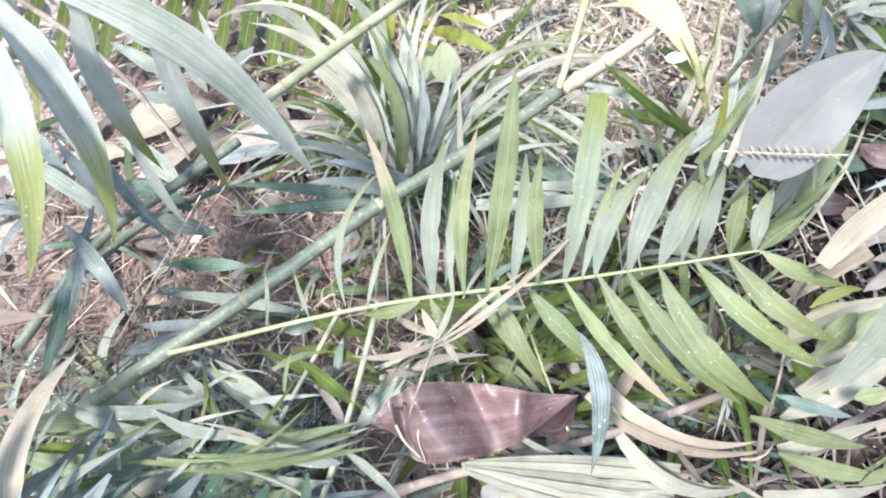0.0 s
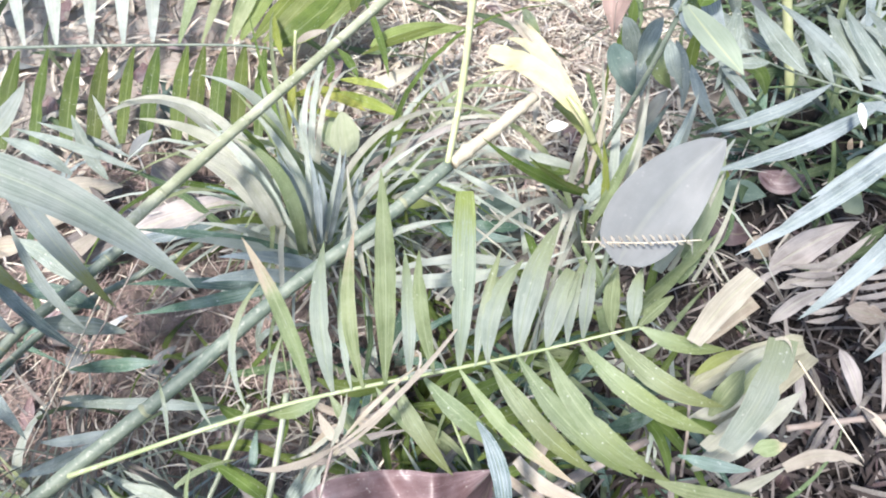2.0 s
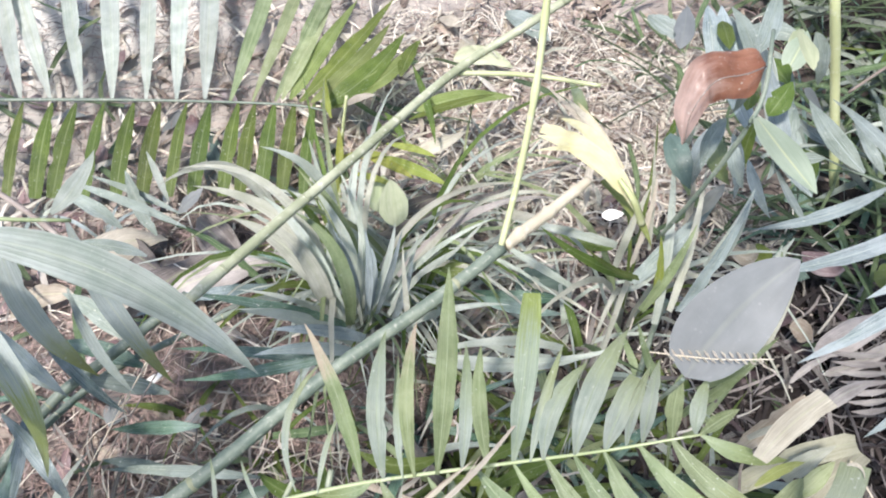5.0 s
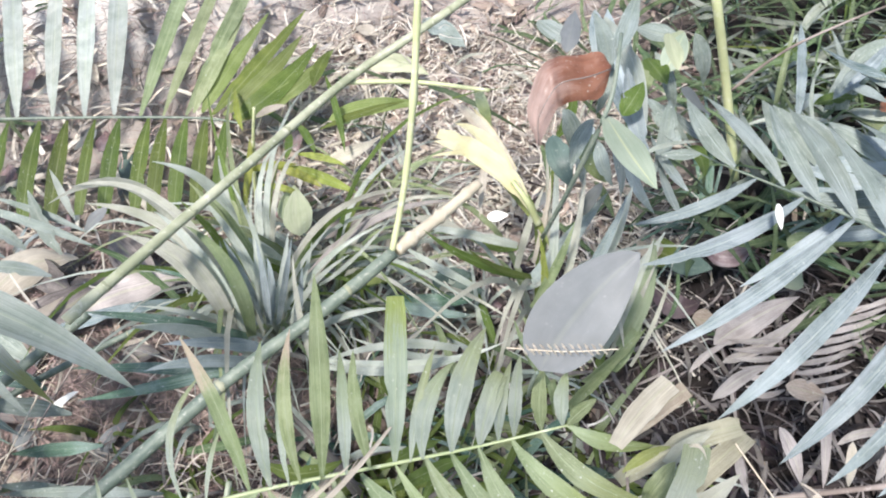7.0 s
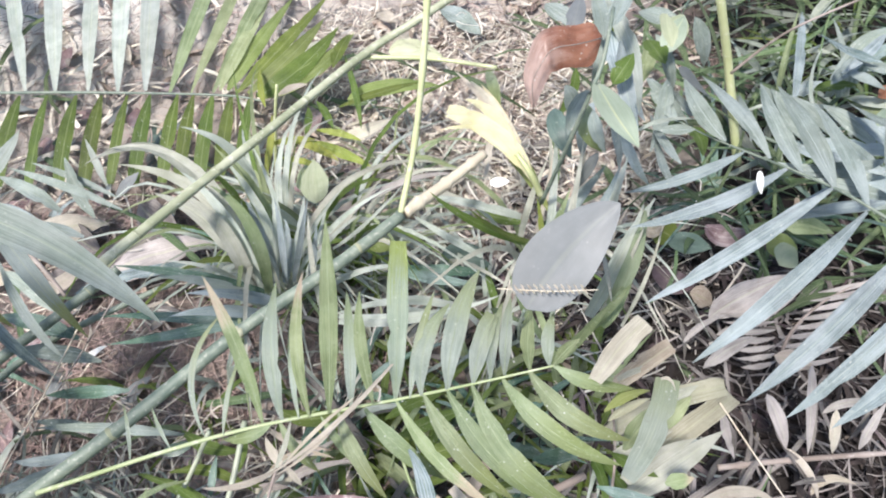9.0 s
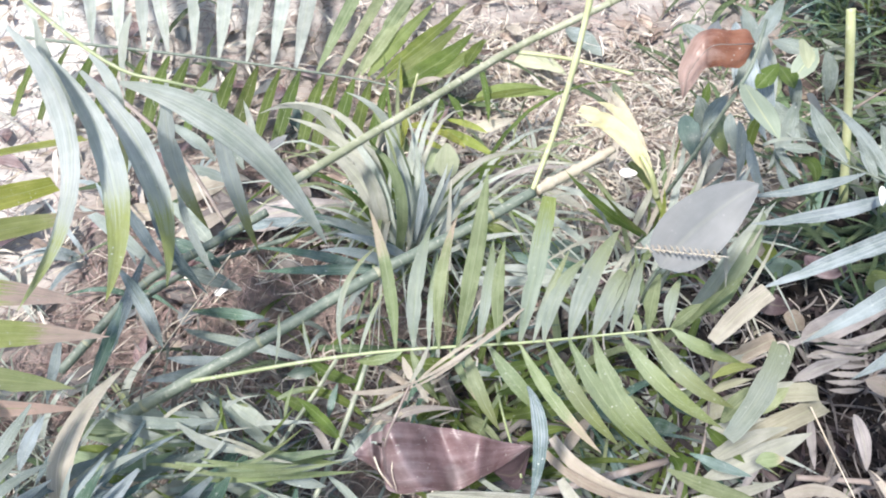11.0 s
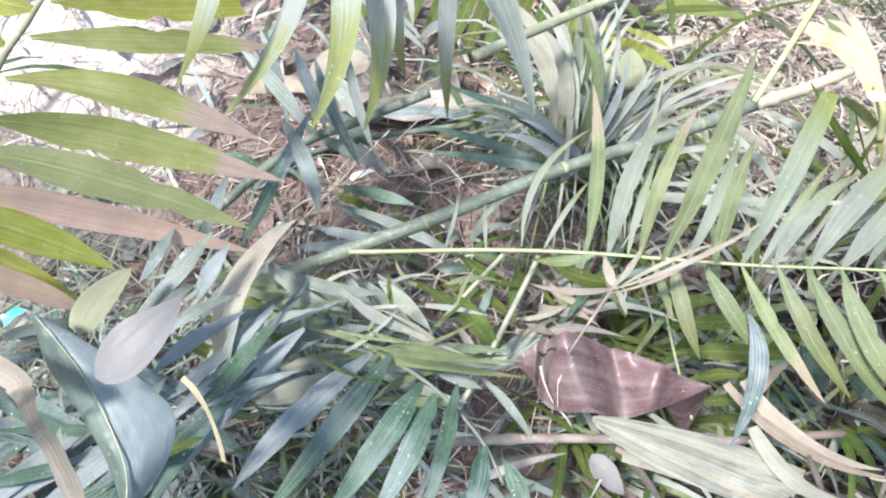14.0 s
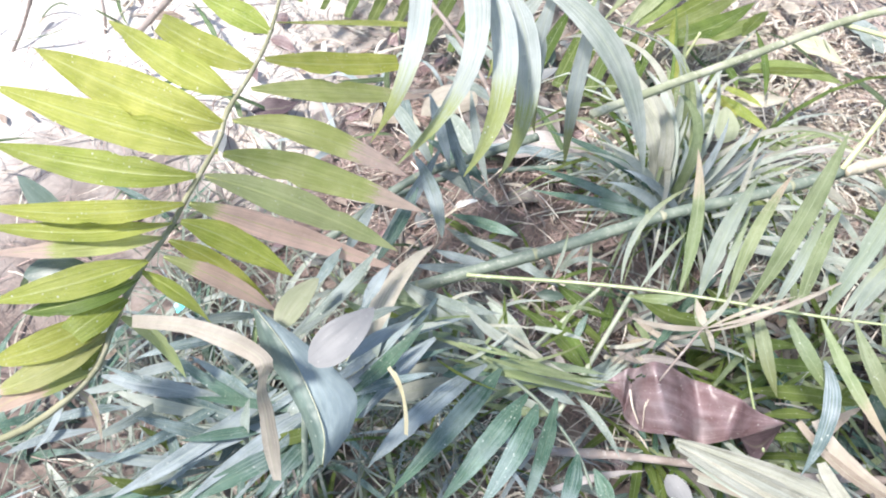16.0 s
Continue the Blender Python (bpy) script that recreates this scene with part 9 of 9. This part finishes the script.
blade("blade", tuft, (0.055, 0.790, 0.280), (0.116, 0.828, 0.340), (0.158, 0.876, 0.360), 0.0102, "straw", "grass")
blade("blade", tuft, (0.046, 0.790, 0.280), (0.164, 0.870, 0.340), (0.300, 0.935, 0.300), 0.0139, "palegrey", "grass")
blade("blade", tuft, (0.018, 0.802, 0.280), (0.114, 0.878, 0.360), (0.246, 0.944, 0.320), 0.0112, "straw", "grass")
blade("blade", tuft, (0.380, 0.858, 0.280), (0.301, 0.852, 0.320), (0.218, 0.871, 0.320), 0.0174, "pale", "grass")
blade("blade", tuft, (0.314, 0.821, 0.220), (0.245, 0.833, 0.270), (0.198, 0.869, 0.270), 0.0143, "pale", "grass")
grass_clump((-0.053, 0.848, 0.060), 54)
grass_clump((0.038, 0.917, 0.060), 28)
grass_clump((0.428, 0.890, 0.100), 16)

yellow_plant = thing("young_plant", "small yellow-green leafy plant beside the cane", "plant")
tube("stem", yellow_plant, [(-0.142, 1.132, 0.060), (-0.111, 1.156, 0.220), (-0.093, 1.182, 0.300)], 0.004, 0.003, "petioleyellow")
blade("leaf", yellow_plant, (-0.142, 1.209, 0.220), (-0.157, 1.251, 0.237), (-0.171, 1.314, 0.240), 0.0167, "yellow")
blade("leaf", yellow_plant, (-0.123, 1.182, 0.220), (-0.096, 1.058, 0.243), (-0.091, 0.972, 0.240), 0.0196, "yellow")
blade("leaf", yellow_plant, (-0.112, 1.095, 0.220), (-0.060, 1.092, 0.236), (-0.011, 1.089, 0.240), 0.0178, "yellow")
blade("leaf", yellow_plant, (-0.040, 1.106, 0.220), (0.040, 1.054, 0.240), (0.107, 1.014, 0.240), 0.0238, "yellow")
blade("leaf", yellow_plant, (0.014, 1.206, 0.220), (0.099, 1.226, 0.241), (0.183, 1.259, 0.240), 0.0186, "backlit")
blade("leaf", yellow_plant, (-0.125, 1.244, 0.220), (-0.091, 1.252, 0.234), (-0.055, 1.256, 0.240), 0.0191, "cream")
blade("leaf", yellow_plant, (-0.063, 1.106, 0.220), (-0.005, 1.065, 0.238), (0.042, 1.030, 0.240), 0.0197, "yellow")
blade("leaf", yellow_plant, (-0.077, 1.059, 0.220), (-0.028, 1.033, 0.236), (0.013, 1.008, 0.240), 0.0151, "yellow")
blade("leaf", yellow_plant, (-0.023, 1.138, 0.220), (0.032, 1.109, 0.237), (0.079, 1.084, 0.240), 0.0156, "yellow")
blade("leaf", yellow_plant, (0.003, 1.377, 0.220), (0.051, 1.221, 0.246), (0.075, 1.116, 0.240), 0.0163, "backlit")
blade("leaf", yellow_plant, (-0.036, 1.225, 0.220), (-0.002, 1.164, 0.237), (0.019, 1.116, 0.240), 0.0183, "backlit")
blade("leaf", yellow_plant, (-0.051, 1.207, 0.220), (-0.036, 1.145, 0.237), (-0.035, 1.101, 0.240), 0.0182, "backlit")
blade("leaf", yellow_plant, (-0.017, 1.337, 0.220), (-0.005, 1.379, 0.236), (0.012, 1.432, 0.240), 0.0375, "backlit")
lone_leaf("fallen_leaf", "round pale green leaf in the tuft", "leaf", (0.036, 0.870, 0.300), (0.028, 0.914, 0.305), (0.015, 0.971, 0.300), 0.0544, "shrubpale", "oval")

right_tuft = thing("grass_tuft", "tuft of upright green grassy leaves", "grass tuft")
tube("crown", right_tuft, [(0.431, 0.731, 0.100), (0.439, 0.759, 0.200), (0.449, 0.773, 0.260)], 0.005, 0.004, "cane")
blade("blade", right_tuft, (0.402, 0.670, 0.360), (0.415, 0.753, 0.444), (0.422, 0.864, 0.500), 0.0140, "pale", "grass")
blade("blade", right_tuft, (0.423, 0.690, 0.360), (0.442, 0.745, 0.442), (0.457, 0.818, 0.500), 0.0124, "straw", "grass")
blade("blade", right_tuft, (0.435, 0.690, 0.360), (0.470, 0.720, 0.440), (0.501, 0.764, 0.500), 0.0198, "blue", "grass")
blade("blade", right_tuft, (0.461, 0.615, 0.360), (0.494, 0.648, 0.440), (0.521, 0.694, 0.500), 0.0217, "pale", "grass")
blade("blade", right_tuft, (0.476, 0.615, 0.360), (0.500, 0.636, 0.439), (0.521, 0.667, 0.500), 0.0086, "straw", "grass")
blade("blade", right_tuft, (0.404, 0.700, 0.360), (0.398, 0.699, 0.438), (0.388, 0.704, 0.500), 0.0121, "yellow", "grass")
blade("blade", right_tuft, (0.443, 0.580, 0.360), (0.470, 0.572, 0.439), (0.492, 0.574, 0.500), 0.0165, "green", "grass")
blade("blade", right_tuft, (0.419, 0.546, 0.360), (0.442, 0.542, 0.439), (0.464, 0.542, 0.500), 0.0148, "green", "grass")
blade("blade", right_tuft, (0.399, 0.579, 0.360), (0.370, 0.579, 0.439), (0.351, 0.588, 0.500), 0.0112, "green", "grass")
blade("blade", right_tuft, (0.387, 0.690, 0.360), (0.413, 0.701, 0.439), (0.432, 0.723, 0.500), 0.0151, "green", "grass")
blade("blade", right_tuft, (0.381, 0.741, 0.360), (0.308, 0.711, 0.442), (0.250, 0.714, 0.500), 0.0153, "backlit", "grass")
blade("blade", right_tuft, (0.389, 0.741, 0.360), (0.339, 0.699, 0.440), (0.302, 0.685, 0.500), 0.0121, "backlit", "grass")
blade("blade", right_tuft, (0.498, 0.691, 0.360), (0.517, 0.694, 0.439), (0.536, 0.704, 0.500), 0.0209, "pale", "grass")
blade("blade", right_tuft, (0.379, 0.836, 0.250), (0.395, 0.856, 0.330), (0.420, 0.896, 0.380), 0.0138, "straw", "grass")
blade("blade", right_tuft, (0.406, 0.846, 0.250), (0.422, 0.875, 0.340), (0.429, 0.915, 0.380), 0.0104, "cream", "grass")
blade("blade", right_tuft, (0.459, 0.821, 0.280), (0.468, 0.849, 0.360), (0.472, 0.894, 0.420), 0.0167, "cream", "grass")
blade("blade", right_tuft, (0.428, 0.850, 0.280), (0.425, 0.897, 0.360), (0.422, 0.951, 0.420), 0.0086, "straw", "grass")
blade("blade", right_tuft, (0.398, 0.791, 0.280), (0.451, 0.809, 0.360), (0.502, 0.845, 0.420), 0.0278, "dusty", "grass")
blade("blade", right_tuft, (0.486, 0.774, 0.340), (0.498, 0.765, 0.420), (0.517, 0.799, 0.480), 0.0226, "pale", "grass")
blade("blade", right_tuft, (0.485, 0.607, 0.400), (0.511, 0.648, 0.460), (0.529, 0.711, 0.480), 0.0241, "midgreen", "grass")
blade("blade", right_tuft, (0.469, 0.576, 0.400), (0.490, 0.599, 0.420), (0.519, 0.648, 0.420), 0.0215, "green", "grass")
blade("blade", right_tuft, (0.463, 0.611, 0.500), (0.467, 0.586, 0.490), (0.474, 0.571, 0.460), 0.0068, "straw", "grass")
blade("blade", right_tuft, (0.364, 0.976, 0.300), (0.400, 0.885, 0.330), (0.427, 0.840, 0.300), 0.0192, "yellowolive", "grass")
blade("blade", right_tuft, (0.386, 0.790, 0.260), (0.424, 0.791, 0.300), (0.470, 0.838, 0.360), 0.0102, "pale", "grass")
blade("blade", right_tuft, (0.508, 0.612, 0.340), (0.534, 0.645, 0.420), (0.554, 0.701, 0.460), 0.0063, "straw", "grass")
lone_leaf("broad_leaf", "dark teal blade low behind the frond", "leaf", (0.154, 0.841, 0.150), (0.235, 0.808, 0.170), (0.305, 0.812, 0.150), 0.0227, "dark")
lone_leaf("broad_leaf", "olive leaf under the fork of the cane", "leaf", (0.103, 0.856, 0.200), (0.138, 0.853, 0.210), (0.172, 0.851, 0.200), 0.0321, "yellowolive", "oval")
lone_leaf("fallen_leaf", "crumpled purple-grey fallen leaf under the cane", "dead leaf", (-0.365, 0.968, 0.090), (-0.320, 0.962, 0.100), (-0.273, 0.935, 0.090), 0.0563, "deadgrey", "lance", crumple=0.01, n=12, cols=3)
lone_leaf("dead_leaf", "brown dead sheath under the cut cane", "dead leaf", (-0.458, 0.869, 0.080), (-0.398, 0.897, 0.100), (-0.373, 0.964, 0.100), 0.0674, "tan", "lance", curl=0.3, crumple=0.008, n=12, cols=3)
lone_leaf("broad_leaf", "long teal blade lying over the soil", "leaf", (-0.421, 0.775, 0.160), (-0.291, 0.811, 0.180), (-0.156, 0.847, 0.160), 0.0267, "teal")
lone_leaf("dry_leaf", "cream dry strip on the straw", "dry leaf", (0.022, 1.131, 0.200), (0.076, 1.145, 0.210), (0.127, 1.196, 0.200), 0.0305, "cream", "lance")
lone_leaf("broad_leaf", "olive leaf lying under the leaning cane", "leaf", (0.022, 1.254, 0.200), (0.111, 1.269, 0.220), (0.217, 1.297, 0.200), 0.0389, "yellowolive")
lone_leaf("fallen_leaf", "flat pale green fallen leaf on the litter", "leaf", (0.076, 1.523, 0.120), (0.142, 1.526, 0.130), (0.217, 1.492, 0.120), 0.0505, "shrubpale", "oval")
lone_leaf("fallen_leaf", "dusty grey-green fallen leaf on the litter", "leaf", (0.196, 1.748, 0.100), (0.252, 1.669, 0.110), (0.303, 1.621, 0.100), 0.0648, "dusty", "oval")
lone_leaf("broad_leaf", "olive leaf hanging over the straw", "leaf", (0.323, 1.222, 0.300), (0.334, 1.139, 0.320), (0.346, 1.097, 0.300), 0.0262, "mainlow")
lone_leaf("fallen_leaf", "dark bluish fallen leaf on its edge", "dead leaf", (-0.435, 1.221, 0.060), (-0.449, 1.266, 0.080), (-0.479, 1.330, 0.080), 0.0325, "shrub", "lance")
tagged(tube("plant_stem", None, [(0.843, 1.157, 0.100), (0.781, 1.200, 0.300), (0.728, 1.211, 0.450), (0.713, 1.235, 0.500)], 0.009, 0.008, "petioleyellow"), "tall pale yellow-green plant stem", "stem")
tagged(tube("stalk", None, [(-0.243, 0.709, 0.300), (-0.312, 0.583, 0.240), (-0.397, 0.467, 0.160)], 0.0012, 0.0009, "wood"), "thin grey dry stalk leaning through the leaves", "stalk")
tagged(tube("stalk", None, [(-0.286, 0.623, 0.300), (-0.353, 0.547, 0.220), (-0.410, 0.442, 0.160)], 0.0012, 0.0009, "straw2"), "thin pale dry stalk leaning through the grass", "stalk")
tagged(tube("stalk", None, [(-0.584, 0.836, 0.460), (-0.486, 0.791, 0.430), (-0.407, 0.747, 0.400), (-0.343, 0.693, 0.380), (-0.290, 0.646, 0.350)], 0.0045, 0.003, "wood", knots=4), "brown-green stalk slanting down under the hanging leaves", "stalk")
lone_leaf("petal", "small torn white petal on the soil", "petal", (-0.405, 0.676, 0.085), (-0.394, 0.690, 0.087), (-0.385, 0.708, 0.085), 0.0165, "petal", "oval")
lone_leaf("petal", "small torn white petal on the soil", "petal", (-0.387, 0.684, 0.090), (-0.380, 0.699, 0.092), (-0.367, 0.709, 0.090), 0.0118, "petal", "oval")
lone_leaf("dead_leaf", "large pale dead leaf sheath lying behind the canes", "dead leaf", (-0.551, 0.809, 0.100), (-0.426, 0.873, 0.115), (-0.326, 0.993, 0.100), 0.0842, "deadgrey", "lance", curl=0.4, crumple=0.01, n=14, cols=4)
lone_leaf("dead_leaf", "bleached strip of dead leaf sheath", "dead leaf", (-0.526, 0.775, 0.130), (-0.473, 0.814, 0.137), (-0.435, 0.878, 0.130), 0.0296, "cream", "lance")
lone_leaf("fallen_leaf", "crumpled blackish purple fallen leaf", "dead leaf", (-0.965, 0.708, 0.090), (-0.912, 0.735, 0.101), (-0.881, 0.782, 0.090), 0.0531, "browndark", "lance", crumple=0.012, n=12, cols=3)
lone_leaf("fallen_leaf", "crumpled brown fallen leaf on straw", "dead leaf", (-0.085, 1.352, 0.100), (-0.070, 1.299, 0.109), (-0.062, 1.267, 0.100), 0.0619, "brown", "lance", crumple=0.01, n=10, cols=3)
lone_leaf("fallen_leaf", "folded red-brown fallen leaf on pale ground", "dead leaf", (-0.661, 1.445, 0.090), (-0.637, 1.453, 0.100), (-0.630, 1.485, 0.090), 0.0351, "orange", "lance")
lone_leaf("plastic_scrap", "scrap of turquoise plastic in the litter", "litter", (-0.588, 0.127, 0.300), (-0.582, 0.138, 0.303), (-0.580, 0.152, 0.300), 0.0169, "turquoise", "strap", crumple=0.004)
lone_leaf("fallen_leaf", "pale curled fallen leaf on open ground", "dead leaf", (-0.864, 1.497, 0.120), (-0.853, 1.526, 0.135), (-0.876, 1.597, 0.120), 0.0357, "cream", "lance")
lone_leaf("fallen_leaf", "pale curled fallen leaf on open ground", "dead leaf", (-0.803, 1.561, 0.120), (-0.776, 1.586, 0.134), (-0.778, 1.651, 0.120), 0.0364, "cream", "lance")
lone_leaf("fallen_leaf", "pale curled fallen leaf on open ground", "dead leaf", (-0.910, 1.680, 0.120), (-0.856, 1.701, 0.138), (-0.840, 1.777, 0.120), 0.0379, "cream", "lance")
lone_leaf("fallen_leaf", "pale curled fallen leaf on open ground", "dead leaf", (-0.621, 1.577, 0.120), (-0.583, 1.512, 0.135), (-0.572, 1.489, 0.120), 0.0352, "cream", "lance")
lone_leaf("fallen_leaf", "pale curled fallen leaf on open ground", "dead leaf", (0.031, 1.692, 0.120), (0.063, 1.658, 0.131), (0.091, 1.654, 0.120), 0.0363, "cream", "lance")
lone_leaf("fallen_leaf", "pale curled fallen leaf on open ground", "dead leaf", (0.121, 1.596, 0.120), (0.103, 1.570, 0.128), (0.082, 1.565, 0.120), 0.0352, "cream", "lance")
